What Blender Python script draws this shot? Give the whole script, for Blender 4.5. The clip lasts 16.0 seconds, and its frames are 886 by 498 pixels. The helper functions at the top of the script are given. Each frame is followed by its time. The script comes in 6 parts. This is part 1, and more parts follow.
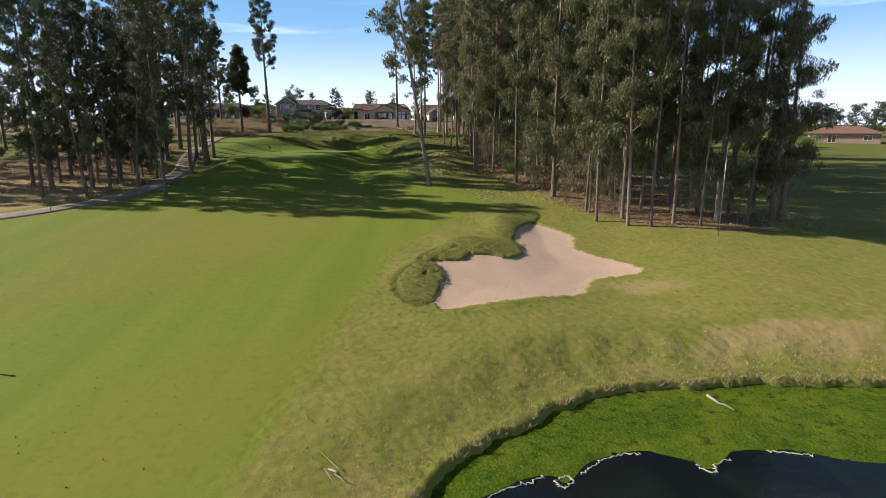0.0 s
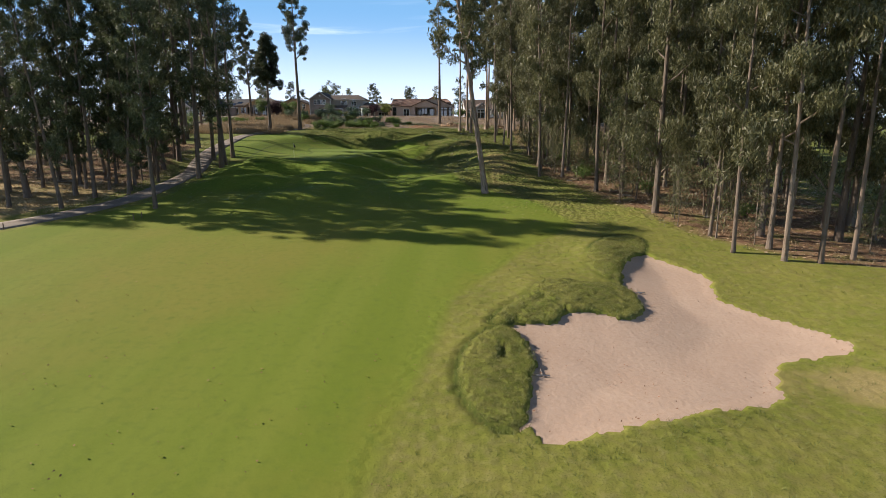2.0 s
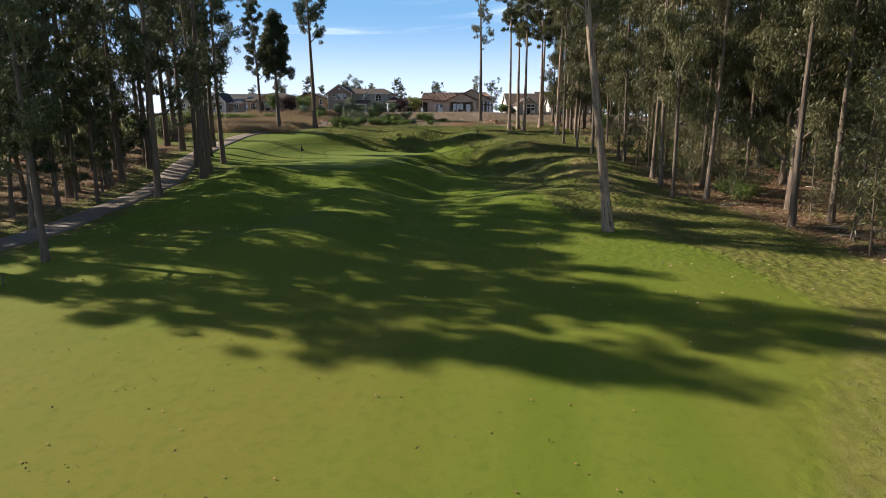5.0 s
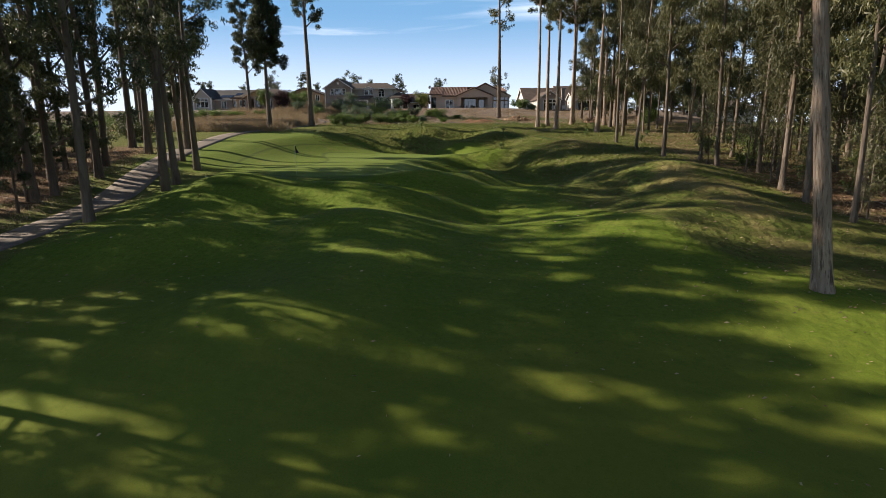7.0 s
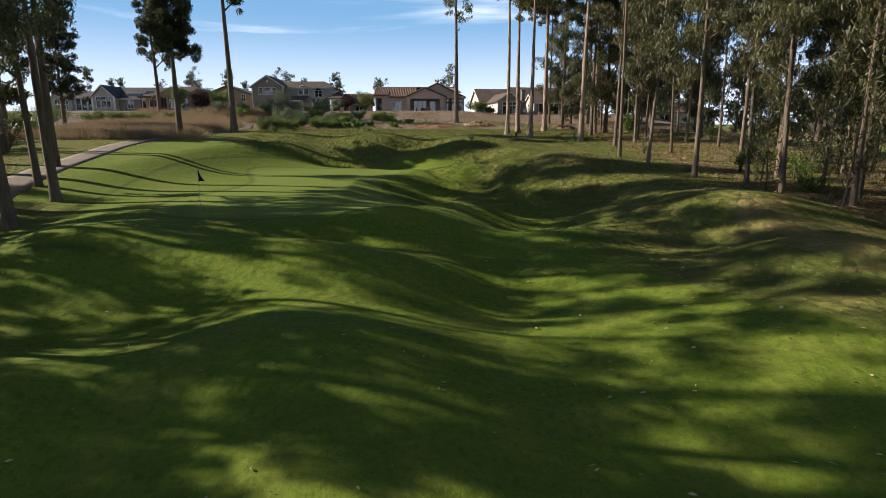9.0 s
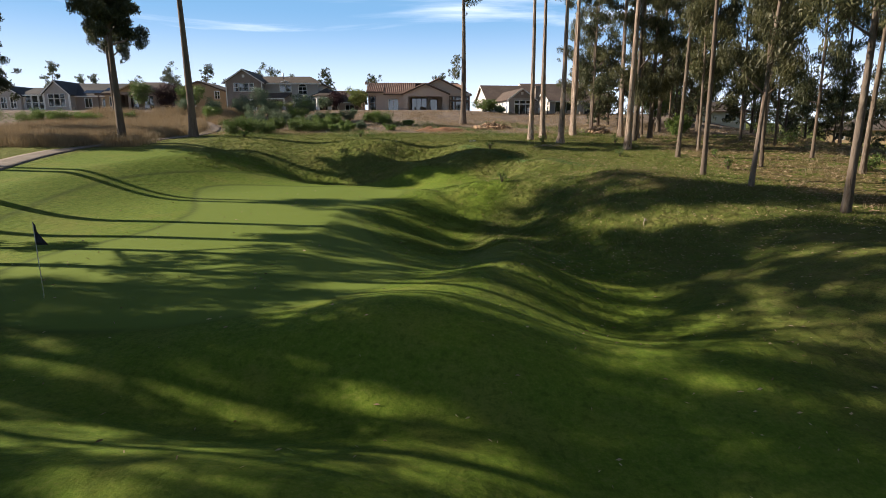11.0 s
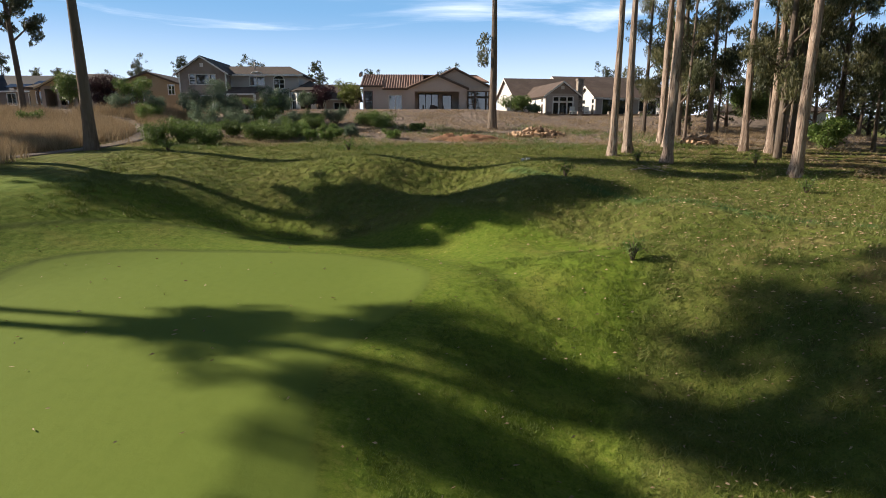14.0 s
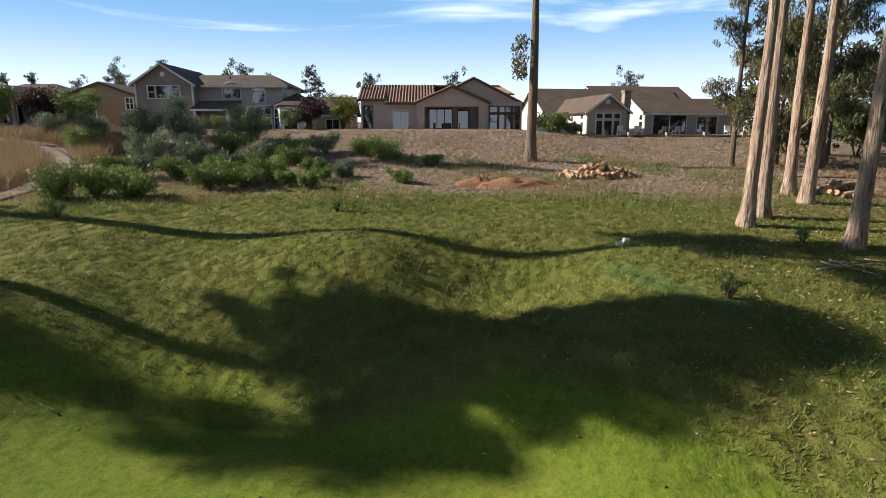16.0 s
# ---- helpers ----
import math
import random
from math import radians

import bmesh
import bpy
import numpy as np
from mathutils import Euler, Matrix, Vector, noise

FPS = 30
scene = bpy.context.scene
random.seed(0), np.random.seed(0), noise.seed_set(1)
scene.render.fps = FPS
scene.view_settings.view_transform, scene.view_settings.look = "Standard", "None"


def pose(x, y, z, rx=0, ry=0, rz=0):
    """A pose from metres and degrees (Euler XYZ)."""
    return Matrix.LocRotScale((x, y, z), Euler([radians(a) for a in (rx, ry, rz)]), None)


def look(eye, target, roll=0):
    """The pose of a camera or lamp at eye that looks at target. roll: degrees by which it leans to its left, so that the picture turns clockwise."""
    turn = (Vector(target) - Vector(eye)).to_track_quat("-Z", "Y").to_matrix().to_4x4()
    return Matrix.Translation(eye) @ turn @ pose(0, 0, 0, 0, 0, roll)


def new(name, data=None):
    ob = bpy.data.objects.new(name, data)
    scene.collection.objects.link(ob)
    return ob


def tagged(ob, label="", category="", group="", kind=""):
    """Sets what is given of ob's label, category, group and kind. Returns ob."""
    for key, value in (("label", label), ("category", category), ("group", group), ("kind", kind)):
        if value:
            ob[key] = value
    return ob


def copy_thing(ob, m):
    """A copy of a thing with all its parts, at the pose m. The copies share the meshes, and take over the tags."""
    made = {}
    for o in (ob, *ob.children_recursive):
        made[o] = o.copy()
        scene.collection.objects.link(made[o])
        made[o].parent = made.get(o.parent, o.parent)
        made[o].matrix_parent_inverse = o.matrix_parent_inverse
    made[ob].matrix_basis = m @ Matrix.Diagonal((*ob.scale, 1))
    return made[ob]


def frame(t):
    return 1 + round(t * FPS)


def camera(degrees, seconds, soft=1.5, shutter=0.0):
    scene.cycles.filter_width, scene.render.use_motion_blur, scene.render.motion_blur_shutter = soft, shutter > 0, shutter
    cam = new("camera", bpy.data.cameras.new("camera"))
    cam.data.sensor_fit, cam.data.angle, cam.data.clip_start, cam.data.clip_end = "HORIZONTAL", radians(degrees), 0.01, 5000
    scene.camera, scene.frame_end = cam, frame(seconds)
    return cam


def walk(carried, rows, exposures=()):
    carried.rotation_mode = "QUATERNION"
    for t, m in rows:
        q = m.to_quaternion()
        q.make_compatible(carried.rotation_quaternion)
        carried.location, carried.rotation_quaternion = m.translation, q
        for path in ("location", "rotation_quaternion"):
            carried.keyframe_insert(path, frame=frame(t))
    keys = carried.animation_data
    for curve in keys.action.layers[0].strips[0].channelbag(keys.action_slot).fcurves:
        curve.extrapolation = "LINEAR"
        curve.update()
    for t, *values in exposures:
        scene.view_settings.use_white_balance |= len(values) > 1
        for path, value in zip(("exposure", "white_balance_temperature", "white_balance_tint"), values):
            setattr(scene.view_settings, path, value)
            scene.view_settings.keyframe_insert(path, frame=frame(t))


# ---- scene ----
cam = camera(77.3, 16.0, 0.8)
METRES, EYE, TILT, LEAN, TURN = 110.0, 12.0, -12.0, 0.0, 0.0
ROWS = [
    (0.0, 0.0, 0.0, 0.0, 0.0, 0.0, -0.0),
    (0.5, -0.0035, 0.0312, 0.0056, 1.52, -0.06, -0.33),
    (1.0, -0.0079, 0.0623, 0.011, 2.7, -0.11, -0.57),
    (1.5, -0.0132, 0.0935, 0.0171, 3.36, -0.14, -0.71),
    (2.0, -0.0195, 0.1249, 0.023, 3.73, -0.13, -0.81),
    (2.5, -0.0262, 0.1565, 0.0294, 4.08, -0.15, -0.88),
    (3.0, -0.0336, 0.1881, 0.0359, 4.26, -0.18, -0.94),
    (3.5, -0.0414, 0.2194, 0.0423, 4.4, -0.18, -0.95),
    (4.0, -0.0498, 0.2506, 0.0483, 4.55, -0.17, -1.05),
    (6.5, -0.1015, 0.3932, 0.0752, 7.41, -0.26, -1.24),
    (7.0, -0.1113, 0.4225, 0.0805, 5.31, -0.16, -0.86),
    (7.5, -0.1209, 0.4513, 0.0866, 2.94, -0.08, -0.43),
    (8.0, -0.129, 0.4801, 0.0948, 1.17, -0.03, -0.07),
    (8.5, -0.1358, 0.5084, 0.1038, -0.45, -0.02, 0.23),
    (9.0, -0.1413, 0.5368, 0.1122, -1.04, -0.03, 0.31),
    (11.5, -0.1546, 0.6836, 0.1491, -1.71, -0.2, 0.45),
    (12.0, -0.1572, 0.7137, 0.1542, -1.72, -0.21, 0.41),
    (12.5, -0.1597, 0.7437, 0.1601, -1.78, -0.21, 0.37),
    (13.0, -0.1619, 0.7739, 0.1677, -1.79, -0.24, 0.38),
    (13.5, -0.1643, 0.8035, 0.1769, -1.8, -0.25, 0.4),
    (14.0, -0.1667, 0.8329, 0.1871, -1.83, -0.27, 0.4),
    (14.5, -0.1691, 0.8625, 0.198, -1.84, -0.27, 0.4),
    (15.0, -0.1716, 0.8917, 0.2099, -1.85, -0.29, 0.39),
    (15.5, -0.1745, 0.9205, 0.2226, -1.86, -0.29, 0.4),
    (16.0, -0.1777, 0.9487, 0.2321, -1.84, -0.18, 0.47),
]
walk(cam, [(t, pose(0, 0, EYE, TILT, LEAN, TURN) @ pose(METRES * x, METRES * y, METRES * z, 90 + pitch, roll, yaw)) for t, x, y, z, yaw, pitch, roll in ROWS],
     [(0.0, 0.62, 6550, 14), (4.0, 0.62, 6550, 14), (7.0, 0.46, 6750, 14), (9.5, 0.46, 6750, 14), (12.0, 0.64, 6750, 14), (14.0, 0.52, 6700, 14), (16.0, 0.62, 6700, 14)])

# world and sun: a low morning sun from the west, a little beyond the green
SUN_ELEVATION, SUN_AZIMUTH = 28.5, 11.5      # azimuth: degrees that the sun stands ahead of due west
SUN_FROM = Vector((-math.cos(radians(SUN_AZIMUTH)) * math.cos(radians(SUN_ELEVATION)), math.sin(radians(SUN_AZIMUTH)) * math.cos(radians(SUN_ELEVATION)), math.sin(radians(SUN_ELEVATION))))
world = bpy.data.worlds.new("sky")
scene.world = world
world.use_nodes = True
wn, wl = world.node_tree.nodes, world.node_tree.links
wn.clear()
sky = wn.new("ShaderNodeTexSky")
sky.sky_type, sky.sun_disc = "NISHITA", False
sky.sun_elevation, sky.sun_rotation = radians(SUN_ELEVATION), math.atan2(SUN_FROM.x, SUN_FROM.y)
sky.air_density, sky.dust_density, sky.ozone_density = 1.0, 0.25, 3.5
coords = wn.new("ShaderNodeTexCoord")
flat = wn.new("ShaderNodeMapping")
flat.inputs["Scale"].default_value = (0.9, 1.6, 6.0)
cirrus = wn.new("ShaderNodeTexNoise")
cirrus.inputs["Scale"].default_value, cirrus.inputs["Detail"].default_value, cirrus.inputs["Roughness"].default_value = 1.6, 8.0, 0.56
cirrus.inputs["Distortion"].default_value = 0.5
amount = wn.new("ShaderNodeMapRange")
amount.interpolation_type = "SMOOTHSTEP"
amount.inputs["From Min"].default_value, amount.inputs["From Max"].default_value = 0.53, 0.74
low = wn.new("ShaderNodeSeparateXYZ")
haze = wn.new("ShaderNodeMapRange")
haze.interpolation_type = "SMOOTHSTEP"
haze.inputs["From Min"].default_value, haze.inputs["From Max"].default_value = 0.20, 0.0
haze.inputs["To Max"].default_value = 0.82
azure = wn.new("ShaderNodeMapRange")
azure.interpolation_type = "SMOOTHSTEP"
azure.inputs["From Min"].default_value, azure.inputs["From Max"].default_value = 0.48, 0.18
azure.inputs["To Max"].default_value = 0.85
deep = wn.new("ShaderNodeMix")
deep.data_type = "RGBA"
deep.inputs["B"].default_value = (5.2, 11.8, 20.2, 1)
most = wn.new("ShaderNodeMath")
most.operation = "MAXIMUM"
cloud = wn.new("ShaderNodeMix")
cloud.data_type = "RGBA"
cloud.inputs["B"].default_value = (23.5, 27.0, 31.5, 1)
shine = wn.new("ShaderNodeBackground")
shine.inputs["Strength"].default_value = 0.034
wout = wn.new("ShaderNodeOutputWorld")
for a, b in ((coords.outputs["Generated"], flat.inputs["Vector"]), (flat.outputs[0], cirrus.inputs["Vector"]), (cirrus.outputs[0], amount.inputs["Value"]),
             (coords.outputs["Generated"], low.inputs[0]), (low.outputs["Z"], haze.inputs["Value"]), (amount.outputs[0], most.inputs[0]), (haze.outputs[0], most.inputs[1]),
             (most.outputs[0], cloud.inputs["Factor"]), (low.outputs["Z"], azure.inputs["Value"]), (azure.outputs[0], deep.inputs["Factor"]), (sky.outputs[0], deep.inputs["A"]), (deep.outputs["Result"], cloud.inputs["A"]), (cloud.outputs["Result"], shine.inputs["Color"]), (shine.outputs[0], wout.inputs[0])):
    wl.new(a, b)
lamp = bpy.data.lights.new("sun", "SUN")
lamp.energy, lamp.angle, lamp.color = 5.0, radians(0.6), (1.0, 0.89, 0.72)
sun = new("sun", lamp)
sun.matrix_world = look(SUN_FROM * 100, (0, 0, 0))


# ---- materials ----
def material(name, base, rough=0.8, metal=0.0, scales=(), bump_scale=0.0, bump_size=20.0, object_mix=0.0, stretch=(1, 1, 1)):
    """Principled surface. scales: (noise scale, colour, from, to) layers mixed over the base; relief by noise; shade varied by object."""
    m = bpy.data.materials.new(name)
    m.use_nodes = True
    n, k = m.node_tree.nodes, m.node_tree.links
    p = n["Principled BSDF"]
    p.inputs["Roughness"].default_value, p.inputs["Metallic"].default_value = rough, metal
    c = n.new("ShaderNodeTexCoord")
    v = n.new("ShaderNodeMapping")
    v.inputs["Scale"].default_value = stretch
    k.new(c.outputs["Object"], v.inputs["Vector"])
    rgb = n.new("ShaderNodeRGB")
    rgb.outputs[0].default_value = (*base, 1)
    out = rgb.outputs[0]
    for scale, colour, lo, hi in scales:
        t = n.new("ShaderNodeTexNoise")
        t.inputs["Scale"].default_value, t.inputs["Detail"].default_value, t.inputs["Roughness"].default_value = scale, 6.0, 0.6
        r = n.new("ShaderNodeMapRange")
        r.inputs["From Min"].default_value, r.inputs["From Max"].default_value = lo, hi
        x = n.new("ShaderNodeMix")
        x.data_type = "RGBA"
        x.inputs["B"].default_value = (*colour, 1)
        k.new(v.outputs[0], t.inputs["Vector"])
        k.new(t.outputs[0], r.inputs["Value"])
        k.new(r.outputs[0], x.inputs["Factor"])
        k.new(out, x.inputs["A"])
        out = x.outputs["Result"]
    if object_mix:
        i = n.new("ShaderNodeObjectInfo")
        r = n.new("ShaderNodeMapRange")
        r.inputs["To Min"].default_value, r.inputs["To Max"].default_value = 1 - object_mix, 1 + object_mix
        h = n.new("ShaderNodeHueSaturation")
        k.new(i.outputs["Random"], r.inputs["Value"])
        k.new(r.outputs[0], h.inputs["Value"])
        k.new(out, h.inputs["Color"])
        out = h.outputs[0]
    k.new(out, p.inputs["Base Color"])
    if bump_scale:
        t = n.new("ShaderNodeTexNoise")
        t.inputs["Scale"].default_value, t.inputs["Detail"].default_value = bump_size, 5.0
        b = n.new("ShaderNodeBump")
        b.inputs["Strength"].default_value, b.inputs["Distance"].default_value = 0.8, bump_scale
        k.new(v.outputs[0], t.inputs["Vector"])
        k.new(t.outputs[0], b.inputs["Height"])
        k.new(b.outputs[0], p.inputs["Normal"])
    return m


def leaf_material(name, dark, light, through_leaf=0.3, rough=0.5):
    m = bpy.data.materials.new(name)
    m.use_nodes = True
    n, k = m.node_tree.nodes, m.node_tree.links
    p, o = n["Principled BSDF"], n["Material Output"]
    p.inputs["Roughness"].default_value = rough
    g, i, r = n.new("ShaderNodeNewGeometry"), n.new("ShaderNodeObjectInfo"), n.new("ShaderNodeValToRGB")
    r.color_ramp.elements[0].color, r.color_ramp.elements[1].color = (*dark, 1), (*light, 1)
    h = n.new("ShaderNodeHueSaturation")
    w = n.new("ShaderNodeMapRange")
    w.inputs["To Min"].default_value, w.inputs["To Max"].default_value = 0.75, 1.25
    t = n.new("ShaderNodeBsdfTranslucent")
    s = n.new("ShaderNodeMixShader")
    s.inputs[0].default_value = through_leaf
    k.new(g.outputs["Random Per Island"], r.inputs[0])
    k.new(i.outputs["Random"], w.inputs["Value"])
    k.new(w.outputs[0], h.inputs["Value"])
    k.new(r.outputs[0], h.inputs["Color"])
    k.new(h.outputs[0], p.inputs["Base Color"])
    k.new(h.outputs[0], t.inputs["Color"])
    k.new(p.outputs[0], s.inputs[1])
    k.new(t.outputs[0], s.inputs[2])
    k.new(s.outputs[0], o.inputs["Surface"])
    return m


def glass_material(name, tint, rough=0.03):
    m = material(name, tint, rough, 0.0)
    p = m.node_tree.nodes["Principled BSDF"]
    p.inputs["Specular IOR Level"].default_value = 1.0
    p.inputs["Coat Weight"].default_value, p.inputs["Coat Roughness"].default_value = 1.0, 0.02
    return m


M_BARK = material("eucalyptus_bark", (0.165, 0.130, 0.104), 0.9, 0, ((1.1, (0.29, 0.24, 0.195), 0.48, 0.66), (3.0, (0.12, 0.085, 0.06), 0.50, 0.66), (9.0, (0.07, 0.045, 0.03), 0.53, 0.70), (5.0, (0.34, 0.28, 0.22), 0.58, 0.75)), 0.10, 9.0, 0.34, (1, 1, 0.16))
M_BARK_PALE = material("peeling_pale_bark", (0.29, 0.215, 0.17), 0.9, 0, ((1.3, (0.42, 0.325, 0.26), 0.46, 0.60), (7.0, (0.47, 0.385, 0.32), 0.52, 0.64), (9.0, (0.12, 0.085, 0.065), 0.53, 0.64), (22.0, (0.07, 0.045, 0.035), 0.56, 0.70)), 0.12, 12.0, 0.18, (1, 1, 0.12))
# darker copy of the bark; the west grove's shade is in its colour
M_BARK_DARK = material("eucalyptus_bark_dark", (0.15, 0.115, 0.09), 0.92, 0, ((1.2, (0.24, 0.19, 0.15), 0.48, 0.7), (3.0, (0.07, 0.05, 0.04), 0.5, 0.72)), 0.06, 8.0, 0.2, (1, 1, 0.16))
# darker than the olive leaf: the west grove's backlit look is in the colour
M_LEAF = leaf_material("eucalyptus_leaf", (0.036, 0.052, 0.024), (0.125, 0.140, 0.066))
M_LEAF_OLIVE = leaf_material("eucalyptus_leaf_olive", (0.054, 0.066, 0.028), (0.19, 0.185, 0.086))
M_SHRUB = leaf_material("shrub_leaf", (0.060, 0.118, 0.024), (0.215, 0.305, 0.075))
M_SHRUB_GREY = leaf_material("shrub_leaf_grey", (0.055, 0.095, 0.052), (0.205, 0.275, 0.170))
M_SHRUB_RED = leaf_material("shrub_leaf_red", (0.030, 0.014, 0.018), (0.085, 0.035, 0.042))
M_SHRUB_LIGHT = leaf_material("shrub_leaf_light", (0.10, 0.14, 0.03), (0.24, 0.27, 0.07))
M_GRASS = leaf_material("grass_blade", (0.105, 0.148, 0.028), (0.220, 0.238, 0.070), 0.25, 0.7)
M_TURF = leaf_material("uncut_turf_blade", (0.180, 0.200, 0.050), (0.420, 0.400, 0.160), 0.35, 0.8)
M_GRASS_LUSH = leaf_material("lush_grass_blade", (0.085, 0.140, 0.018), (0.190, 0.250, 0.048), 0.3, 0.7)
M_GRASS_DRY = leaf_material("dry_grass_blade", (0.29, 0.21, 0.125), (0.52, 0.41, 0.26), 0.25, 0.8)
M_FALLEN = leaf_material("fallen_leaf", (0.22, 0.13, 0.07), (0.55, 0.43, 0.28), 0.1, 0.7)
M_SAND = material("bunker_sand", (0.42, 0.305, 0.235), 0.95, 0, ((0.5, (0.46, 0.345, 0.27), 0.4, 0.7), (7.0, (0.38, 0.26, 0.185), 0.5, 0.8), (40.0, (0.54, 0.40, 0.30), 0.5, 0.8)), 0.03, 5.0)
M_PATH = material("cart_path_concrete", (0.20, 0.168, 0.145), 0.9, 0, ((0.25, (0.28, 0.245, 0.21), 0.45, 0.7), (3.0, (0.15, 0.115, 0.09), 0.48, 0.68), (9.0, (0.25, 0.21, 0.175), 0.5, 0.75)), 0.01, 30.0)
M_STUCCO_PEACH = material("stucco_peach", (0.60, 0.49, 0.42), 0.9, 0, ((0.5, (0.56, 0.43, 0.345), 0.45, 0.7), (9.0, (0.66, 0.53, 0.44), 0.5, 0.8)), 0.006, 40.0)
M_STUCCO_GREY = material("stucco_grey", (0.47, 0.43, 0.39), 0.9, 0, ((0.5, (0.42, 0.38, 0.345), 0.45, 0.7), (9.0, (0.51, 0.47, 0.43), 0.5, 0.8)), 0.006, 40.0)
M_STUCCO_TAUPE = material("stucco_taupe", (0.33, 0.275, 0.24), 0.9, 0, ((0.5, (0.24, 0.19, 0.16), 0.45, 0.7),), 0.006, 40.0)
M_STUCCO_TAN = material("stucco_tan", (0.45, 0.33, 0.20), 0.9, 0, ((0.5, (0.40, 0.29, 0.175), 0.45, 0.7), (9.0, (0.5, 0.38, 0.24), 0.5, 0.8)), 0.006, 40.0)
M_WHITE = material("white_siding", (0.76, 0.74, 0.71), 0.75, 0, ((0.6, (0.69, 0.67, 0.64), 0.45, 0.7),), 0.004, 30.0)
M_TRIM = material("white_trim", (0.80, 0.79, 0.76), 0.6, 0, ((3.0, (0.70, 0.69, 0.66), 0.5, 0.8),))
M_BROWN_TRIM = material("brown_trim", (0.13, 0.085, 0.06), 0.7, 0, ((3.0, (0.09, 0.06, 0.045), 0.5, 0.8),))
M_TILE = material("clay_roof_tile", (0.22, 0.135, 0.105), 0.85, 0, ((0.8, (0.28, 0.20, 0.16), 0.45, 0.7), (5.0, (0.17, 0.10, 0.075), 0.5, 0.75)), 0.02, 14.0)
M_ROOF_BROWN = material("brown_roof_tile", (0.072, 0.058, 0.05), 0.9, 0, ((0.6, (0.10, 0.082, 0.07), 0.45, 0.7), (6.0, (0.11, 0.08, 0.06), 0.5, 0.75)), 0.03, 9.0)
M_ROOF_RED = material("red_brown_roof", (0.19, 0.105, 0.08), 0.9, 0, ((0.6, (0.24, 0.14, 0.11), 0.45, 0.7), (6.0, (0.12, 0.07, 0.055), 0.5, 0.75)), 0.03, 9.0)
M_STUCCO_ROSE = material("stucco_rose", (0.36, 0.255, 0.21), 0.9, 0, ((0.5, (0.31, 0.215, 0.18), 0.45, 0.7),), 0.006, 40.0)
M_ROOF_DARK = material("dark_shingle", (0.115, 0.085, 0.07), 0.9, 0, ((0.6, (0.16, 0.12, 0.10), 0.45, 0.7), (6.0, (0.07, 0.05, 0.045), 0.5, 0.75)), 0.03, 9.0)
M_ROOF_SLATE = material("slate_roof", (0.055, 0.056, 0.062), 0.85, 0, ((0.6, (0.08, 0.08, 0.086), 0.45, 0.7), (6.0, (0.035, 0.035, 0.04), 0.5, 0.75)), 0.03, 9.0)
M_GLASS = glass_material("window_glass", (0.02, 0.025, 0.03))
M_BLIND = material("window_blind", (0.55, 0.55, 0.52), 0.7, 0, ((2.0, (0.45, 0.45, 0.43), 0.5, 0.8),))
M_INSIDE = material("dim_interior", (0.10, 0.085, 0.07), 0.9, 0, ((2.0, (0.06, 0.05, 0.045), 0.5, 0.8),))
M_STONE = material("chimney_stone", (0.30, 0.25, 0.21), 0.9, 0, ((3.0, (0.42, 0.36, 0.30), 0.45, 0.6), (5.0, (0.16, 0.12, 0.10), 0.55, 0.7)), 0.06, 5.0)
M_WOOD_CUT = material("cut_log_face", (0.36, 0.24, 0.15), 0.85, 0, ((6.0, (0.52, 0.38, 0.26), 0.45, 0.7), (14.0, (0.22, 0.13, 0.08), 0.5, 0.75)), 0.01, 30.0, 0.55)
M_SOIL = material("red_soil", (0.30, 0.155, 0.09), 0.95, 0, ((1.5, (0.20, 0.11, 0.07), 0.45, 0.7), (8.0, (0.38, 0.23, 0.14), 0.5, 0.8)), 0.06, 7.0)
M_FLAG = material("dark_flag_cloth", (0.018, 0.020, 0.035), 0.8, 0, ((8.0, (0.03, 0.03, 0.05), 0.5, 0.8),))
M_POLE = material("pale_pole", (0.72, 0.70, 0.62), 0.5, 0, ((6.0, (0.55, 0.53, 0.47), 0.5, 0.8),))
M_METAL = material("grey_metal", (0.35, 0.35, 0.36), 0.4, 0.8, ((8.0, (0.22, 0.22, 0.23), 0.5, 0.8),))
M_DEAD_WOOD = material("dead_wood", (0.40, 0.35, 0.30), 0.9, 0, ((3.0, (0.22, 0.18, 0.15), 0.5, 0.7),), 0.02, 12.0, 0.2)


# ---- the ground ----
def smooth(a, b, v):
    s = np.clip((v - a) / (b - a), 0.0, 1.0)
    return s * s * (3 - 2 * s)


def bump(x, y, cx, cy, rx, ry, turn=0.0):
    c, s = math.cos(radians(turn)), math.sin(radians(turn))
    u, v = (x - cx) * c + (y - cy) * s, (y - cy) * c - (x - cx) * s
    return np.exp(-(u / rx) ** 2 - (v / ry) ** 2)


def hillside(x, y):
    """The long even rise from the pond to the houses."""
    rise = 0.0885 * (y - 17)
    centre = 1.25 + np.where(rise > 3, rise, 0.25 * np.log1p(np.exp(np.minimum(rise, 3.5) / 0.25))) + 0.2 * smooth(15, 40, y) + 1.1 * smooth(146, 160, y)
    centre = centre - 0.0755 * np.maximum(y - 161, 0) - 0.6 * smooth(-13, 0, x) * smooth(140, 158, y)
    side = 3.0 + 0.042 * (np.maximum(y, 10) - 30) - 0.03 * np.maximum(y - 200, 0)
    return centre + (side - centre) * smooth(16, 55, x)


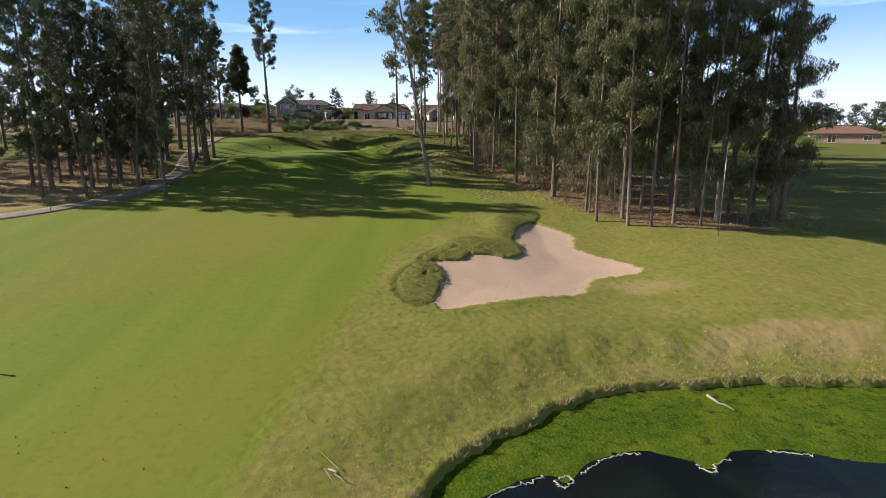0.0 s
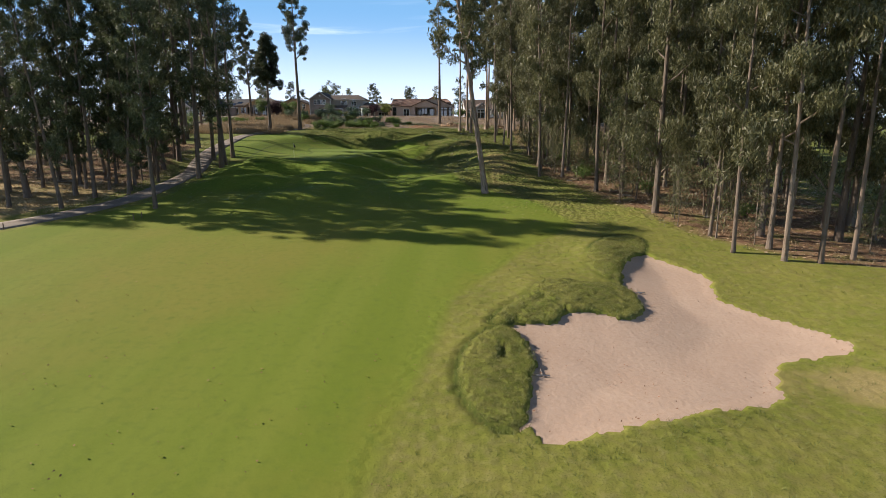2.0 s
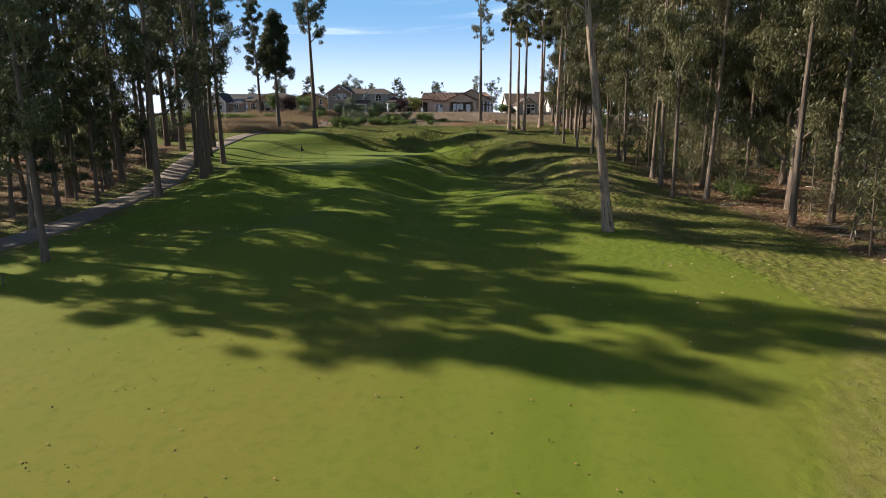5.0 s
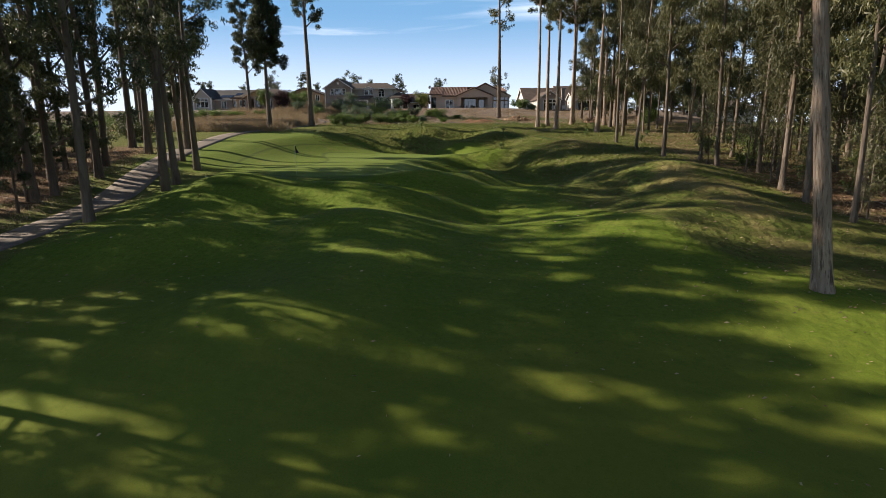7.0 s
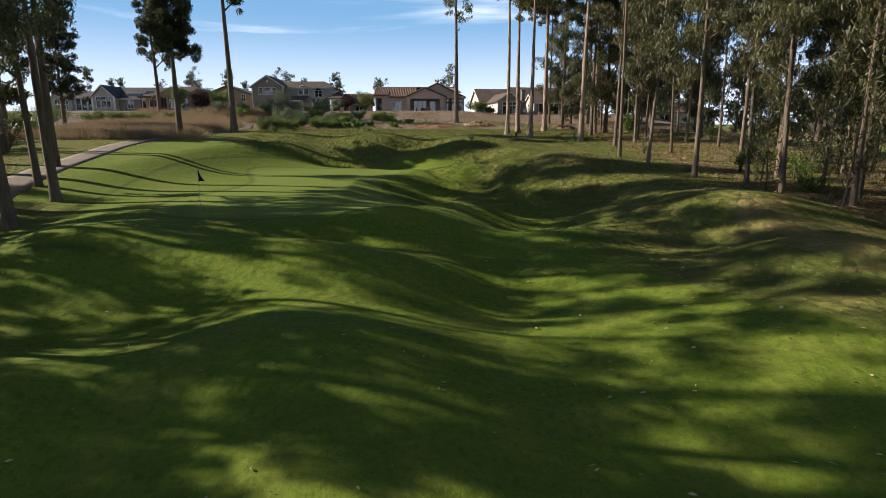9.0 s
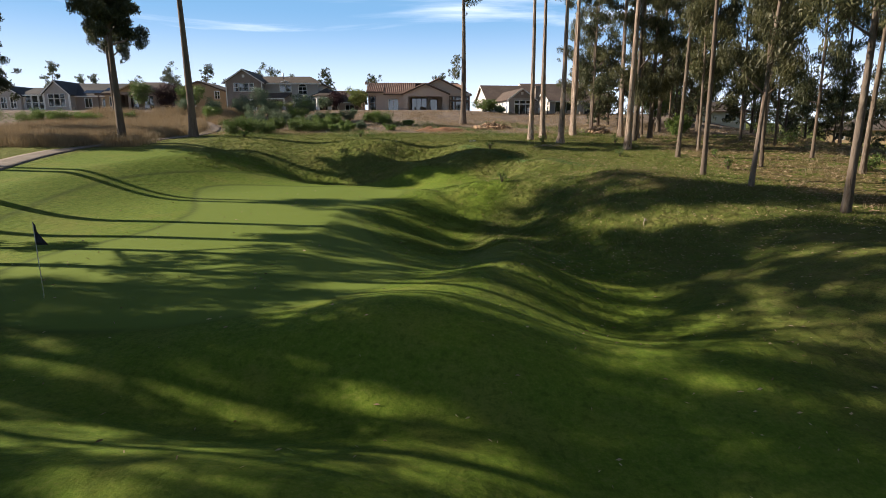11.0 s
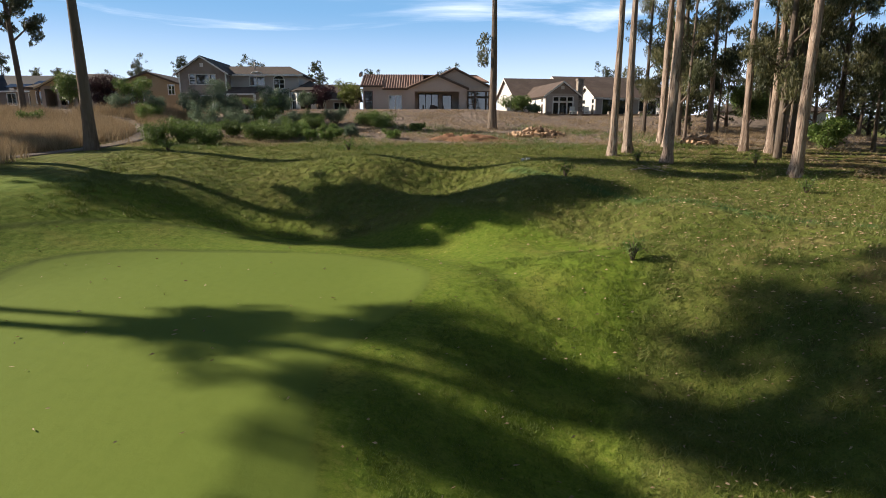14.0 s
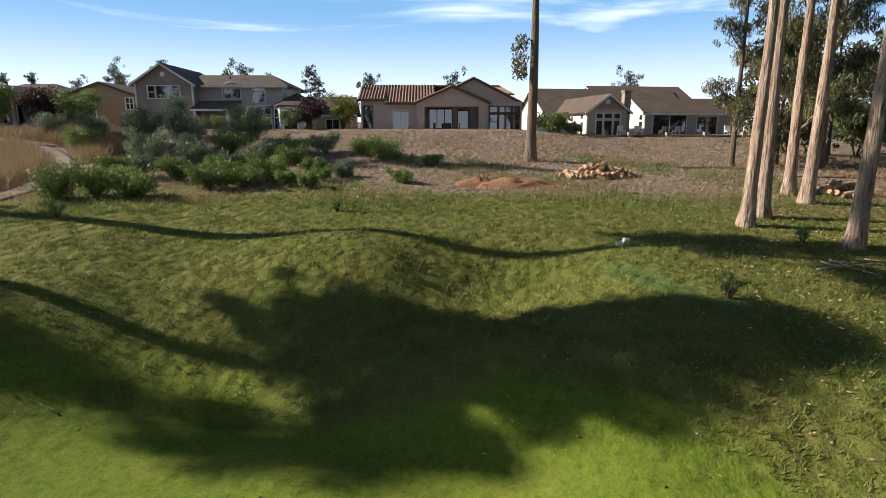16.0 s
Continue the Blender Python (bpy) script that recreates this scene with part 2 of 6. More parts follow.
def ground(x, y):
    """Height of the bare ground, without bunker and pond."""
    x, y = np.asarray(x, float), np.asarray(y, float)
    h = hillside(x, y)
    # dunes across the approach
    h = h + 1.05 * bump(x, y, -26.0, 70.2, 5.0, 2.7, 20)
    h = h + 0.60 * bump(x, y, -18.8, 73.0, 3.4, 2.4, -16)
    h = h + 0.35 * bump(x, y, -23, 60.5, 7, 4.5)
    h = h + 0.14 * bump(x, y, -1, 64.6, 4.5, 4)
    h = h - 0.15 * bump(x, y, -20, 75.6, 8, 1.9)
    h = h + 1.05 * bump(x, y, -21.5, 79.8, 6.5, 2.1, -6)
    h = h - 0.55 * bump(x, y, -19, 83.4, 6, 1.6)
    h = h + 1.15 * bump(x, y, -28.8, 80.5, 4.2, 4.0)
    h = h + 0.75 * bump(x, y, -18.5, 87.0, 4.2, 2.2, -10)
    # mounds along the east side
    h = h + 1.25 * bump(x, y, -0.5, 87, 5, 5)
    h = h + 1.05 * bump(x, y, -2.2, 73.5, 5.5, 3.2)
    h = h + 0.55 * bump(x, y, -3.5, 80, 2.6, 2.2)
    h = h + 0.35 * bump(x, y, 12, 58.8, 3.5, 3)
    # the shelf of the putting green and the banks round it
    u = ((x + 24.2) / np.where(x > -24.2, 10.6, 12.0)) ** 2 + ((y - 103.5) / np.where(y > 103.5, 17.5, 17.5)) ** 2
    shelf = smooth(1.42, 0.82, u) * smooth(-26, -20, x) + smooth(2.0, 0.45, u) * (1 - smooth(-26, -20, x))
    h = h + (8.0 + 0.010 * (y - 105) - 0.20 * np.clip(x + 21.5, 0, 6) * smooth(109, 102, y) * smooth(88, 98, y) - h) * shelf
    # swale that climbs to the green
    sx = np.interp(y, [60, 70, 80, 90, 100, 107, 114], [-7, -8, -8.4, -9.6, -11.0, -12.0, -12.5])
    bed = np.interp(y, [60, 70, 76, 82, 88, 95, 107, 112, 116], [5.3, 6.15, 6.35, 6.75, 6.6, 6.95, 7.2, 8.3, 9.2])
    h = h + (bed - h) * np.exp(-((x - sx) / np.where(x > sx, 3.6, 3.0)) ** 2) * smooth(64, 78, y) * smooth(113, 107.5, y)
    h = h + 0.55 * bump(x, y, -3.5, 106.5, 3.6, 4.5)
    h = h - 0.35 * bump(x, y, -5.5, 97.5, 3.5, 4)
    h = h + (9.0 - h) * 0.9 * np.exp(-((((x + 12.0) / 5.5) ** 2 + ((y - 116.2) / 4.4) ** 2) ** 1.25))
    h = h - 1.15 * bump(x, y, -25, 122, 6, 2.9)
    h = h - 0.45 * bump(x, y, -16.5, 121, 4.5, 2.6)
    h = h + 0.55 * bump(x, y, -21.5, 127.0, 4.0, 2.2, 4)
    h = h + 0.40 * bump(x, y, -12.5, 125.0, 3.0, 2.0)
    h = h - 0.75 * bump(x, y, -29, 127, 4, 3)
    h = h + 0.30 * bump(x, y, -36, 129, 5, 4)
    h = h + 0.10 * bump(x, y, -37, 107, 4, 8)
    h = h - 0.30 * bump(x, y, -6, 119, 6, 5)
    # hollows and crests among the dunes: height, place, half widths
    for a, cx, cy, rx, ry in ((-0.75, -13, 80, 2.6, 4), (-0.49, -7, 93, 4, 4), (0.59, -17, 68, 3, 6), (0.44, -7, 73, 3, 6), (0.87, 0, 79, 2.6, 2.6), (-0.45, -1, 72, 2.6, 2.6), (-0.32, -24, 76, 3, 6),
                              (-0.86, -4, 85, 2.6, 4), (0.66, -9, 86, 2.6, 2.6), (-0.65, -12, 89, 2.6, 2.6), (0.40, -19, 62, 3, 3), (-0.50, -13, 78, 4, 2.6), (-0.38, -6, 95, 2.6, 2.6), (0.26, -20, 76, 2.6, 2.6)):
        h = h + a * bump(x, y, cx, cy, rx, ry)
    # the east shoulder of the green and the bank behind it
    for a, cx, cy, rx, ry in ((-0.29, -15, 111, 4, 6), (-1.43, -18, 125, 4, 2.6), (0.45, -10, 120, 4, 2.6), (0.85, -8, 116, 2.6, 2.6), (-0.63, -14, 115, 4, 4), (-0.44, -35, 126, 2.6, 4),
                              (-0.57, -14, 104, 4, 4), (0.71, -13, 120, 2.6, 2.6), (-0.35, -8, 112, 2.6, 2.6), (-0.56, -17, 118, 2.6, 2.6), (0.40, -17.2, 112.3, 2.4, 3.2), (0.30, -15.8, 110.8, 1.8, 2.2)):
        h = h + a * bump(x, y, cx, cy, rx, ry)
    h = h - 0.95 * bump(x, y, -38.5, 86, 5.5, 13)           # along the cart path
    h = h - 0.85 * bump(x, y, 11, 37, 6, 9)                # low side of the bunker
    h = h + 0.30 * bump(x, y, 2.2, 41.4, 2.4, 2.2)         # lips of the bunker
    h = h + 0.16 * bump(x, y, -1.6, 35.0, 1.2, 3.2, -8)
    h = h + 0.50 * bump(x, y, 5.4, 47.2, 1.8, 2.8)
    return h


def edge_distance(x, y, ring):
    """Distance to the edge of a closed outline, positive inside."""
    d, inside = np.full(np.shape(x), 1e9), np.zeros(np.shape(x), bool)
    for (ax, ay), (bx, by) in zip(ring, ring[1:] + ring[:1]):
        ux, uy = bx - ax, by - ay
        s = np.clip(((x - ax) * ux + (y - ay) * uy) / (ux * ux + uy * uy), 0, 1)
        d = np.minimum(d, np.hypot(x - ax - s * ux, y - ay - s * uy))
        inside ^= ((ay > y) != (by > y)) & (x < ux * (y - ay) / (uy if uy else 1e-9) + ax)
    return np.where(inside, d, -d)


def rounded(ring, times=2):
    """The outline with its corners cut off."""
    for _ in range(times):
        ring = [p for (ax, ay), (bx, by) in zip(ring, ring[1:] + ring[:1]) for p in ((0.75 * ax + 0.25 * bx, 0.75 * ay + 0.25 * by), (0.25 * ax + 0.75 * bx, 0.25 * ay + 0.75 * by))]
    return ring


def line_distance(x, y, line):
    d = np.full(np.shape(x), 1e9)
    for (ax, ay), (bx, by) in zip(line, line[1:]):
        ux, uy = bx - ax, by - ay
        s = np.clip(((x - ax) * ux + (y - ay) * uy) / (ux * ux + uy * uy), 0, 1)
        d = np.minimum(d, np.hypot(x - ax - s * ux, y - ay - s * uy))
    return d


BUNKER = rounded([(-0.9, 37.4), (-0.1, 35.6), (0.15, 34.2), (-0.5, 31.0), (-0.3, 29.4), (0.5, 29.2), (2.7, 30.3), (6.7, 32.0), (8.6, 32.7), (9.3, 34.6), (10.3, 36.2), (12.2, 36.7),
                  (14.2, 37.1), (12.9, 39.2), (10.8, 41.3), (10.0, 42.6), (10.9, 45.0), (9.5, 46.8), (7.9, 48.9), (6.0, 45.3), (5.5, 43.3), (6.0, 41.6), (5.9, 40.1), (4.5, 38.5), (3.7, 39.3), (3.0, 39.1), (2.3, 39.0), (1.9, 39.7), (1.8, 38.6), (1.2, 37.8), (0.1, 37.6)], 1)
# pieces of thick uncut turf on the bunker's lip
TURF = [rounded([(4.2, 46.6), (5.4, 50.0), (6.9, 52.3), (8.1, 52.6), (8.9, 51.5), (8.6, 49.6), (7.6, 47.6), (6.4, 45.4), (5.9, 43.9), (5.0, 43.4), (4.4, 44.4)], 1),
        rounded([(0.6, 41.8), (1.5, 42.7), (2.6, 43.0), (3.6, 42.5), (4.7, 43.1), (5.9, 42.6), (6.4, 40.6), (5.4, 38.4), (3.6, 38.6), (2.0, 38.8), (1.7, 39.8), (1.1, 40.5)], 1),
        rounded([(-0.5, 38.2), (0.3, 39.7), (0.9, 40.2), (1.5, 39.8), (2.2, 38.8), (1.6, 37.4), (0.3, 37.2)], 1),
        rounded([(-1.7, 37.4), (-1.0, 39.0), (0.1, 40.5), (1.0, 41.2), (1.0, 40.4), (0.3, 39.4), (-0.5, 38.0), (-1.0, 37.2)], 1),
        rounded([(-2.9, 32.4), (-2.8, 34.4), (-2.4, 35.6), (-1.7, 36.6), (-1.0, 37.2), (-0.2, 36.6), (0.3, 34.8), (0.3, 33.0), (-0.3, 30.6), (-1.2, 29.6), (-2.2, 30.6)], 1)]
SCAR = rounded([(-1.35, 35.7), (-1.05, 35.5), (-0.92, 34.6), (-1.15, 33.8), (-1.4, 34.1), (-1.3, 34.9)], 1)
POND = rounded([(-1.0, 14.4), (-0.6, 15.1), (0.1, 16.5), (0.9, 17.4), (1.8, 18.4), (3.5, 19.6), (4.4, 20.6), (5.6, 21.2), (6.6, 22.1), (8.0, 22.3), (9.6, 22.9), (11.4, 22.6), (13.7, 23.3), (16.5, 22.9), (19.8, 23.1), (32, 21), (46, 8), (40, -18), (10, -24), (-6, -8), (-3.4, 8)], 1)
GREEN = rounded([(-19.3, 87.6), (-17.4, 90.6), (-18.0, 96.0), (-20.3, 102.0), (-20.8, 106.0), (-18.2, 110.5), (-18.2, 113.2), (-20.5, 115.8), (-25.4, 116.7), (-30.5, 116.2), (-33.0, 113.6), (-32.0, 110.2),
                 (-29.3, 104.0), (-29.2, 98.0), (-31.5, 94.0), (-30.0, 88.0), (-25.0, 85.5)])
APRON = rounded([(-17.5, 84.0), (-14.5, 90.0), (-15.5, 100.0), (-14.0, 106.5), (-11.3, 111.0), (-12.2, 115.5), (-15.5, 119.2), (-20.0, 120.6), (-30.5, 120.4), (-36.6, 114.4), (-38.2, 106.5), (-36.0, 92.0), (-33.0, 80.0), (-26.0, 78.0)])
PATH = [(-62.0, 40.0), (-48.0, 45.0), (-40.0, 49.6), (-36.0, 55.0), (-33.9, 60.5), (-33.9, 66.5), (-35.4, 73.0), (-38.2, 82.0), (-41.3, 90.0), (-44.0, 100.0), (-45.8, 110.0), (-47.6, 118.5), (-47.0, 124.0), (-43.3, 128.6), (-40.8, 133.5), (-40.8, 139.0), (-43.5, 146.0), (-49.0, 152.5), (-62.0, 158.0)]


def wood_edge(y):
    """West edge of the eastern wood."""
    return np.interp(y, [20, 43, 47, 52, 60, 68, 76, 90, 105, 118, 135, 150], [40, 30, 17, 12.5, 9.0, 7.5, 4.2, 3.4, 2.5, 2.0, 3.0, 9.0])


BUNKER_DROP = 1.5


def turf_distance(x, y):
    """Distance to the edge of the nearest piece of thick turf, positive inside."""
    return np.maximum.reduce([edge_distance(x, y, ring) for ring in TURF])


WATER = 0.78


def terrain(x, y):
    """The ground as it lies, with the bunker dug out and the pond's bed."""
    h = ground(x, y)
    d = edge_distance(x, y, POND)
    d = d + 0.10 * np.sin(3.3 * x + 1.3 * np.sin(2.1 * y)) + 0.05 * np.sin(8.1 * x + 5.0 * y)
    h = h + (WATER + 0.20 - h) * smooth(-5.0, -0.2, d) * 0.92
    h = h + 0.07 * np.exp(-((d + 0.35) / 0.3) ** 2) - 1.1 * smooth(-0.08, 0.25, d)
    near = (x > -6) & (x < 20) & (y > 24) & (y < 56)
    b = np.where(near, edge_distance(x, y, BUNKER), -9.0) + 0.09 * np.sin(4.3 * x + 2.1 * np.sin(3.1 * y)) + 0.05 * np.sin(9.7 * y + 3.0 * np.sin(5.1 * x))
    r = np.where(near, turf_distance(x, y), -9.0) + 0.07 * np.sin(5.1 * x + 1.7 * np.sin(4.3 * y))
    west = smooth(4.5, 1.0, x) * smooth(41, 37, y)
    h = h + 0.06 * smooth(-0.06, 0.14, r) + 0.025 * np.sin(5.9 * x + np.sin(6.7 * y)) * np.sin(4.9 * y) * smooth(-0.1, 0.3, r)
    h = h - 0.12 * np.exp(-((r + 0.10) / 0.15) ** 2) * (0.35 + 0.65 * west)                # a worn gutter along the turf's outer edge
    h = h - 0.28 * smooth(0.0, 0.16, edge_distance(x, y, SCAR)) * near
    return h - BUNKER_DROP * smooth(-0.02, 0.36, b)


def sand_level(x, y):
    b = edge_distance(x, y, BUNKER)
    return ground(x, y) - 0.06 - np.clip(0.10 - 0.012 * x + 0.010 * (y - 36), 0.0, 0.4) - 0.12 * smooth(0.2, 3.5, b) + 0.05 * smooth(0.5, 0.0, b)


def mesh_object(name, verts, faces, mat, parent=None, smooth_shade=True):
    me = bpy.data.meshes.new(name)
    me.from_pydata(verts, [], faces)
    me.materials.append(mat)
    if smooth_shade:
        me.polygons.foreach_set("use_smooth", [True] * len(me.polygons))
    me.update()
    ob = new(name, me)
    if parent:
        ob.parent = parent
    return ob


def grid_object(name, xs, ys, height, mat, keep=None):
    X, Y = np.meshgrid(xs, ys)
    Z = height(X, Y)
    w = len(xs)
    verts = np.stack([X, Y, Z], -1).reshape(-1, 3)
    i = (np.arange(len(ys) - 1)[:, None] * w + np.arange(w - 1)[None, :])
    faces = np.stack([i, i + 1, i + 1 + w, i + w], -1).reshape(-1, 4)
    if keep is not None:
        faces = faces[keep(X, Y)[:-1, :-1].reshape(-1)]
        used = np.unique(faces)
        back = np.zeros(len(verts), int)
        back[used] = np.arange(len(used))
        verts, faces = verts[used], back[faces]
    return mesh_object(name, verts.tolist(), faces.tolist(), mat), verts


def spread(a, b, step):
    return np.arange(a, b - step * 0.5, step)


def outward(start, first, factor, end):
    out, step = [], first
    while start < end:
        start += step
        step *= factor
        out.append(start)
    return np.array(out)


def ground_material():
    m = bpy.data.materials.new("golf_course_ground")
    m.use_nodes = True
    n, k = m.node_tree.nodes, m.node_tree.links
    p = n["Principled BSDF"]
    p.inputs["Roughness"].default_value = 0.95
    p.inputs["Specular IOR Level"].default_value = 0.15
    pos = n.new("ShaderNodeNewGeometry").outputs["Position"]

    def noise_at(scale, detail=5.0, rough=0.6, stretch=None):
        t = n.new("ShaderNodeTexNoise")
        t.inputs["Scale"].default_value, t.inputs["Detail"].default_value, t.inputs["Roughness"].default_value = scale, detail, rough
        if stretch:
            v = n.new("ShaderNodeMapping")
            v.inputs["Scale"].default_value = stretch
            k.new(pos, v.inputs["Vector"])
            k.new(v.outputs[0], t.inputs["Vector"])
        else:
            k.new(pos, t.inputs["Vector"])
        return t.outputs[0]

    def span(value, lo, hi, a=0.0, b=1.0):
        r = n.new("ShaderNodeMapRange")
        for key, v in (("From Min", lo), ("From Max", hi), ("To Min", a), ("To Max", b)):
            r.inputs[key].default_value = v
        k.new(value, r.inputs["Value"])
        return r.outputs[0]

    def mix(f, a, b):
        x = n.new("ShaderNodeMix")
        x.data_type = "RGBA"
        k.new(f, x.inputs["Factor"])
        for key, c in (("A", a), ("B", b)):
            if isinstance(c, tuple):
                x.inputs[key].default_value = (*c, 1)
            else:
                k.new(c, x.inputs[key])
        return x.outputs["Result"]

    def calc(op, a, b):
        x = n.new("ShaderNodeMath")
        x.operation, x.use_clamp = op, True
        for i, v in enumerate((a, b)):
            if isinstance(v, (int, float)):
                x.inputs[i].default_value = v
            else:
                k.new(v, x.inputs[i])
        return x.outputs[0]

    def zone(name, ragged, soft=0.25):
        a = n.new("ShaderNodeAttribute")
        a.attribute_name = name
        r = span(ragged, 0.3, 0.7, -soft, soft)
        x = n.new("ShaderNodeMath")
        x.operation = "ADD"
        k.new(a.outputs["Fac"], x.inputs[0])
        k.new(r, x.inputs[1])
        return span(x.outputs[0], 0.30, 0.70)

    wide, mid, fine, grain = noise_at(0.06), noise_at(0.45), noise_at(2.6, 6), noise_at(14, 4, 0.7)
    blade = noise_at(34, 3, 0.7)
    # long rough: olive, tussocky, with straw showing through
    rough = mix(span(mid, 0.35, 0.68), (0.160, 0.185, 0.032), (0.215, 0.212, 0.050))
    rough = mix(span(fine, 0.46, 0.78, 0, 0.7), rough, (0.245, 0.220, 0.090))
    rough = mix(span(grain, 0.5, 0.8), rough, (0.085, 0.105, 0.018))
    moist = n.new("ShaderNodeAttribute")
    moist.attribute_name = "lush"
    shaggy = mix(span(mid, 0.35, 0.68), (0.105, 0.155, 0.028), (0.165, 0.185, 0.046))
    shaggy = mix(span(fine, 0.46, 0.78, 0, 0.7), shaggy, (0.215, 0.190, 0.075))
    shaggy = mix(span(grain, 0.48, 0.75), shaggy, (0.050, 0.072, 0.013))
    shaggy = mix(span(blade, 0.48, 0.30, 0, 0.7), shaggy, (0.240, 0.225, 0.085))
    rough = mix(moist.outputs["Fac"], rough, shaggy)
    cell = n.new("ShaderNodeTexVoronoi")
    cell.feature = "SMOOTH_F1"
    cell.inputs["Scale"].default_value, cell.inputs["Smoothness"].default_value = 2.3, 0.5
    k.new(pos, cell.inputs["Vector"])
    # dark brown between tussocks: thatch colour, also painted for shade in the gaps
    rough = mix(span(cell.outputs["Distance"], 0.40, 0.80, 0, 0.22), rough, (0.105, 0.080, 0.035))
    # mown fairway with faint bands
    band = noise_at(0.25, 2, 0.4, (1.6, 0.10, 0.1))
    fair = mix(span(band, 0.40, 0.62), (0.140, 0.190, 0.022), (0.168, 0.212, 0.030))
    fair = mix(span(wide, 0.45, 0.66), fair, (0.196, 0.194, 0.036))
    fair = mix(span(fine, 0.5, 0.85), fair, (0.115, 0.158, 0.024))
    fair = mix(span(blade, 0.48, 0.8, 0, 0.7), fair, (0.085, 0.120, 0.012))
    fair = mix(span(grain, 0.56, 0.78, 0, 0.5), fair, (0.225, 0.240, 0.055))
    lush = mix(span(fine, 0.4, 0.75), (0.104, 0.178, 0.018), (0.154, 0.216, 0.027))
    lush = mix(span(mid, 0.5, 0.7), lush, (0.170, 0.204, 0.036))
    lush = mix(span(blade, 0.5, 0.9, 0, 0.6), lush, (0.054, 0.092, 0.010))
    lush = mix(span(grain, 0.50, 0.72, 0, 0.5), lush, (0.062, 0.112, 0.012))
    lush = mix(span(grain, 0.48, 0.28, 0, 0.6), lush, (0.205, 0.235, 0.042))
    clump = noise_at(5.5, 4, 0.65)
    lush = mix(span(clump, 0.52, 0.66, 0, 0.55), lush, (0.050, 0.088, 0.012))
    lush = mix(span(clump, 0.46, 0.34, 0, 0.35), lush, (0.225, 0.235, 0.060))
    fair = mix(moist.outputs["Fac"], fair, lush)
    # putting green
    putt = mix(span(wide, 0.4, 0.65), (0.138, 0.202, 0.034), (0.152, 0.210, 0.038))
    putt = mix(span(fine, 0.5, 0.9, 0, 0.5), putt, (0.116, 0.178, 0.028))
    litter = mix(span(fine, 0.38, 0.66), (0.145, 0.085, 0.052), (0.27, 0.175, 0.11))
    litter = mix(span(mid, 0.52, 0.66), litter, (0.17, 0.165, 0.06))
    litter = mix(span(grain, 0.55, 0.8), litter, (0.07, 0.042, 0.028))
    dry = mix(span(mid, 0.4, 0.65), (0.34, 0.25, 0.125), (0.25, 0.21, 0.085))
    dry = mix(span(grain, 0.5, 0.85), dry, (0.45, 0.35, 0.20))
    dirt = mix(span(mid, 0.4, 0.66), (0.285, 0.228, 0.195), (0.20, 0.162, 0.14))
    dirt = mix(span(fine, 0.52, 0.75), dirt, (0.17, 0.16, 0.075))
    dirt = mix(span(grain, 0.55, 0.85), dirt, (0.42, 0.34, 0.28))
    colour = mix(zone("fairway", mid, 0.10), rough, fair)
    colour = mix(zone("straw", mid, 0.30), colour, dry)
    colour = mix(zone("litter", mid, 0.30), colour, litter)
    colour = mix(zone("dirt", mid, 0.28), colour, dirt)
    colour = mix(zone("green", fine, 0.02), colour, putt)
    d = n.new("ShaderNodeAttribute")
    d.attribute_name = "green_strip"
    colour = mix(calc("MULTIPLY", d.outputs["Fac"], span(fine, 0.3, 0.6, 0.35, 0.75)), colour, (0.055, 0.150, 0.050))
    a = n.new("ShaderNodeAttribute")
    a.attribute_name = "cut"
    colour = mix(calc("MULTIPLY", a.outputs["Fac"], 0.75), colour, (0.050, 0.075, 0.014))
    k.new(colour, p.inputs["Base Color"])
    relief = n.new("ShaderNodeMath")
    relief.operation = "MULTIPLY_ADD"
    k.new(grain, relief.inputs[0])
    relief.inputs[1].default_value = 0.35
    hump = n.new("ShaderNodeMath")
    hump.operation = "MULTIPLY_ADD"
    k.new(cell.outputs["Distance"], hump.inputs[0])
    hump.inputs[1].default_value = -0.9
    k.new(fine, hump.inputs[2])
    k.new(hump.outputs[0], relief.inputs[2])
    b = n.new("ShaderNodeBump")
    b.inputs["Strength"].default_value = 0.9
    soft = n.new("ShaderNodeAttribute")
    soft.attribute_name = "mown"
    k.new(span(soft.outputs["Fac"], 0, 1, 0.28, 0.009), b.inputs["Distance"])
    k.new(relief.outputs[0], b.inputs["Height"])
    k.new(b.outputs[0], p.inputs["Normal"])
    return m


gx = np.concatenate([-outward(58, 1.2, 1.16, 2600)[::-1], spread(-58, -48, 0.8), spread(-48, -38, 0.4), spread(-38, -4, 0.24), spread(-4, 15, 0.18), spread(15, 32, 0.45), spread(32, 49, 0.6), outward(49, 0.8, 1.13, 2600)])
gy = np.concatenate([-outward(26, 0.9, 1.2, 2000)[::-1], spread(-26, 0, 0.65), spread(0, 14, 0.5), spread(14, 24, 0.25), spread(24, 54, 0.19), spread(54, 84, 0.4), spread(84, 122, 0.24), spread(122, 140, 0.4), spread(140, 172, 0.6), outward(172, 0.9, 1.13, 2600)])
ground_sheet, gv = grid_object("ground", gx, gy, terrain, ground_material())
tagged(ground_sheet, "rolling mown golf course ground with rough, green and bare banks", "ground", kind="structure")
vx, vy = gv[:, 0], gv[:, 1]
g_green = edge_distance(vx, vy, GREEN)
g_apron = edge_distance(vx, vy, APRON)
g_turf = turf_distance(vx, vy)
west_side = vx - np.interp(vy, [p[1] for p in PATH], [p[0] for p in PATH])        # east of the path: positive
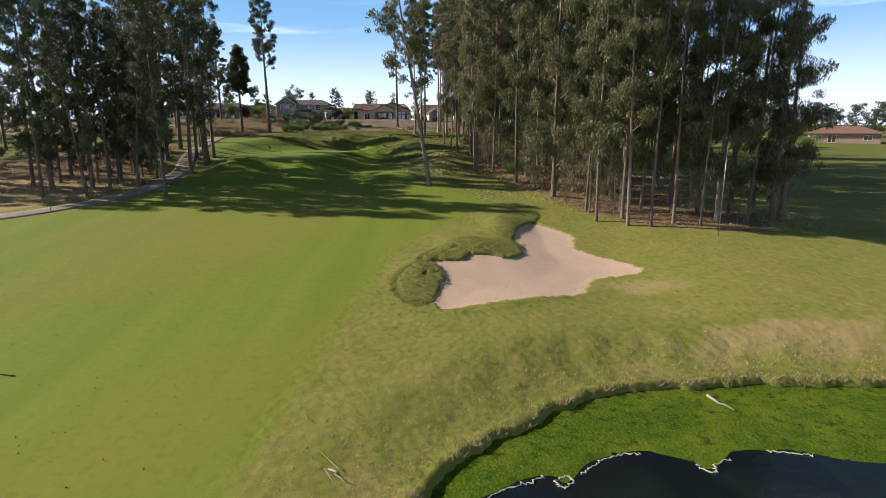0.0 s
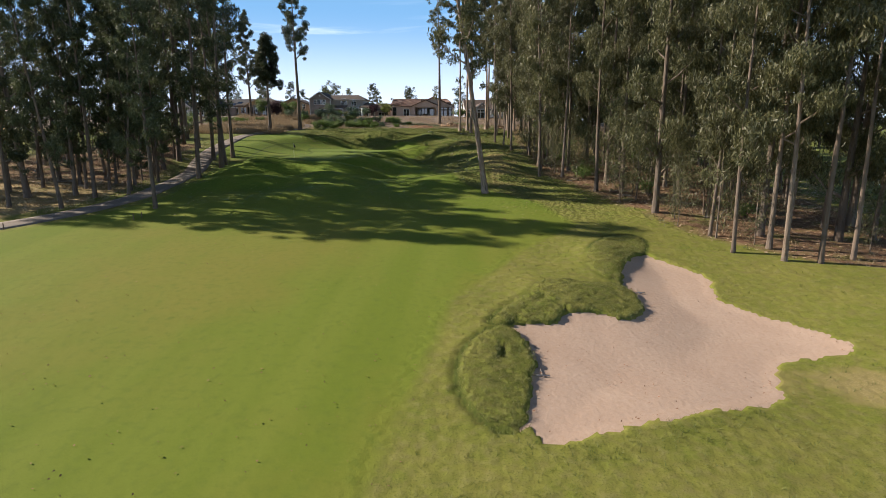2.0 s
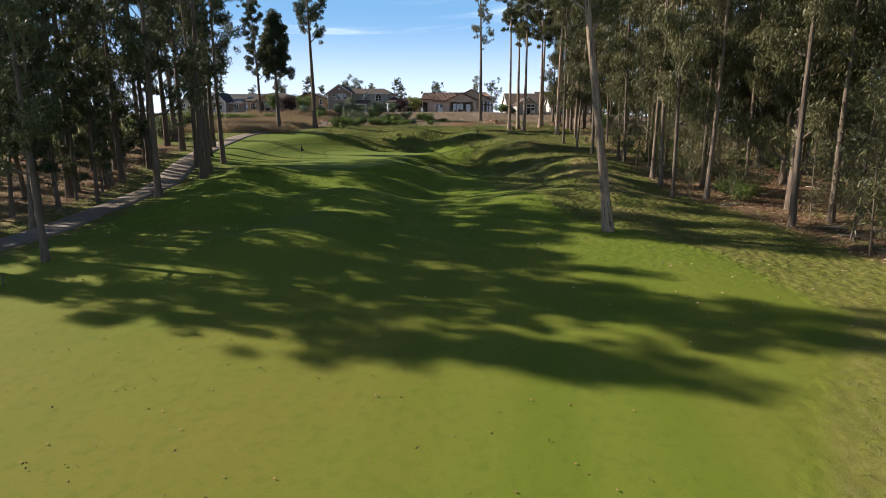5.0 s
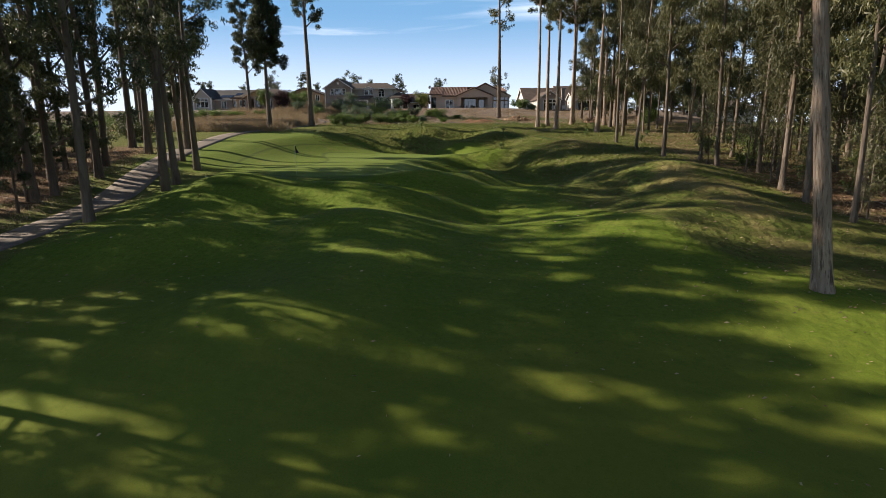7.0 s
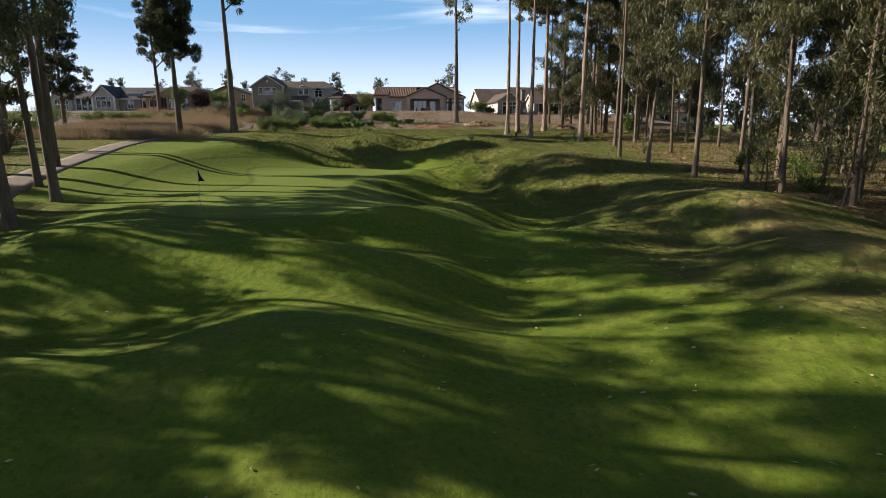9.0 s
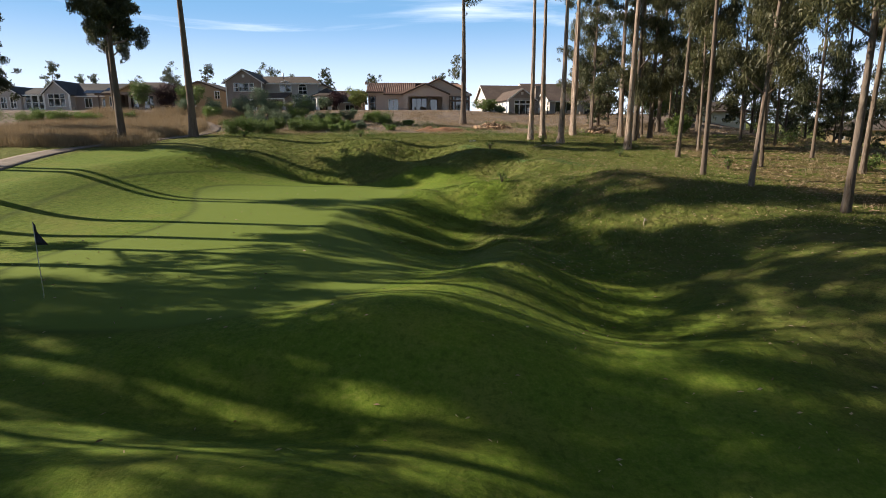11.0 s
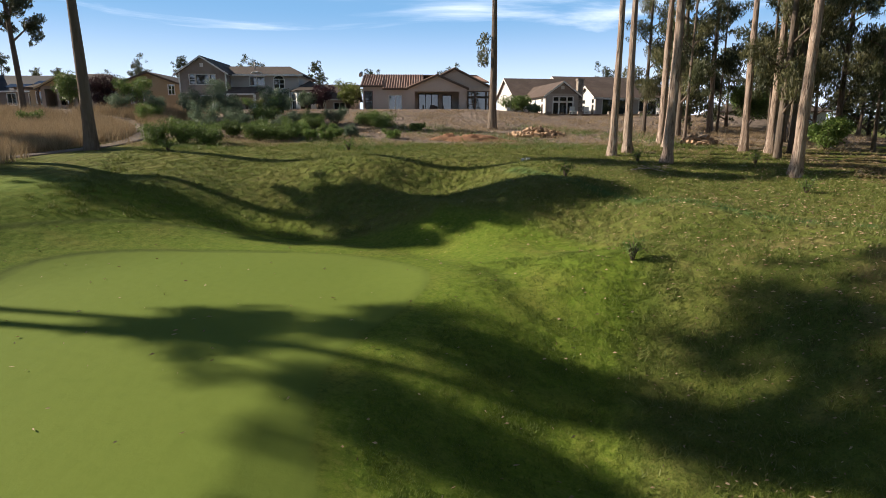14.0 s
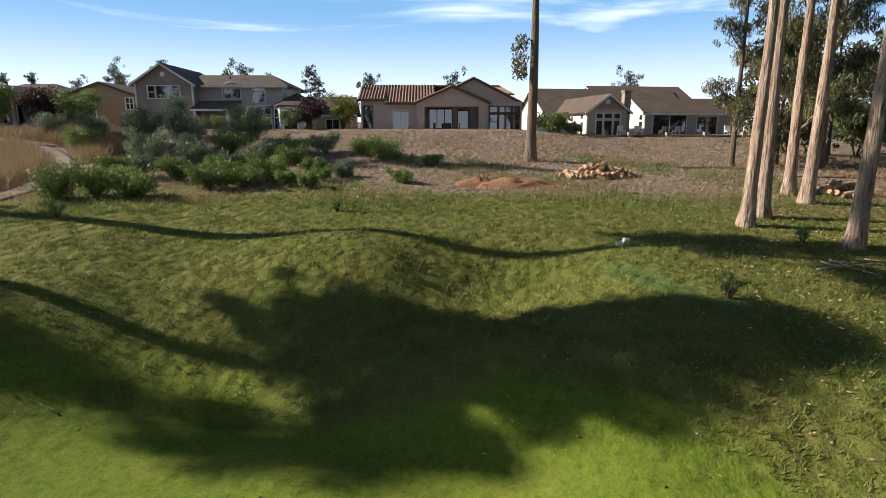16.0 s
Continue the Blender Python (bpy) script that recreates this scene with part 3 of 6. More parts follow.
fair_east = np.interp(vy, [0, 18, 26, 32, 40, 48, 55, 62, 70, 80, 92], [-7.5, -6.2, -5.2, -4.4, -3.4, 0.5, 5.0, 3.0, -4.0, -7.5, -13.0])
in_fair = smooth(1.2, -1.2, vx - fair_east) * smooth(1.5, 3.5, west_side) * smooth(96, 84, vy) * smooth(-58, -50, vx)
in_apron = np.where(vx > -18, smooth(-2.4, 1.4, g_apron), smooth(-0.8, 0.8, g_apron))
hollow = bump(vx, vy, -11, 88, 5, 22) * 0.8
lawn = smooth(-48, -43, vx) * smooth(-20, -26, vx) * smooth(90, 97, vy) * smooth(127, 119, vy)
zones = {
    "fairway": np.clip(np.maximum.reduce([in_fair, in_apron, hollow, 0.92 * lawn]), 0, 1),
    "green": smooth(-0.15, 0.15, g_green),
    # dark line at the mown edges; round the turf it paints shade into the gutter
    "cut": np.exp(-(g_green / 0.17) ** 2) * np.where(vx < -24, 1.0, 0.45) + np.exp(-(g_apron / 0.20) ** 2) * (vx < -24) * 0.9 + 1.25 * np.exp(-((g_turf + 0.08) / 0.16) ** 2) * np.where((vx < -1.0) | (vy > 48), 1.0, 0.35),
    "litter": np.clip(smooth(-1.0, 2.5, vx - wood_edge(vy)) * smooth(40, 46, vy) * smooth(165, 140, vy) * smooth(31, 25, vx + 0.02 * vy - 1) * (1 - 0.62 * smooth(84, 100, vy))
                      + smooth(-2.5, -5.0, west_side) * smooth(62, 76, vy) * smooth(112, 102, vy) * smooth(-75, -60, vx), 0, 1) * 0.85
              + 0.25 * bump(vx, vy, -5, 106, 6, 6) + 0.5 * bump(vx, vy, -1.5, 133, 5, 5) + 0.16 * smooth(-13, -6, vx) * smooth(92, 100, vy) * smooth(136, 124, vy),
    "straw": np.clip(0.56 * bump(vx, vy, 18.5, 27, 7, 2.0) + 0.24 * np.exp(-((edge_distance(vx, vy, POND) + 1.6) / 2.2) ** 2) + 0.5 * bump(vx, vy, 13, 34, 4, 3) + smooth(-2.5, -5, west_side) * smooth(76, 62, vy) * 0.75 + 0.42 * smooth(-2.5, -5, west_side) * smooth(56, 62, vy) * smooth(112, 102, vy) * smooth(-75, -60, vx)
                     + smooth(-40, -46, vx) * smooth(120, 130, vy) * smooth(160, 153, vy) * 0.9 + 0.25 * bump(vx, vy, -8, 112, 5, 6) + 0.5 * bump(vx, vy, 0, 80, 4, 14), 0, 1),
    # narrow winding strip of bluer green across the bank
    "green_strip": np.exp(-(line_distance(vx, vy, [(-13.4, 124.5), (-12.0, 121.6), (-9.4, 119.0), (-6.8, 115.2), (-3.6, 111.6)]) / 0.45) ** 2),
    "dirt": np.clip(smooth(131, 146, vy + 5 * smooth(-13, -5, vx)) * smooth(420, 300, vy) * smooth(40, 25, vx), 0, 1) * 0.9 + 0.7 * bump(vx, vy, -12, 140, 7, 4),
    "lush": np.maximum(smooth(50, 74, vy) * 0.9, 0.25 * smooth(-0.08, 0.12, g_turf)),
    "mown": np.clip(np.maximum.reduce([in_fair * (1 - 0.16 * smooth(54, 64, vy)), in_apron * np.where(g_green > -0.4, 1.0, 0.86), 0.93 * lawn, np.where(g_turf > -0.2, 0.72, 0.88) * smooth(66, 52, vy)]), 0, 1),
}
for key, values in zones.items():
    ground_sheet.data.attributes.new(key, "FLOAT", "POINT").data.foreach_set("value", np.asarray(values, np.float32))

sand, _ = grid_object("bunker_sand", spread(-2, 15, 0.2), spread(28, 50, 0.2), sand_level, M_SAND, lambda x, y: edge_distance(x, y, BUNKER) > -0.5)
tagged(sand, "pale pinkish raked sand lying in the grass-lipped bunker", "sand", kind="structure")


def path_mesh():
    line = [Vector((*p, 0)) for p in PATH]
    for _ in range(3):
        line = [line[0]] + [q for a, b in zip(line, line[1:]) for q in (a.lerp(b, 0.25), a.lerp(b, 0.75))] + [line[-1]]
    verts, faces = [], []
    for i, q in enumerate(line):
        along = (line[min(i + 1, len(line) - 1)] - line[max(i - 1, 0)]).normalized()
        side = Vector((along.y, -along.x, 0))
        wide = 1.25 if q.y < 122 else 0.7
        for u, lift in ((-1.02, -0.15), (-1, 0.05), (-0.5, 0.06), (0, 0.065), (0.5, 0.06), (1, 0.05), (1.02, -0.15)):
            r = q + side * (u * wide)
            verts.append((r.x, r.y, float(terrain(r.x, r.y)) + lift))
    for i in range(len(line) - 1):
        for j in range(6):
            faces.append((i * 7 + j, i * 7 + j + 1, i * 7 + j + 8, i * 7 + j + 7))
    return verts, faces


cart_path = mesh_object("cart_path", *path_mesh(), M_PATH)
tagged(cart_path, "worn pale concrete cart path winding beside the grass", "path", kind="structure")


# ---- pond ----
M_WATER = material("pond_water", (0.006, 0.010, 0.013), 0.08, 0, ((0.5, (0.010, 0.018, 0.016), 0.45, 0.7),), 0.012, 2.2)
M_ALGAE = material("pond_algae", (0.052, 0.098, 0.006), 0.95, 0, ((0.6, (0.095, 0.135, 0.010), 0.45, 0.62), (2.2, (0.022, 0.042, 0.005), 0.52, 0.68), (9.0, (0.11, 0.17, 0.016), 0.52, 0.72), (16.0, (0.018, 0.034, 0.005), 0.55, 0.75)), 0.06, 9.0)
M_ALGAE.node_tree.nodes["Principled BSDF"].inputs["Specular IOR Level"].default_value = 0.08
M_FOAM = material("dried_scum", (0.44, 0.45, 0.38), 0.9, 0, ((6.0, (0.26, 0.29, 0.20), 0.45, 0.7),), 0.02, 20.0)
ALGAE = rounded([(-1.5, 13.5), (0.2, 14.6), (1.3, 15.3), (2.1, 15.9), (3.6, 16.6), (3.8, 15.8), (4.4, 16.2), (5.0, 17.0), (5.7, 17.5), (7.0, 17.8), (8.4, 17.4), (8.9, 16.6), (9.6, 17.1), (10.5, 17.8), (11.7, 18.0), (13.1, 17.6), (15.0, 16.9), (19.0, 17.6), (30, 16), (40, 20), (34, 27), (14, 26), (4, 24), (-4, 18)], 1)
pond, _ = grid_object("pond_water", spread(-6, 46, 0.5), spread(-24, 24, 0.5), lambda x, y: np.full(np.shape(x), WATER), M_WATER, lambda x, y: edge_distance(x, y, POND) > -0.8)
tagged(pond, "dark still pond water reflecting the sky", "water", kind="structure")


def algae_level(x, y):
    d = edge_distance(x, y, ALGAE)
    return WATER - 0.03 + 0.05 * smooth(-0.15, 0.3, d) + 0.015 * np.sin(x * 2.1 + np.sin(y * 1.3)) * np.sin(y * 2.7)


algae, _ = grid_object("algae_mat", spread(-4, 32, 0.2), spread(11, 24, 0.2), algae_level, M_ALGAE, lambda x, y: (edge_distance(x, y, POND) > -0.7) & (edge_distance(x, y, ALGAE) + 0.18 * np.sin(5 * x) * np.sin(4 * y) > -0.1))
tagged(algae, "bright green algae mat floating along the pond's edge", "algae", kind="stuff")

# ---- plants ----
def frame_of(way):
    way = Vector(way).normalized()
    a = way.cross(Vector((0, 0, 1)) if abs(way.z) < 0.9 else Vector((1, 0, 0))).normalized()
    return way, a, way.cross(a)


def tube(points, radii, sides=7, verts=None, faces=None):
    verts, faces = ([], []) if verts is None else (verts, faces)
    first = len(verts)
    for i, q in enumerate(points):
        way, a, b = frame_of(points[min(i + 1, len(points) - 1)] - points[max(i - 1, 0)])
        for j in range(sides):
            w = 2 * math.pi * j / sides
            verts.append(tuple(q + (a * math.cos(w) + b * math.sin(w)) * radii[i]))
    for i in range(len(points) - 1):
        for j in range(sides):
            a, b = first + i * sides + j, first + i * sides + (j + 1) % sides
            faces.append((a, b, b + sides, a + sides))
    faces.append(tuple(range(first + sides - 1, first - 1, -1)))
    faces.append(tuple(range(first + (len(points) - 1) * sides, first + len(points) * sides)))
    return verts, faces


def leaves(rng, centres, radii, count, length, width, droop=0.7):
    """Many single lance-shaped leaves in clumps round the centres."""
    centres, radii = np.array(centres), np.array(radii)
    weight = radii ** 2
    pick = rng.choice(len(centres), count, p=weight / weight.sum())
    off = rng.normal(0, 1, (count, 3))
    off *= (rng.random(count) ** 0.45 / np.maximum(np.linalg.norm(off, axis=1), 1e-6))[:, None]
    off[:, 2] *= 0.8
    q = centres[pick] + off * radii[pick][:, None]
    way = rng.normal(0, 1, (count, 3))
    way[:, 2] -= droop * 1.6
    way /= np.linalg.norm(way, axis=1)[:, None]
    side = np.cross(way, rng.normal(0, 1, (count, 3)))
    side /= np.maximum(np.linalg.norm(side, axis=1), 1e-6)[:, None]
    size = rng.uniform(0.65, 1.3, count)[:, None]
    verts = np.stack([q - (way * length + side * width) * 0.5 * size, q + (side * width - way * length) * 0.5 * size, q + way * length * 0.5 * size], 1).reshape(-1, 3)
    faces = np.arange(count * 3).reshape(-1, 3)
    return verts.tolist(), faces.tolist()


TREE_LABEL = "tall slender eucalyptus with peeling bark and hanging grey-green leaves"


def eucalyptus(seed, height, base_radius, bare, crown, count, leaf, bark, limbs=11, lean=0.02, leaf_size=(0.52, 0.17), tuft=None, taper=0.62, clump=0.74, gnarl=0.05, rings=15, sides=10, root=1.35):
    """bare: share of the trunk below the crown; crown: its radius."""
    rng = np.random.default_rng(seed)
    tree = new("eucalyptus_tree")
    tagged(tree, TREE_LABEL, "tree")
    w, ph = rng.normal(0, lean, 2), rng.random(2) * 6.28
    def axis(s):
        return Vector((w[0] * height * s + 0.007 * height * (math.sin(3.5 * s + ph[0]) - math.sin(ph[0])), w[1] * height * s + 0.007 * height * (math.sin(3.0 * s + ph[1]) - math.sin(ph[1])), height * s))
    marks = [0, 0.008, 0.025, 0.06] + [0.06 + 0.94 * (i + 1) / rings for i in range(rings)]
    flare = [root, 1 + (root - 1) * 0.55, 1 + (root - 1) * 0.2, 1.0]
    pts = [axis(s) - Vector((0, 0, 0.35 if i == 0 else 0)) for i, s in enumerate(marks)]
    rad = [base_radius * (flare[i] if i < 4 else 1) * (1 - 0.93 * max(0, s - 0.02) ** 0.85) for i, s in enumerate(marks)]
    verts, faces = tube(pts, rad, sides)
    rough_bark = np.random.default_rng(seed + 900)
    ridge = rough_bark.normal(0, 1, sides)
    for i, q in enumerate(pts):
        ridge = 0.75 * ridge + 0.66 * rough_bark.normal(0, 1, sides)
        for j in range(sides):
            k = 1 + gnarl * max(-1.8, min(1.8, ridge[j])) * (1.7 if i < 3 else 1)
            verts[i * sides + j] = tuple(q + (Vector(verts[i * sides + j]) - q) * k)
    mesh_object("trunk", verts, faces, bark, tree)
    centres, radii = [], []
    for i in range(limbs):
        s = bare + (0.97 - bare) * (i + 0.3 + 0.5 * rng.random()) / limbs
        rel = (s - bare) / (1 - bare)
        reach = crown * (0.55 + 0.5 * rng.random()) * (1.1 - taper * rel) * (0.75 + min(rel * 4, 1) * 0.25)
        turn = i * 2.4 + rng.random()
        start = axis(s)
        up = reach * (0.55 + 0.6 * rng.random())
        end = start + Vector((math.cos(turn) * reach, math.sin(turn) * reach, up))
        middle = start.lerp(end, 0.5) + Vector((0, 0, -0.06 * reach + rng.normal(0, 0.1)))
        r = base_radius * (1 - 0.93 * s ** 0.85) * 0.55
        mesh_object("limb", *tube([start, start.lerp(middle, 0.5), middle, middle.lerp(end, 0.5), end], [r, r * 0.85, r * 0.7, r * 0.5, r * 0.22], 6), bark, tree)
        for f, size in ((0.5, 0.62), (0.78, 0.85), (1.0, 0.9), (1.12, 0.65)):
            q = start.lerp(end, f) + Vector(rng.normal(0, 0.35, 3))
            centres.append(tuple(q))
            radii.append(size * clump * (0.5 + 0.32 * crown * (1 - 0.45 * rel)))
            if rng.random() < 0.55:
                centres.append(tuple(q + Vector((rng.normal(0, 0.5), rng.normal(0, 0.5), -0.8 - rng.random()))))
                radii.append(size * 0.42 * (0.5 + 0.3 * crown))
    for s in (0.9, 0.96, 1.0):
        centres.append(tuple(axis(s)))
        radii.append(0.5 + 0.2 * crown)
    if tuft:
        for j in range(5):
            centres.append(tuple(axis(tuft) + Vector((-1.0 + rng.normal(0, 0.15), rng.normal(0, 0.3), j * 0.55 - 1.1))))
            radii.append(0.62)
    mesh_object("crown", *leaves(rng, centres, radii, count, *leaf_size), leaf, tree, False)
    return tree


def shrub(name, seed, radius, height, mat, count, label, category="shrub", leaf=(0.16, 0.05), stems=7):
    rng = np.random.default_rng(seed)
    thing = new(name)
    tagged(thing, label, category)
    verts, faces, centres, radii = [], [], [], []
    for i in range(stems):
        turn, out = i * 2.4 + rng.random(), radius * (0.25 + 0.6 * rng.random())
        end = Vector((math.cos(turn) * out, math.sin(turn) * out, height * (0.62 + 0.3 * rng.random())))
        tube([Vector((0, 0, -0.1)), end * 0.5 + Vector((0, 0, 0.05)), end], [0.035 + 0.012 * radius, 0.028, 0.010], 5, verts, faces)
        for f in (0.55, 0.8, 1.0):
            centres.append(tuple(end * f + Vector(rng.normal(0, 0.12 * radius, 3))))
            radii.append(radius * (0.28 + 0.18 * rng.random()))
    mesh_object("stem", verts, faces, M_BARK_DARK, thing)
    v, f = leaves(rng, centres, radii, count, *leaf, -0.5)
    v = [(a, b, max(c, 0.03)) for a, b, c in v]
    mesh_object("foliage", v, f, mat, thing, False)
    return thing


def floor(x, y):
    return float(terrain(np.array(float(x)), np.array(float(y))))


def set_down(thing, x, y, turn=0.0, scale=1.0, sink=0.0):
    thing.location, thing.rotation_euler, thing.scale = (x, y, floor(x, y) - sink), (0, 0, radians(turn)), (scale,) * 3
    return thing


def plant(models, spots, group, rng):
    """spots: (x, y, height)."""
    for i, (x, y, h) in enumerate(spots):
        model, tall = models[int(rng.integers(len(models)))]
        s = h / tall
        t = copy_thing(model, Matrix.Translation((x, y, floor(x, y) - 0.05)) @ Matrix.Rotation(rng.random() * 6.283, 4, "Z"))
        t.scale = (s, s, s)
        tagged(t, group=group)


def drop(models):
    for model, _ in models:
        for o in (*model.children_recursive, model):
            bpy.data.objects.remove(o)


LEAF = (0.40, 0.11)
LEAF_FINE = (0.34, 0.075, 1.1)
DENSE = [(eucalyptus(11, 30, 0.29, 0.10, 3.1, 10500, M_LEAF, M_BARK_DARK, 18, 0.02, LEAF), 30), (eucalyptus(12, 28, 0.22, 0.15, 2.8, 10000, M_LEAF, M_BARK_DARK, 17, 0.025, LEAF), 28),
         (eucalyptus(13, 31, 0.27, 0.19, 3.1, 10200, M_LEAF, M_BARK_DARK, 17, 0.02, LEAF), 31)]
SLIM = [(eucalyptus(21, 29, 0.17, 0.22, 2.3, 13500, M_LEAF_OLIVE, M_BARK, 14, 0.02, LEAF_FINE, clump=0.95), 29), (eucalyptus(22, 27, 0.13, 0.15, 2.1, 12500, M_LEAF_OLIVE, M_BARK, 15, 0.025, LEAF_FINE, clump=0.95), 27),
        (eucalyptus(23, 31, 0.20, 0.30, 2.5, 13500, M_LEAF_OLIVE, M_BARK, 14, 0.03, LEAF_FINE, clump=0.95), 31), (eucalyptus(24, 26, 0.12, 0.12, 2.0, 12000, M_LEAF, M_BARK_DARK, 15, 0.035, LEAF_FINE, clump=0.95), 26),
        (eucalyptus(25, 28, 0.15, 0.36, 2.0, 10000, M_LEAF_OLIVE, M_BARK_DARK, 12, 0.03, LEAF_FINE, clump=0.95), 28)]
FULL = [(eucalyptus(31, 30, 0.30, 0.09, 3.1, 19000, M_LEAF_OLIVE, M_BARK, 17, 0.02, LEAF_FINE, clump=0.95), 30), (eucalyptus(32, 28, 0.25, 0.07, 2.8, 17000, M_LEAF_OLIVE, M_BARK, 17, 0.02, LEAF_FINE, clump=0.95), 28)]
FAR = [(eucalyptus(41, 14, 0.25, 0.3, 2.6, 3000, M_LEAF, M_BARK_DARK, 11, 0.05, (0.42, 0.16)), 14), (eucalyptus(42, 12, 0.22, 0.25, 3.4, 3000, M_LEAF, M_BARK_DARK, 11, 0.06, (0.42, 0.16)), 12)]
rng = np.random.default_rng(5)
# some trees here and in WEST_FAR are added unseen to shade the fairway
WEST = [(-37.8, 63.0, 25), (-44.2, 62.8, 28), (-42.5, 58.7, 22), (-48.5, 59.0, 24), (-40.4, 64.0, 21), (-35.7, 64.8, 18), (-48.2, 65.3, 23), (-36.6, 66.6, 17), (-41.8, 67.4, 19.5), (-44.0, 69.6, 20.5), (-46.5, 67.6, 22), (-38.4, 70.2, 18), (-43.6, 73.2, 21), (-47.2, 70.8, 22), (-37.3, 72.6, 18),
        (-39.3, 67.3, 18), (-41.0, 71.0, 19.5), (-33.6, 74.4, 29), (-41.2, 74.7, 28), (-42.6, 77.0, 30), (-42.1, 80.6, 28), (-49.0, 76.4, 29), (-42.5, 82.8, 27), (-36.4, 86.0, 30), (-45.8, 86.7, 29)]
WEST_FAR = [(-37.2, 88.8, 28), (-43.7, 88.9, 27), (-47.8, 90.6, 29), (-40.6, 92.5, 28), (-54.4, 92.5, 23), (-46.2, 93.2, 28), (-41.6, 97.6, 30), (-38.6, 94.6, 28), (-53.0, 80.0, 20),
            (-63.0, 66.0, 15), (-67.0, 82.0, 21), (-50.5, 72.0, 17), (-55.0, 66.5, 15), (-60.5, 75.0, 26), (-52.0, 62.7, 27), (-59.0, 63.6, 14), (-70.0, 70.0, 21)]
EAST_FRONT = [(17.8, 46.9, 28), (22.1, 47.0, 27), (16.0, 47.4, 27), (26.3, 47.5, 28), (20.0, 47.5, 26), (13.7, 48.9, 28), (16.2, 49.6, 27), (26.1, 50.2, 29), (13.6, 52.4, 26), (15.2, 57.0, 28),
              (14.2, 60.6, 27), (14.8, 63.4, 29), (13.5, 66.4, 27), (8.9, 67.6, 28), (13.0, 68.6, 26), (11.7, 68.9, 28), (4.2, 74.2, 27), (12.3, 74.4, 29), (6.7, 74.9, 26), (19.0, 53.0, 29), (22.5, 55.0, 28), (18.5, 61.0, 28), (23.5, 62.0, 27), (24.0, 52.0, 28), (28.5, 54.5, 27)]
EAST_MID = [(4.8, 79.4, 27), (8.1, 80.0, 28), (4.9, 82.4, 26), (6.3, 85.8, 28), (6.1, 88.3, 27), (8.2, 90.7, 29), (4.6, 91.9, 27), (7.7, 93.0, 26), (4.8, 96.0, 28), (2.4, 98.2, 30),
            (8.2, 98.3, 27), (1.5, 104.3, 28), (0.2, 107.3, 29), (11.3, 108.7, 28), (6.4, 111.6, 27), (2.8, 116.7, 28), (11.9, 120.9, 28), (16.0, 70.0, 29), (20.0, 68.0, 27), (17.0, 78.0, 28), (22.0, 76.0, 29), (13.0, 84.0, 28), (18.0, 87.0, 27), (14.0, 95.0, 29), (27.0, 60.0, 28), (27.0, 70.0, 27), (20.0, 98.0, 28), (16.0, 103.0, 27)]
EAST_BARE = [(0.7, 121.9, 29), (-4.1, 126.4, 28), (-6.4, 129.4, 29), (-4.9, 130.8, 28), (3.3, 131.4, 28), (8.0, 145.5, 27), (-1.1, 133.5, 28), (-0.6, 135.6, 28), (4.6, 130.5, 27)]
EAST_FAR = [(7.4, 123.1, 28), (6.0, 130.5, 27), (20.2, 136.9, 28), (2.2, 137.9, 27), (2.2, 146.4, 22), (14.0, 128.0, 28), (12.0, 140.0, 27), (24.0, 128.0, 28), (9.5, 147.0, 25), (18.0, 114.0, 28)]
plant(DENSE, [(-37.6, 58.5, 20), (-29.2, 58.3, 20)], "eucalyptus grove beside the cart path", rng)
THIN = [DENSE[0], (eucalyptus(14, 29, 0.32, 0.16, 3.0, 5200, M_LEAF, M_BARK_DARK, 11, 0.02, LEAF), 29), (eucalyptus(15, 28, 0.28, 0.24, 3.0, 4600, M_LEAF, M_BARK_DARK, 10, 0.02, LEAF), 28)]
plant(DENSE, [w for w in WEST + WEST_FAR if not (76.8 <= w[1] < 90 or 92 < w[1] < 95)], "eucalyptus grove beside the cart path", rng)
plant(THIN, [w for w in WEST + WEST_FAR if 76.8 <= w[1] < 90 or 92 < w[1] < 95], "eucalyptus grove beside the cart path", rng)
plant(DENSE, [(-40.6, 77.6, 11), (-42.4, 80.4, 13), (-44.0, 84.6, 12), (-46.4, 79.6, 14), (-47.4, 85.4, 14), (-45.2, 90.4, 14), (-50.0, 89.0, 15), (-39.6, 73.4, 11)], "eucalyptus grove beside the cart path", np.random.default_rng(31))
plant(SLIM, EAST_FRONT, "eucalyptus wood beside the bunker", rng)
plant(FULL, [(28.6, 47.8, 27), (30.6, 49.8, 26), (29.6, 52.6, 27), (24.3, 48.6, 26)], "eucalyptus wood beside the bunker", np.random.default_rng(32))
plant(SLIM, EAST_MID, "eucalyptus wood beside the bunker", rng)
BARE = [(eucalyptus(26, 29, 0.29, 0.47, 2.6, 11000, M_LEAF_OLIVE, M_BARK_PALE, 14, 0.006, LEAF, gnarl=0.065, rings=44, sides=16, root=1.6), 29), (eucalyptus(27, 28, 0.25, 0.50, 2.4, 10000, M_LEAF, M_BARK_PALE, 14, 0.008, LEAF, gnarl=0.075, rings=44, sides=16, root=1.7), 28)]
plant(BARE, EAST_BARE, "eucalyptus stand near the houses", rng)
LOW = [SLIM[1], SLIM[3], FULL[1]]
plant(LOW, EAST_FAR, "eucalyptus stand near the houses", rng)
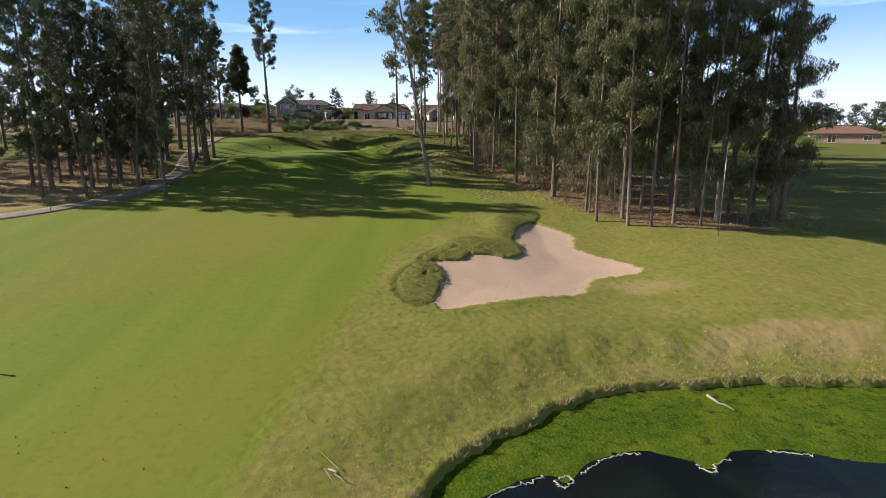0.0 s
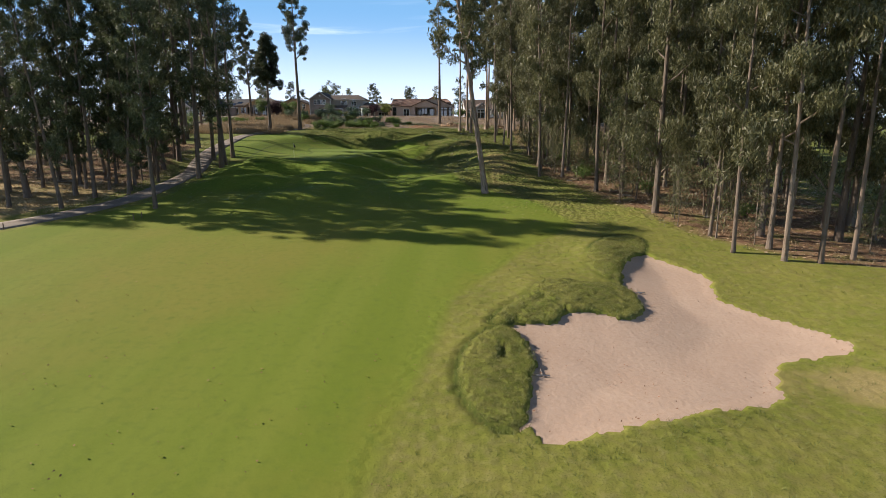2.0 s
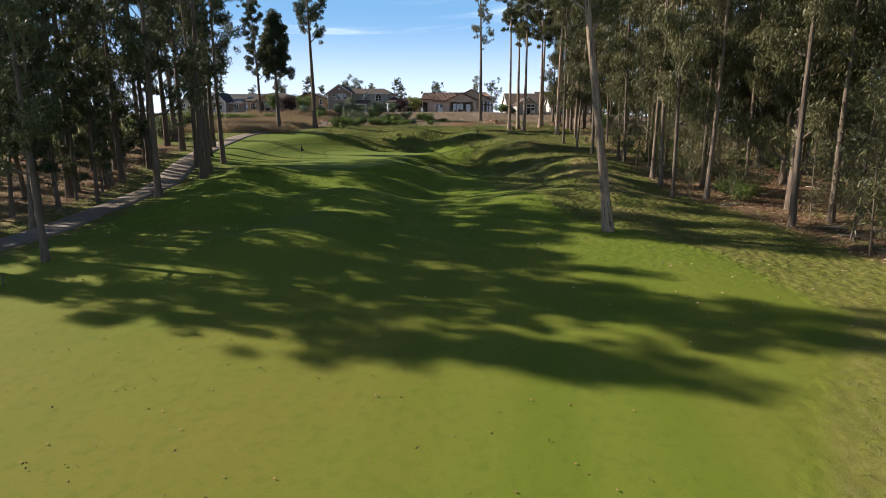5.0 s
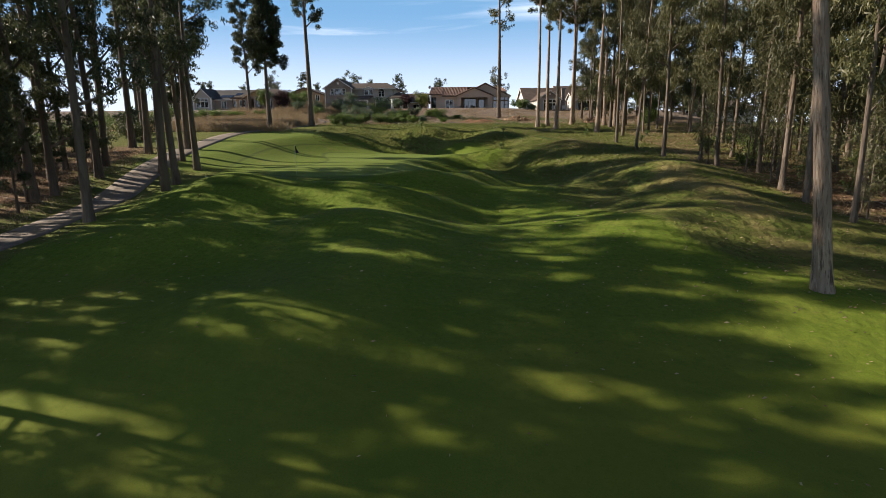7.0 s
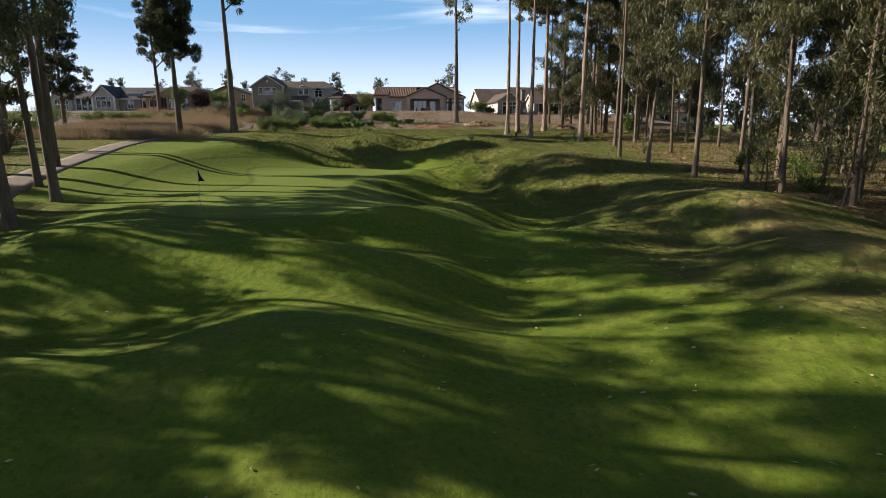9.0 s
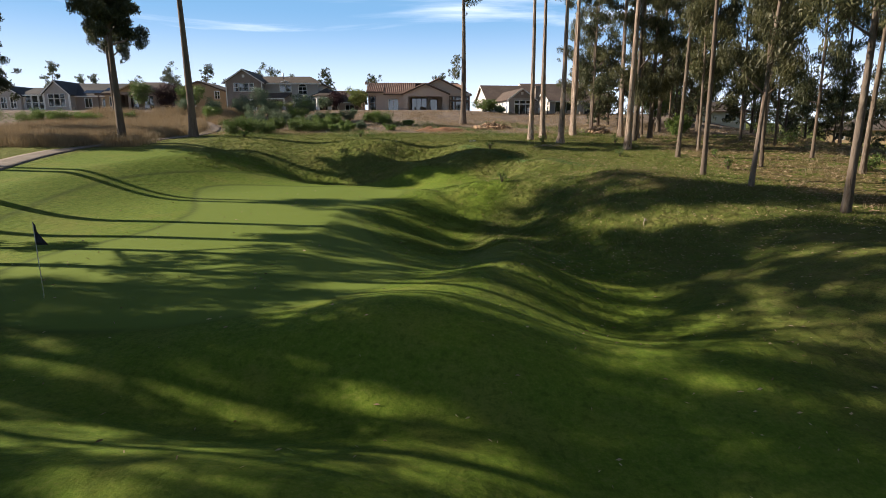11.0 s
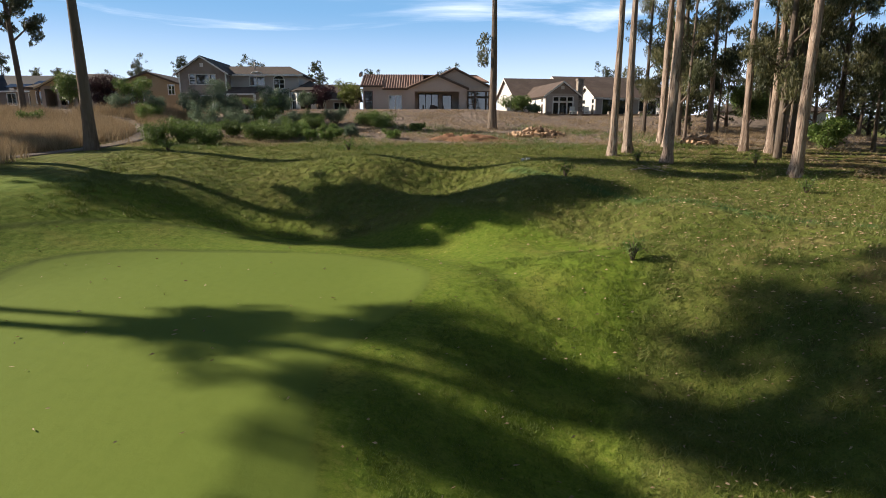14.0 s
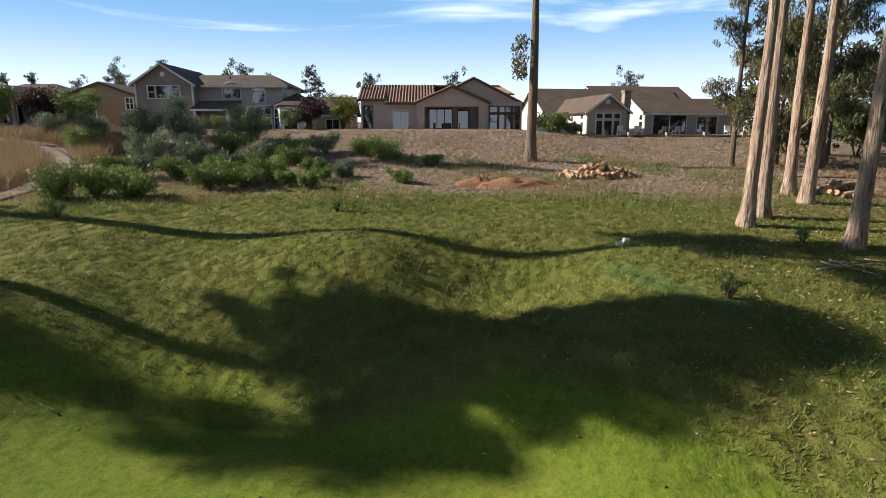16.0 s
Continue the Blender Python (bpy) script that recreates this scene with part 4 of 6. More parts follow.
plant(LOW, [(3.5, 128.0, 26), (6.5, 134.0, 27), (3.0, 141.0, 26), (9.5, 137.0, 27), (12.0, 131.0, 26), (9.0, 125.0, 27), (6.0, 120.0, 26), (13.0, 116.0, 27), (15.0, 124.0, 26), (18.0, 132.0, 26), (14.5, 138.0, 25)], "eucalyptus stand near the houses", np.random.default_rng(99))
plant(FULL, [(11.5, 57.8, 27), (17.0, 52.5, 26), (21.5, 51.5, 27), (25.0, 56.0, 27), (10.8, 72.0, 27), (17.5, 57.5, 26), (19.5, 65.0, 27), (15.5, 73.5, 26), (20.5, 72.0, 27), (25.5, 66.0, 27), (14.5, 81.0, 26), (12.0, 90.0, 26), (18.0, 93.0, 27)], "eucalyptus wood beside the bunker", rng)
rng_back = np.random.default_rng(515)
plant(SLIM + FULL, [(float(13 + 20 * rng_back.random()), float(78 + 30 * rng_back.random()), float(25 + 5 * rng_back.random())) for i in range(26)], "eucalyptus wood beside the bunker", rng_back)
plant(SLIM + FULL, [(float(24 + 18 * rng_back.random()), float(106 + 26 * rng_back.random()), float(24 + 5 * rng_back.random())) for i in range(16)], "eucalyptus stand near the houses", rng_back)
YOUNG = [(eucalyptus(33, 7, 0.045, 0.10, 1.0, 1500, M_LEAF_OLIVE, M_BARK, 9, 0.06, (0.24, 0.05), clump=1.0), 7), (eucalyptus(34, 6, 0.04, 0.06, 1.2, 1600, M_LEAF_OLIVE, M_BARK_DARK, 9, 0.07, (0.24, 0.05), clump=1.0), 6)]
for model, _ in YOUNG:
    model.name = "eucalyptus_sapling"
    tagged(model, "thin young eucalyptus growing at the edge of the wood", "tree")
plant(YOUNG, [(float(wood_edge(y) + 1.0 + 9 * rng.random() ** 1.5), float(y), float(4.5 + 5 * rng.random())) for y in np.linspace(47.5, 96, 34)], "young trees at the wood's edge", rng)
# skyline behind the houses
plant(FAR, [(float(x), float(235 + 40 * rng.random()), float(10 + 4 * rng.random())) for x in (-128, -120, -116, -109, -101, -97, -92, -84, -78, -71, -68, -66, -60, -55, -49, -46, -36, -34, -12, 28, 37, 45, 58, 66)], "far trees behind the houses", rng)
BUSHY = [(eucalyptus(43, 9, 0.22, 0.06, 3.6, 3000, M_LEAF, M_BARK_DARK, 12, 0.03, (0.42, 0.18)), 9), (eucalyptus(44, 8, 0.2, 0.05, 3.0, 2600, M_LEAF_OLIVE, M_BARK_DARK, 12, 0.03, (0.42, 0.18)), 8)]
plant(BUSHY, [(float(84 + 3.7 * i + 2 * rng.random()), float(238 - 2.4 * i + 9 * rng.random()), float(8 + 4 * rng.random())) for i in range(36)], "far trees behind the bungalows", rng)
plant(BUSHY, [(float(84 + 4.4 * i + 3 * rng.random()), float(228 - 2.6 * i + 6 * rng.random()), float(4.5 + 2 * rng.random())) for i in range(30)], "far trees behind the bungalows", rng)
plant(DENSE, [(float(-74 - 7 * (i % 3) - 5 * rng.random()), 63.0 + 4.0 * i, float(24 + 5 * rng.random())) for i in range(12)], "eucalyptus grove beside the cart path", rng)
plant(BUSHY, [(float(-98 - 14 * rng.random()), 40.0 + 7.5 * i, float(9 + 3 * rng.random())) for i in range(15)], "far trees behind the grove", rng)
plant(BUSHY, [(5.6, 146.8, 9.0), (7.4, 148.4, 8.0), (17.0, 149.5, 8.5), (12.5, 151.0, 7.0)], "bushy trees below the white house", np.random.default_rng(77))
plant(BUSHY, [(float(17 + 3.4 * i + 2 * rng_back.random()), float(156 - 0.9 * i + 5 * rng_back.random()), float(7 + 3.5 * rng_back.random())) for i in range(18)], "far trees behind the bungalows", rng_back)
for models in (DENSE, THIN[1:], SLIM, FULL, FAR, BUSHY, BARE, YOUNG):
    drop(models)

# trees that stand alone, and unseen ones added to cast shade
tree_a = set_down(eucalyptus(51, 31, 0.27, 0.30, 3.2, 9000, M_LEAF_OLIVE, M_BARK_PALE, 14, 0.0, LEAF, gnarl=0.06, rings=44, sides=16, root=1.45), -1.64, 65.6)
tree_a.rotation_euler = (radians(1.0), radians(-8.0), 0)
tagged(tree_a, "leaning eucalyptus with pale trunk standing alone on the grass", "tree")
# 59 and 62 are unseen, added on a neighbour's shadow line to thicken shade
for seed, x, y, h, r, bare, crown in ((52, -44.9, 126.9, 18.5, 0.40, 0.46, 2.7), (53, -40.4, 132.0, 33, 0.40, 0.42, 3.1), (57, -44.8, 104.2, 31, 0.36, 0.33, 3.7), (58, -55.6, 113.6, 34, 0.38, 0.38, 4.1), (59, -52.0, 105.7, 33, 0.36, 0.46, 3.4), (60, -47.0, 100.8, 31, 0.36, 0.35, 3.4), (61, -66.0, 128.6, 22, 0.36, 0.20, 3.4), (62, -63.0, 116.4, 37, 0.36, 0.58, 4.0), (55, -60.5, 155.5, 24, 0.34, 0.28, 2.6), (56, -64.3, 136.6, 14, 0.30, 0.25, 2.8)):
    lone = set_down(eucalyptus(seed, h, r, bare, crown, 30000 if seed == 52 else 17000, M_LEAF, M_BARK_DARK, 30 if seed == 52 else 19, 0.008, LEAF, taper=0.95 if seed == 52 else 0.62), x, y)
    tagged(lone, "tall eucalyptus beside the cart path, some added unseen for their shade", "tree")
tagged(set_down(eucalyptus(54, 33, 0.36, 0.45, 2.6, 6500, M_LEAF_OLIVE, M_BARK, 13, 0.008, LEAF, tuft=0.215), -11.9, 147.7), "tall eucalyptus with bare trunk below the bungalow", "tree")


# ---- houses ----
class Shape:
    """Collects boxes and prisms of one part."""
    def __init__(self):
        self.verts, self.faces, self.ribs = [], [], []

    def add(self, verts, faces):
        n = len(self.verts)
        self.verts += [tuple(v) for v in verts]
        self.faces += [tuple(i + n for i in f) for f in faces]
        return self

    def box(self, x0, y0, z0, x1, y1, z1):
        return self.add([(x0, y0, z0), (x1, y0, z0), (x1, y1, z0), (x0, y1, z0), (x0, y0, z1), (x1, y0, z1), (x1, y1, z1), (x0, y1, z1)],
                        [(3, 2, 1, 0), (4, 5, 6, 7), (0, 1, 5, 4), (1, 2, 6, 5), (2, 3, 7, 6), (3, 0, 4, 7)])

    def slab(self, ring, thick):
        """A flat outline given a thickness downwards (or along its normal, upright)."""
        q = [Vector(v) for v in ring]
        nrm = (q[1] - q[0]).cross(q[2] - q[0]).normalized()
        low = [v - nrm * thick for v in q]
        n = len(q)
        return self.add(q + low, [tuple(range(n)), tuple(range(2 * n - 1, n - 1, -1))] + [(i, i + n, (i + 1) % n + n, (i + 1) % n) for i in range(n)])

    def part(self, name, mat, parent, label="", shade=False):
        ob = mesh_object(name, self.verts, self.faces, mat, parent, shade)
        for r in self.ribs:
            r.part("tile_rib", mat, ob)
        return tagged(ob, label) if label else ob


def pierced(shape, x0, x1, z0, z1, y0, y1, holes):
    """An upright wall along x from y0 to y1 in depth, with rectangular holes (x0, z0, x1, z1) through it."""
    xs = sorted({x0, x1, *(h[0] for h in holes), *(h[2] for h in holes)})
    for a, b in zip(xs, xs[1:]):
        cuts = sorted((h[1], h[3]) for h in holes if h[0] <= a + 1e-6 and h[2] >= b - 1e-6)
        z = z0
        for lo, hi in cuts:
            if lo > z + 1e-6:
                shape.box(a, y0, z, b, y1, lo)
            z = hi
        if z < z1 - 1e-6:
            shape.box(a, y0, z, b, y1, z1)
    return shape


def window(parent, x0, z0, x1, z1, y, bars_x=1, bars_z=1, frame=M_TRIM, blind=False, name="window"):
    """A window set in a hole of a wall whose outer face lies at y: frame, glazing bars and panes."""
    w, d = 0.09, 0.06
    o, i_ = (x0 - 0.07, x1 + 0.07, z0 - w, z1 + w), (x0 + 0.03, x1 - 0.03, z0, z1)
    v = [(X, Y, Z) for Y in (y - d, y + 0.08) for (a, b, c, e) in (o, i_) for X, Z in ((a, c), (b, c), (b, e), (a, e))]
    f = [(i, (i + 1) % 4, 4 + (i + 1) % 4, 4 + i) for i in range(4)] + [(12 + i, 12 + (i + 1) % 4, 8 + (i + 1) % 4, 8 + i) for i in range(4)]
    f += [(8 + i, 8 + (i + 1) % 4, (i + 1) % 4, i) for i in range(4)] + [(4 + i, 4 + (i + 1) % 4, 12 + (i + 1) % 4, 12 + i) for i in range(4)]
    win = Shape().add(v, f).part(name, frame, parent)
    for i in range(1, bars_x):
        x = x0 + (x1 - x0) * i / bars_x
        Shape().box(x - 0.04, y + 0.0, z0, x + 0.04, y + 0.08, z1).part("glazing_bar", frame, win)
    for i in range(1, bars_z):
        z = z0 + (z1 - z0) * i / bars_z
        Shape().box(x0, y + 0.005, z - 0.035, x1, y + 0.075, z + 0.035).part("glazing_bar", frame, win)
    for i in range(bars_x):
        for j in range(bars_z):
            a, b = x0 + (x1 - x0) * i / bars_x, x0 + (x1 - x0) * (i + 1) / bars_x
            c, d = z0 + (z1 - z0) * j / bars_z, z0 + (z1 - z0) * (j + 1) / bars_z
            pane = Shape().box(a + 0.03, y + 0.05, c + 0.03, b - 0.03, y + 0.06, d - 0.03).part("pane", M_GLASS, win)
    if blind:
        Shape().box(x0 + 0.03, y + 0.10, z0 + 0.02, x1 - 0.03, y + 0.12, z1 - 0.02).part("blind", M_BLIND, win)
    return win


def gable_wall(shape, x0, x1, z0, z1, y0, y1):
    """The triangle over a wall along x."""
    m = (x0 + x1) / 2
    return shape.add([(x0, y0, z0), (x1, y0, z0), (m, y0, z1), (x0, y1, z0), (x1, y1, z0), (m, y1, z1)], [(0, 1, 2), (5, 4, 3), (0, 3, 4, 1), (1, 4, 5, 2), (2, 5, 3, 0)])


def slope(shape, a, b, c, d, thick=0.18, rib=0.0, rib_width=0.09):
    """A roof slope: eave from a to b, top from c (over b) to d (over a), with ribs running down it if asked."""
    a, b, c, d = (Vector(v) for v in (a, b, c, d))
    shape.slab([a, b, c, d], thick)
    if rib:
        n = max(2, int((b - a).length / rib))
        up = (b - a).cross(d - a).normalized()
        for i in range(n):
            f = (i + 0.5) / n
            p, q = a.lerp(b, f), d.lerp(c, f)
            side = (b - a).normalized() * rib_width
            shape.ribs.append(Shape().add([p - side, p + side, q + side, q - side, p + up * 0.085, q + up * 0.085], [(0, 1, 4), (3, 5, 2), (0, 4, 5, 3), (1, 2, 5, 4)]))
    return shape


def gable_roof(parent, x0, x1, y0, y1, eave, ridge, mat, over=0.45, name="roof", rib=0.0, along="y", trim=M_BROWN_TRIM):
    """Two slopes; along: the direction of the ridge."""
    s, t = Shape(), Shape()
    drop_per = (ridge - eave) / (((x1 - x0) if along == "y" else (y1 - y0)) / 2)
    e = eave - over * drop_per
    if along == "y":
        m, X0, X1, Y0, Y1 = (x0 + x1) / 2, x0 - over, x1 + over, y0 - over, y1 + over
        slope(s, (X0, Y1, e), (X0, Y0, e), (m, Y0, ridge), (m, Y1, ridge), 0.16, rib)
        slope(s, (X1, Y0, e), (X1, Y1, e), (m, Y1, ridge), (m, Y0, ridge), 0.16, rib)
        for X in (X0, X1):
            t.add([(X, Y0 - 0.03, e - 0.24), (m, Y0 - 0.03, ridge - 0.24), (m, Y0 - 0.03, ridge - 0.02), (X, Y0 - 0.03, e - 0.02), (X, Y0 + 0.03, e - 0.24), (m, Y0 + 0.03, ridge - 0.24), (m, Y0 + 0.03, ridge - 0.02), (X, Y0 + 0.03, e - 0.02)],
                  [(0, 1, 2, 3), (7, 6, 5, 4), (0, 4, 5, 1), (1, 5, 6, 2), (2, 6, 7, 3), (3, 7, 4, 0)])
    else:
        m, X0, X1, Y0, Y1 = (y0 + y1) / 2, x0 - over, x1 + over, y0 - over, y1 + over
        slope(s, (X0, Y0, e), (X1, Y0, e), (X1, m, ridge), (X0, m, ridge), 0.16, rib)
        slope(s, (X1, Y1, e), (X0, Y1, e), (X0, m, ridge), (X1, m, ridge), 0.16, rib)
        t.box(X0, Y0 - 0.04, e - 0.22, X1, Y0 + 0.04, e - 0.02)
        for Y in (Y0, Y1):
            t.add([(X0 - 0.03, Y, e - 0.24), (X0 - 0.03, m, ridge - 0.24), (X0 - 0.03, m, ridge - 0.02), (X0 - 0.03, Y, e - 0.02), (X0 + 0.03, Y, e - 0.24), (X0 + 0.03, m, ridge - 0.24), (X0 + 0.03, m, ridge - 0.02), (X0 + 0.03, Y, e - 0.02)],
                  [(0, 1, 2, 3), (7, 6, 5, 4), (0, 4, 5, 1), (1, 5, 6, 2), (2, 6, 7, 3), (3, 7, 4, 0)])
    roof = s.part(name, mat, parent)
    t.part("fascia", trim, roof)
    return roof


def hip_roof(parent, x0, x1, y0, y1, eave, ridge, mat, over=0.45, trim=M_TRIM):
    s, t = Shape(), Shape()
    X0, X1, Y0, Y1 = x0 - over, x1 + over, y0 - over, y1 + over
    m, r = (Y0 + Y1) / 2, min((Y1 - Y0) / 2, (X1 - X0) / 2 - 0.1)
    p, q = (X0 + r, m, ridge), (X1 - r, m, ridge)
    e = eave - 0.1
    s.slab([(X0, Y0, e), (X1, Y0, e), q, p], 0.16).slab([(X1, Y1, e), (X0, Y1, e), p, q], 0.16).slab([(X1, Y0, e), (X1, Y1, e), q], 0.16).slab([(X0, Y1, e), (X0, Y0, e), p], 0.16)
    t.box(X0, Y0 - 0.04, e - 0.22, X1, Y0 + 0.04, e - 0.03).box(X0 - 0.04, Y0 + 0.04, e - 0.22, X0 + 0.04, Y1, e - 0.03)
    roof = s.part("roof", mat, parent)
    t.part("fascia", trim, roof)
    return roof


def shell(parent, x0, x1, y0, y1, z1, mat, holes=(), west=(), name="wall", z0=-0.6):
    """Four walls with holes in the south one, and a floor."""
    s = Shape()
    pierced(s, x0, x1, z0, z1, y0, y0 + 0.2, holes)
    s.box(x0, y1 - 0.2, z0, x1, y1, z1).box(x1 - 0.2, y0 + 0.2, z0, x1, y1 - 0.2, z1)
    side = Shape()
    pierced(side, y0 + 0.2, y1 - 0.2, z0, z1, 0, 0.2, west)
    s.add([(x0 + v[1], v[0], v[2]) for v in side.verts], [tuple(reversed(f)) for f in side.faces])
    wall = s.part(name, mat, parent)
    Shape().box(x0 + 0.2, y0 + 0.2, -0.1, x1 - 0.2, y1 - 0.2, 0.0).part("floor_slab", M_INSIDE, parent)
    return wall


def house_at(name, label, x, y, z, turn=0.0):
    h = new(name)
    tagged(h, label, "house")
    h.location, h.rotation_euler = (x, y, z), (0, 0, radians(turn))
    return h


def bungalow():
    h = house_at("bungalow", "single-storey peach stucco house with ribbed clay tile roof and covered patio", -25.9, 164.0, 15.0)
    shell(h, 0.0, 2.6, 1.0, 10.0, 3.35, M_STUCCO_PEACH, [(0.25, 0.35, 1.15, 2.55)])
    window(h, 0.25, 0.35, 1.15, 2.55, 1.0, 1, 2, M_BROWN_TRIM, True)
    shell(h, 2.6, 5.6, 0.55, 10.0, 3.0, M_STUCCO_PEACH, [(3.25, 0.0, 4.75, 2.05)])
    window(h, 3.25, 0.05, 4.75, 2.05, 0.55, 2, 1, M_TRIM, True, "patio_door")
    # porch: two broad piers, lintel, and a back wall with door and window
    s = Shape()
    pierced(s, 5.6, 12.7, -0.6, 3.0, 0.0, 0.35, [(6.4, -0.6, 11.8, 2.5)])
    gable_wall(s, 5.6, 12.7, 3.0, 4.45, 0.0, 0.3)
    s.part("porch_wall", M_STUCCO_PEACH, h)
    shell(h, 5.6, 12.7, 3.2, 10.0, 3.0, M_STUCCO_PEACH, [(6.9, 0.35, 9.3, 2.35), (9.9, 0.0, 11.0, 2.2)])
    window(h, 6.9, 0.35, 9.3, 2.35, 3.2, 3, 1, M_BROWN_TRIM)
    window(h, 9.9, 0.05, 11.0, 2.2, 3.2, 1, 1, M_BROWN_TRIM, False, "door")
    Shape().box(5.4, -0.3, -0.7, 12.9, 3.4, -0.02).part("patio_slab", M_PATH, h)
    shell(h, 12.7, 16.2, 0.5, 10.0, 3.0, M_STUCCO_PEACH, [(12.95, 0.3, 13.75, 1.75), (13.9, 0.3, 15.1, 1.75), (15.25, 0.3, 15.95, 1.75), (12.95, 1.95, 13.75, 2.5), (13.9, 1.95, 15.1, 2.5), (15.25, 1.95, 15.95, 2.5)])
    for a, b in ((12.95, 13.75), (13.9, 15.1), (15.25, 15.95)):
        window(h, a, 0.3, b, 1.75, 0.5, 1, 2 if b - a < 1 else 1, M_BROWN_TRIM)
        window(h, a, 1.95, b, 2.5, 0.5, 1, 1, M_BROWN_TRIM)
    s = Shape()
    gable_wall(s, 6.4, 16.2, 3.0, 5.25, 0.85, 1.05)
    s.part("gable", M_STUCCO_PEACH, h)
    s, t = Shape(), Shape()
    slope(s, (-0.25, 0.5, 3.25), (2.5, 0.5, 3.25), (2.5, 5.4, 4.95), (-0.25, 5.4, 4.95), 0.16, 0.3)
    slope(s, (2.5, 0.05, 2.9), (7.5, 0.05, 2.9), (7.5, 5.4, 4.95), (2.5, 5.4, 4.95), 0.16, 0.3)
    slope(s, (12.0, 3.0, 3.9), (15.8, 3.0, 3.9), (14.5, 6.0, 4.95), (12.0, 6.0, 4.95), 0.16, 0.3)
    slope(s, (16.4, 10.4, 2.9), (-0.25, 10.4, 2.9), (-0.25, 5.4, 4.95), (14.5, 5.4, 4.95), 0.16)
    roof = s.part("roof", M_TILE, h)
    t.box(-0.27, 0.42, 3.02, 2.5, 0.5, 3.22).box(2.5, -0.03, 2.68, 5.6, 0.05, 2.87)
    t.part("fascia", M_BROWN_TRIM, roof)
    gable_roof(h, 5.6, 12.7, 0.0, 4.0, 3.0, 4.5, M_TILE, 0.3, rib=0.3)
    gable_roof(h, 6.4, 16.2, 0.9, 8.0, 2.95, 5.35, M_TILE, 0.3, rib=0.3)
    # satellite dish on the west end of the ridge
    v, f = [], []
    for i in range(5):
        r = 0.38 * i / 4
        for j in range(12):
            v.append((r * math.cos(j * math.pi / 6), 0.22 * (i / 4) ** 2, r * math.sin(j * math.pi / 6)))
    f = [(i * 12 + j, i * 12 + (j + 1) % 12, i * 12 + 12 + (j + 1) % 12, i * 12 + 12 + j) for i in range(4) for j in range(12)]
    dish = new("satellite_dish")
    tagged(dish, "small grey satellite dish on the roof end", "satellite dish")
    dish.location = (-26.25, 168.2, 19.8)
    mesh_object("reflector", v, f, M_METAL, dish).rotation_euler = (radians(25), 0, radians(60))
    mesh_object("arm", *tube([Vector((0, 0, 0)), Vector((0.1, 0.1, -0.25)), Vector((0.25, 0.15, -0.55))], [0.03, 0.03, 0.03], 6), M_METAL, dish)


def two_storey():
    h = house_at("two_storey_house", "two-storey grey-beige stucco house with brown tile roof", -48.4, 165.8, 14.4)
    h.scale = (1, 1, 0.965)
    # west wing with its gable to the south
    shell(h, 0, 5.7, 0, 9.0, 5.7, M_STUCCO_TAUPE, [(1.25, 4.15, 1.95, 5.35), (2.05, 4.15, 3.6, 5.35), (3.7, 4.15, 4.4, 5.35), (2.5, 0.6, 3.75, 2.75), (3.9, 0.6, 4.6, 2.75)], name="west_wing_wall")
    for a, b, c in ((1.25, 1.95, 2), (2.05, 3.6, 1), (3.7, 4.4, 2)):
        window(h, a, 4.15, b, 5.35, 0, 1, c)
    window(h, 2.5, 0.6, 3.75, 2.75, 0, 1, 1)
    window(h, 3.9, 0.6, 4.6, 2.75, 0, 1, 1)
    s = Shape()
    gable_wall(s, 0, 5.7, 5.7, 7.5, 0, 0.2)
    s.part("gable", M_STUCCO_TAUPE, h)
    Shape().box(2.65, -0.05, 6.3, 3.05, 0.0, 6.75).part("gable_vent", M_TRIM, h)
    for x in (-0.04, 5.58):
        Shape().box(x, -0.06, -0.3, x + 0.16, 0.1, 5.6).part("corner_board", M_TRIM, h)
    gable_roof(h, 0, 5.7, 0, 9.5, 5.75, 7.65, M_ROOF_BROWN, 0.45, trim=M_TRIM)
    # main body
    shell(h, 5.7, 14.2, 1.6, 10.5, 5.6, M_STUCCO_GREY, [(8.1, 4.2, 9.9, 5.2), (11.1, 3.8, 12.4, 4.9), (10.5, 0.7, 11.2, 3.4), (11.35, 0.7, 12.1, 3.4), (12.25, 0.7, 12.9, 3.4)], name="main_wall")
    window(h, 8.1, 4.2, 9.9, 5.2, 1.6, 2, 1, M_TRIM, True)
    window(h, 11.1, 3.8, 12.4, 4.9, 1.6, 2, 2)
    for x in (10.5, 11.35, 12.25):
        window(h, x, 0.7, x + 0.68, 3.4, 1.6, 1, 3)
    for cx, cz, r in ((9.0, 5.2, 0.9), (11.75, 4.9, 0.65)):
        ring = [(cx + r * math.cos(math.pi * i / 10), 1.56, cz + 0.1 + r * 0.62 * math.sin(math.pi * i / 10)) for i in range(11)]
        Shape().slab(ring, 0.05).part("arched_light", M_GLASS if cx > 10 else M_BLIND, h)
        arch = [Vector((x, 1.53, z)) for x, _, z in ring]
        mesh_object("arch_trim", *tube(arch, [0.06] * 11, 5), M_TRIM, h)
    s, t = Shape(), Shape()
    s.slab([(4.4, 1.15, 5.55), (14.85, 1.15, 5.55), (12.2, 6.0, 7.0), (4.4, 6.0, 7.0)], 0.16).slab([(14.85, 1.15, 5.55), (14.85, 11.5, 5.55), (12.2, 6.0, 7.0)], 0.16).slab([(14.85, 11.5, 5.55), (4.4, 11.5, 5.55), (4.4, 6.0, 7.0), (12.2, 6.0, 7.0)], 0.16)
    main_roof = s.part("main_roof", M_ROOF_BROWN, h)
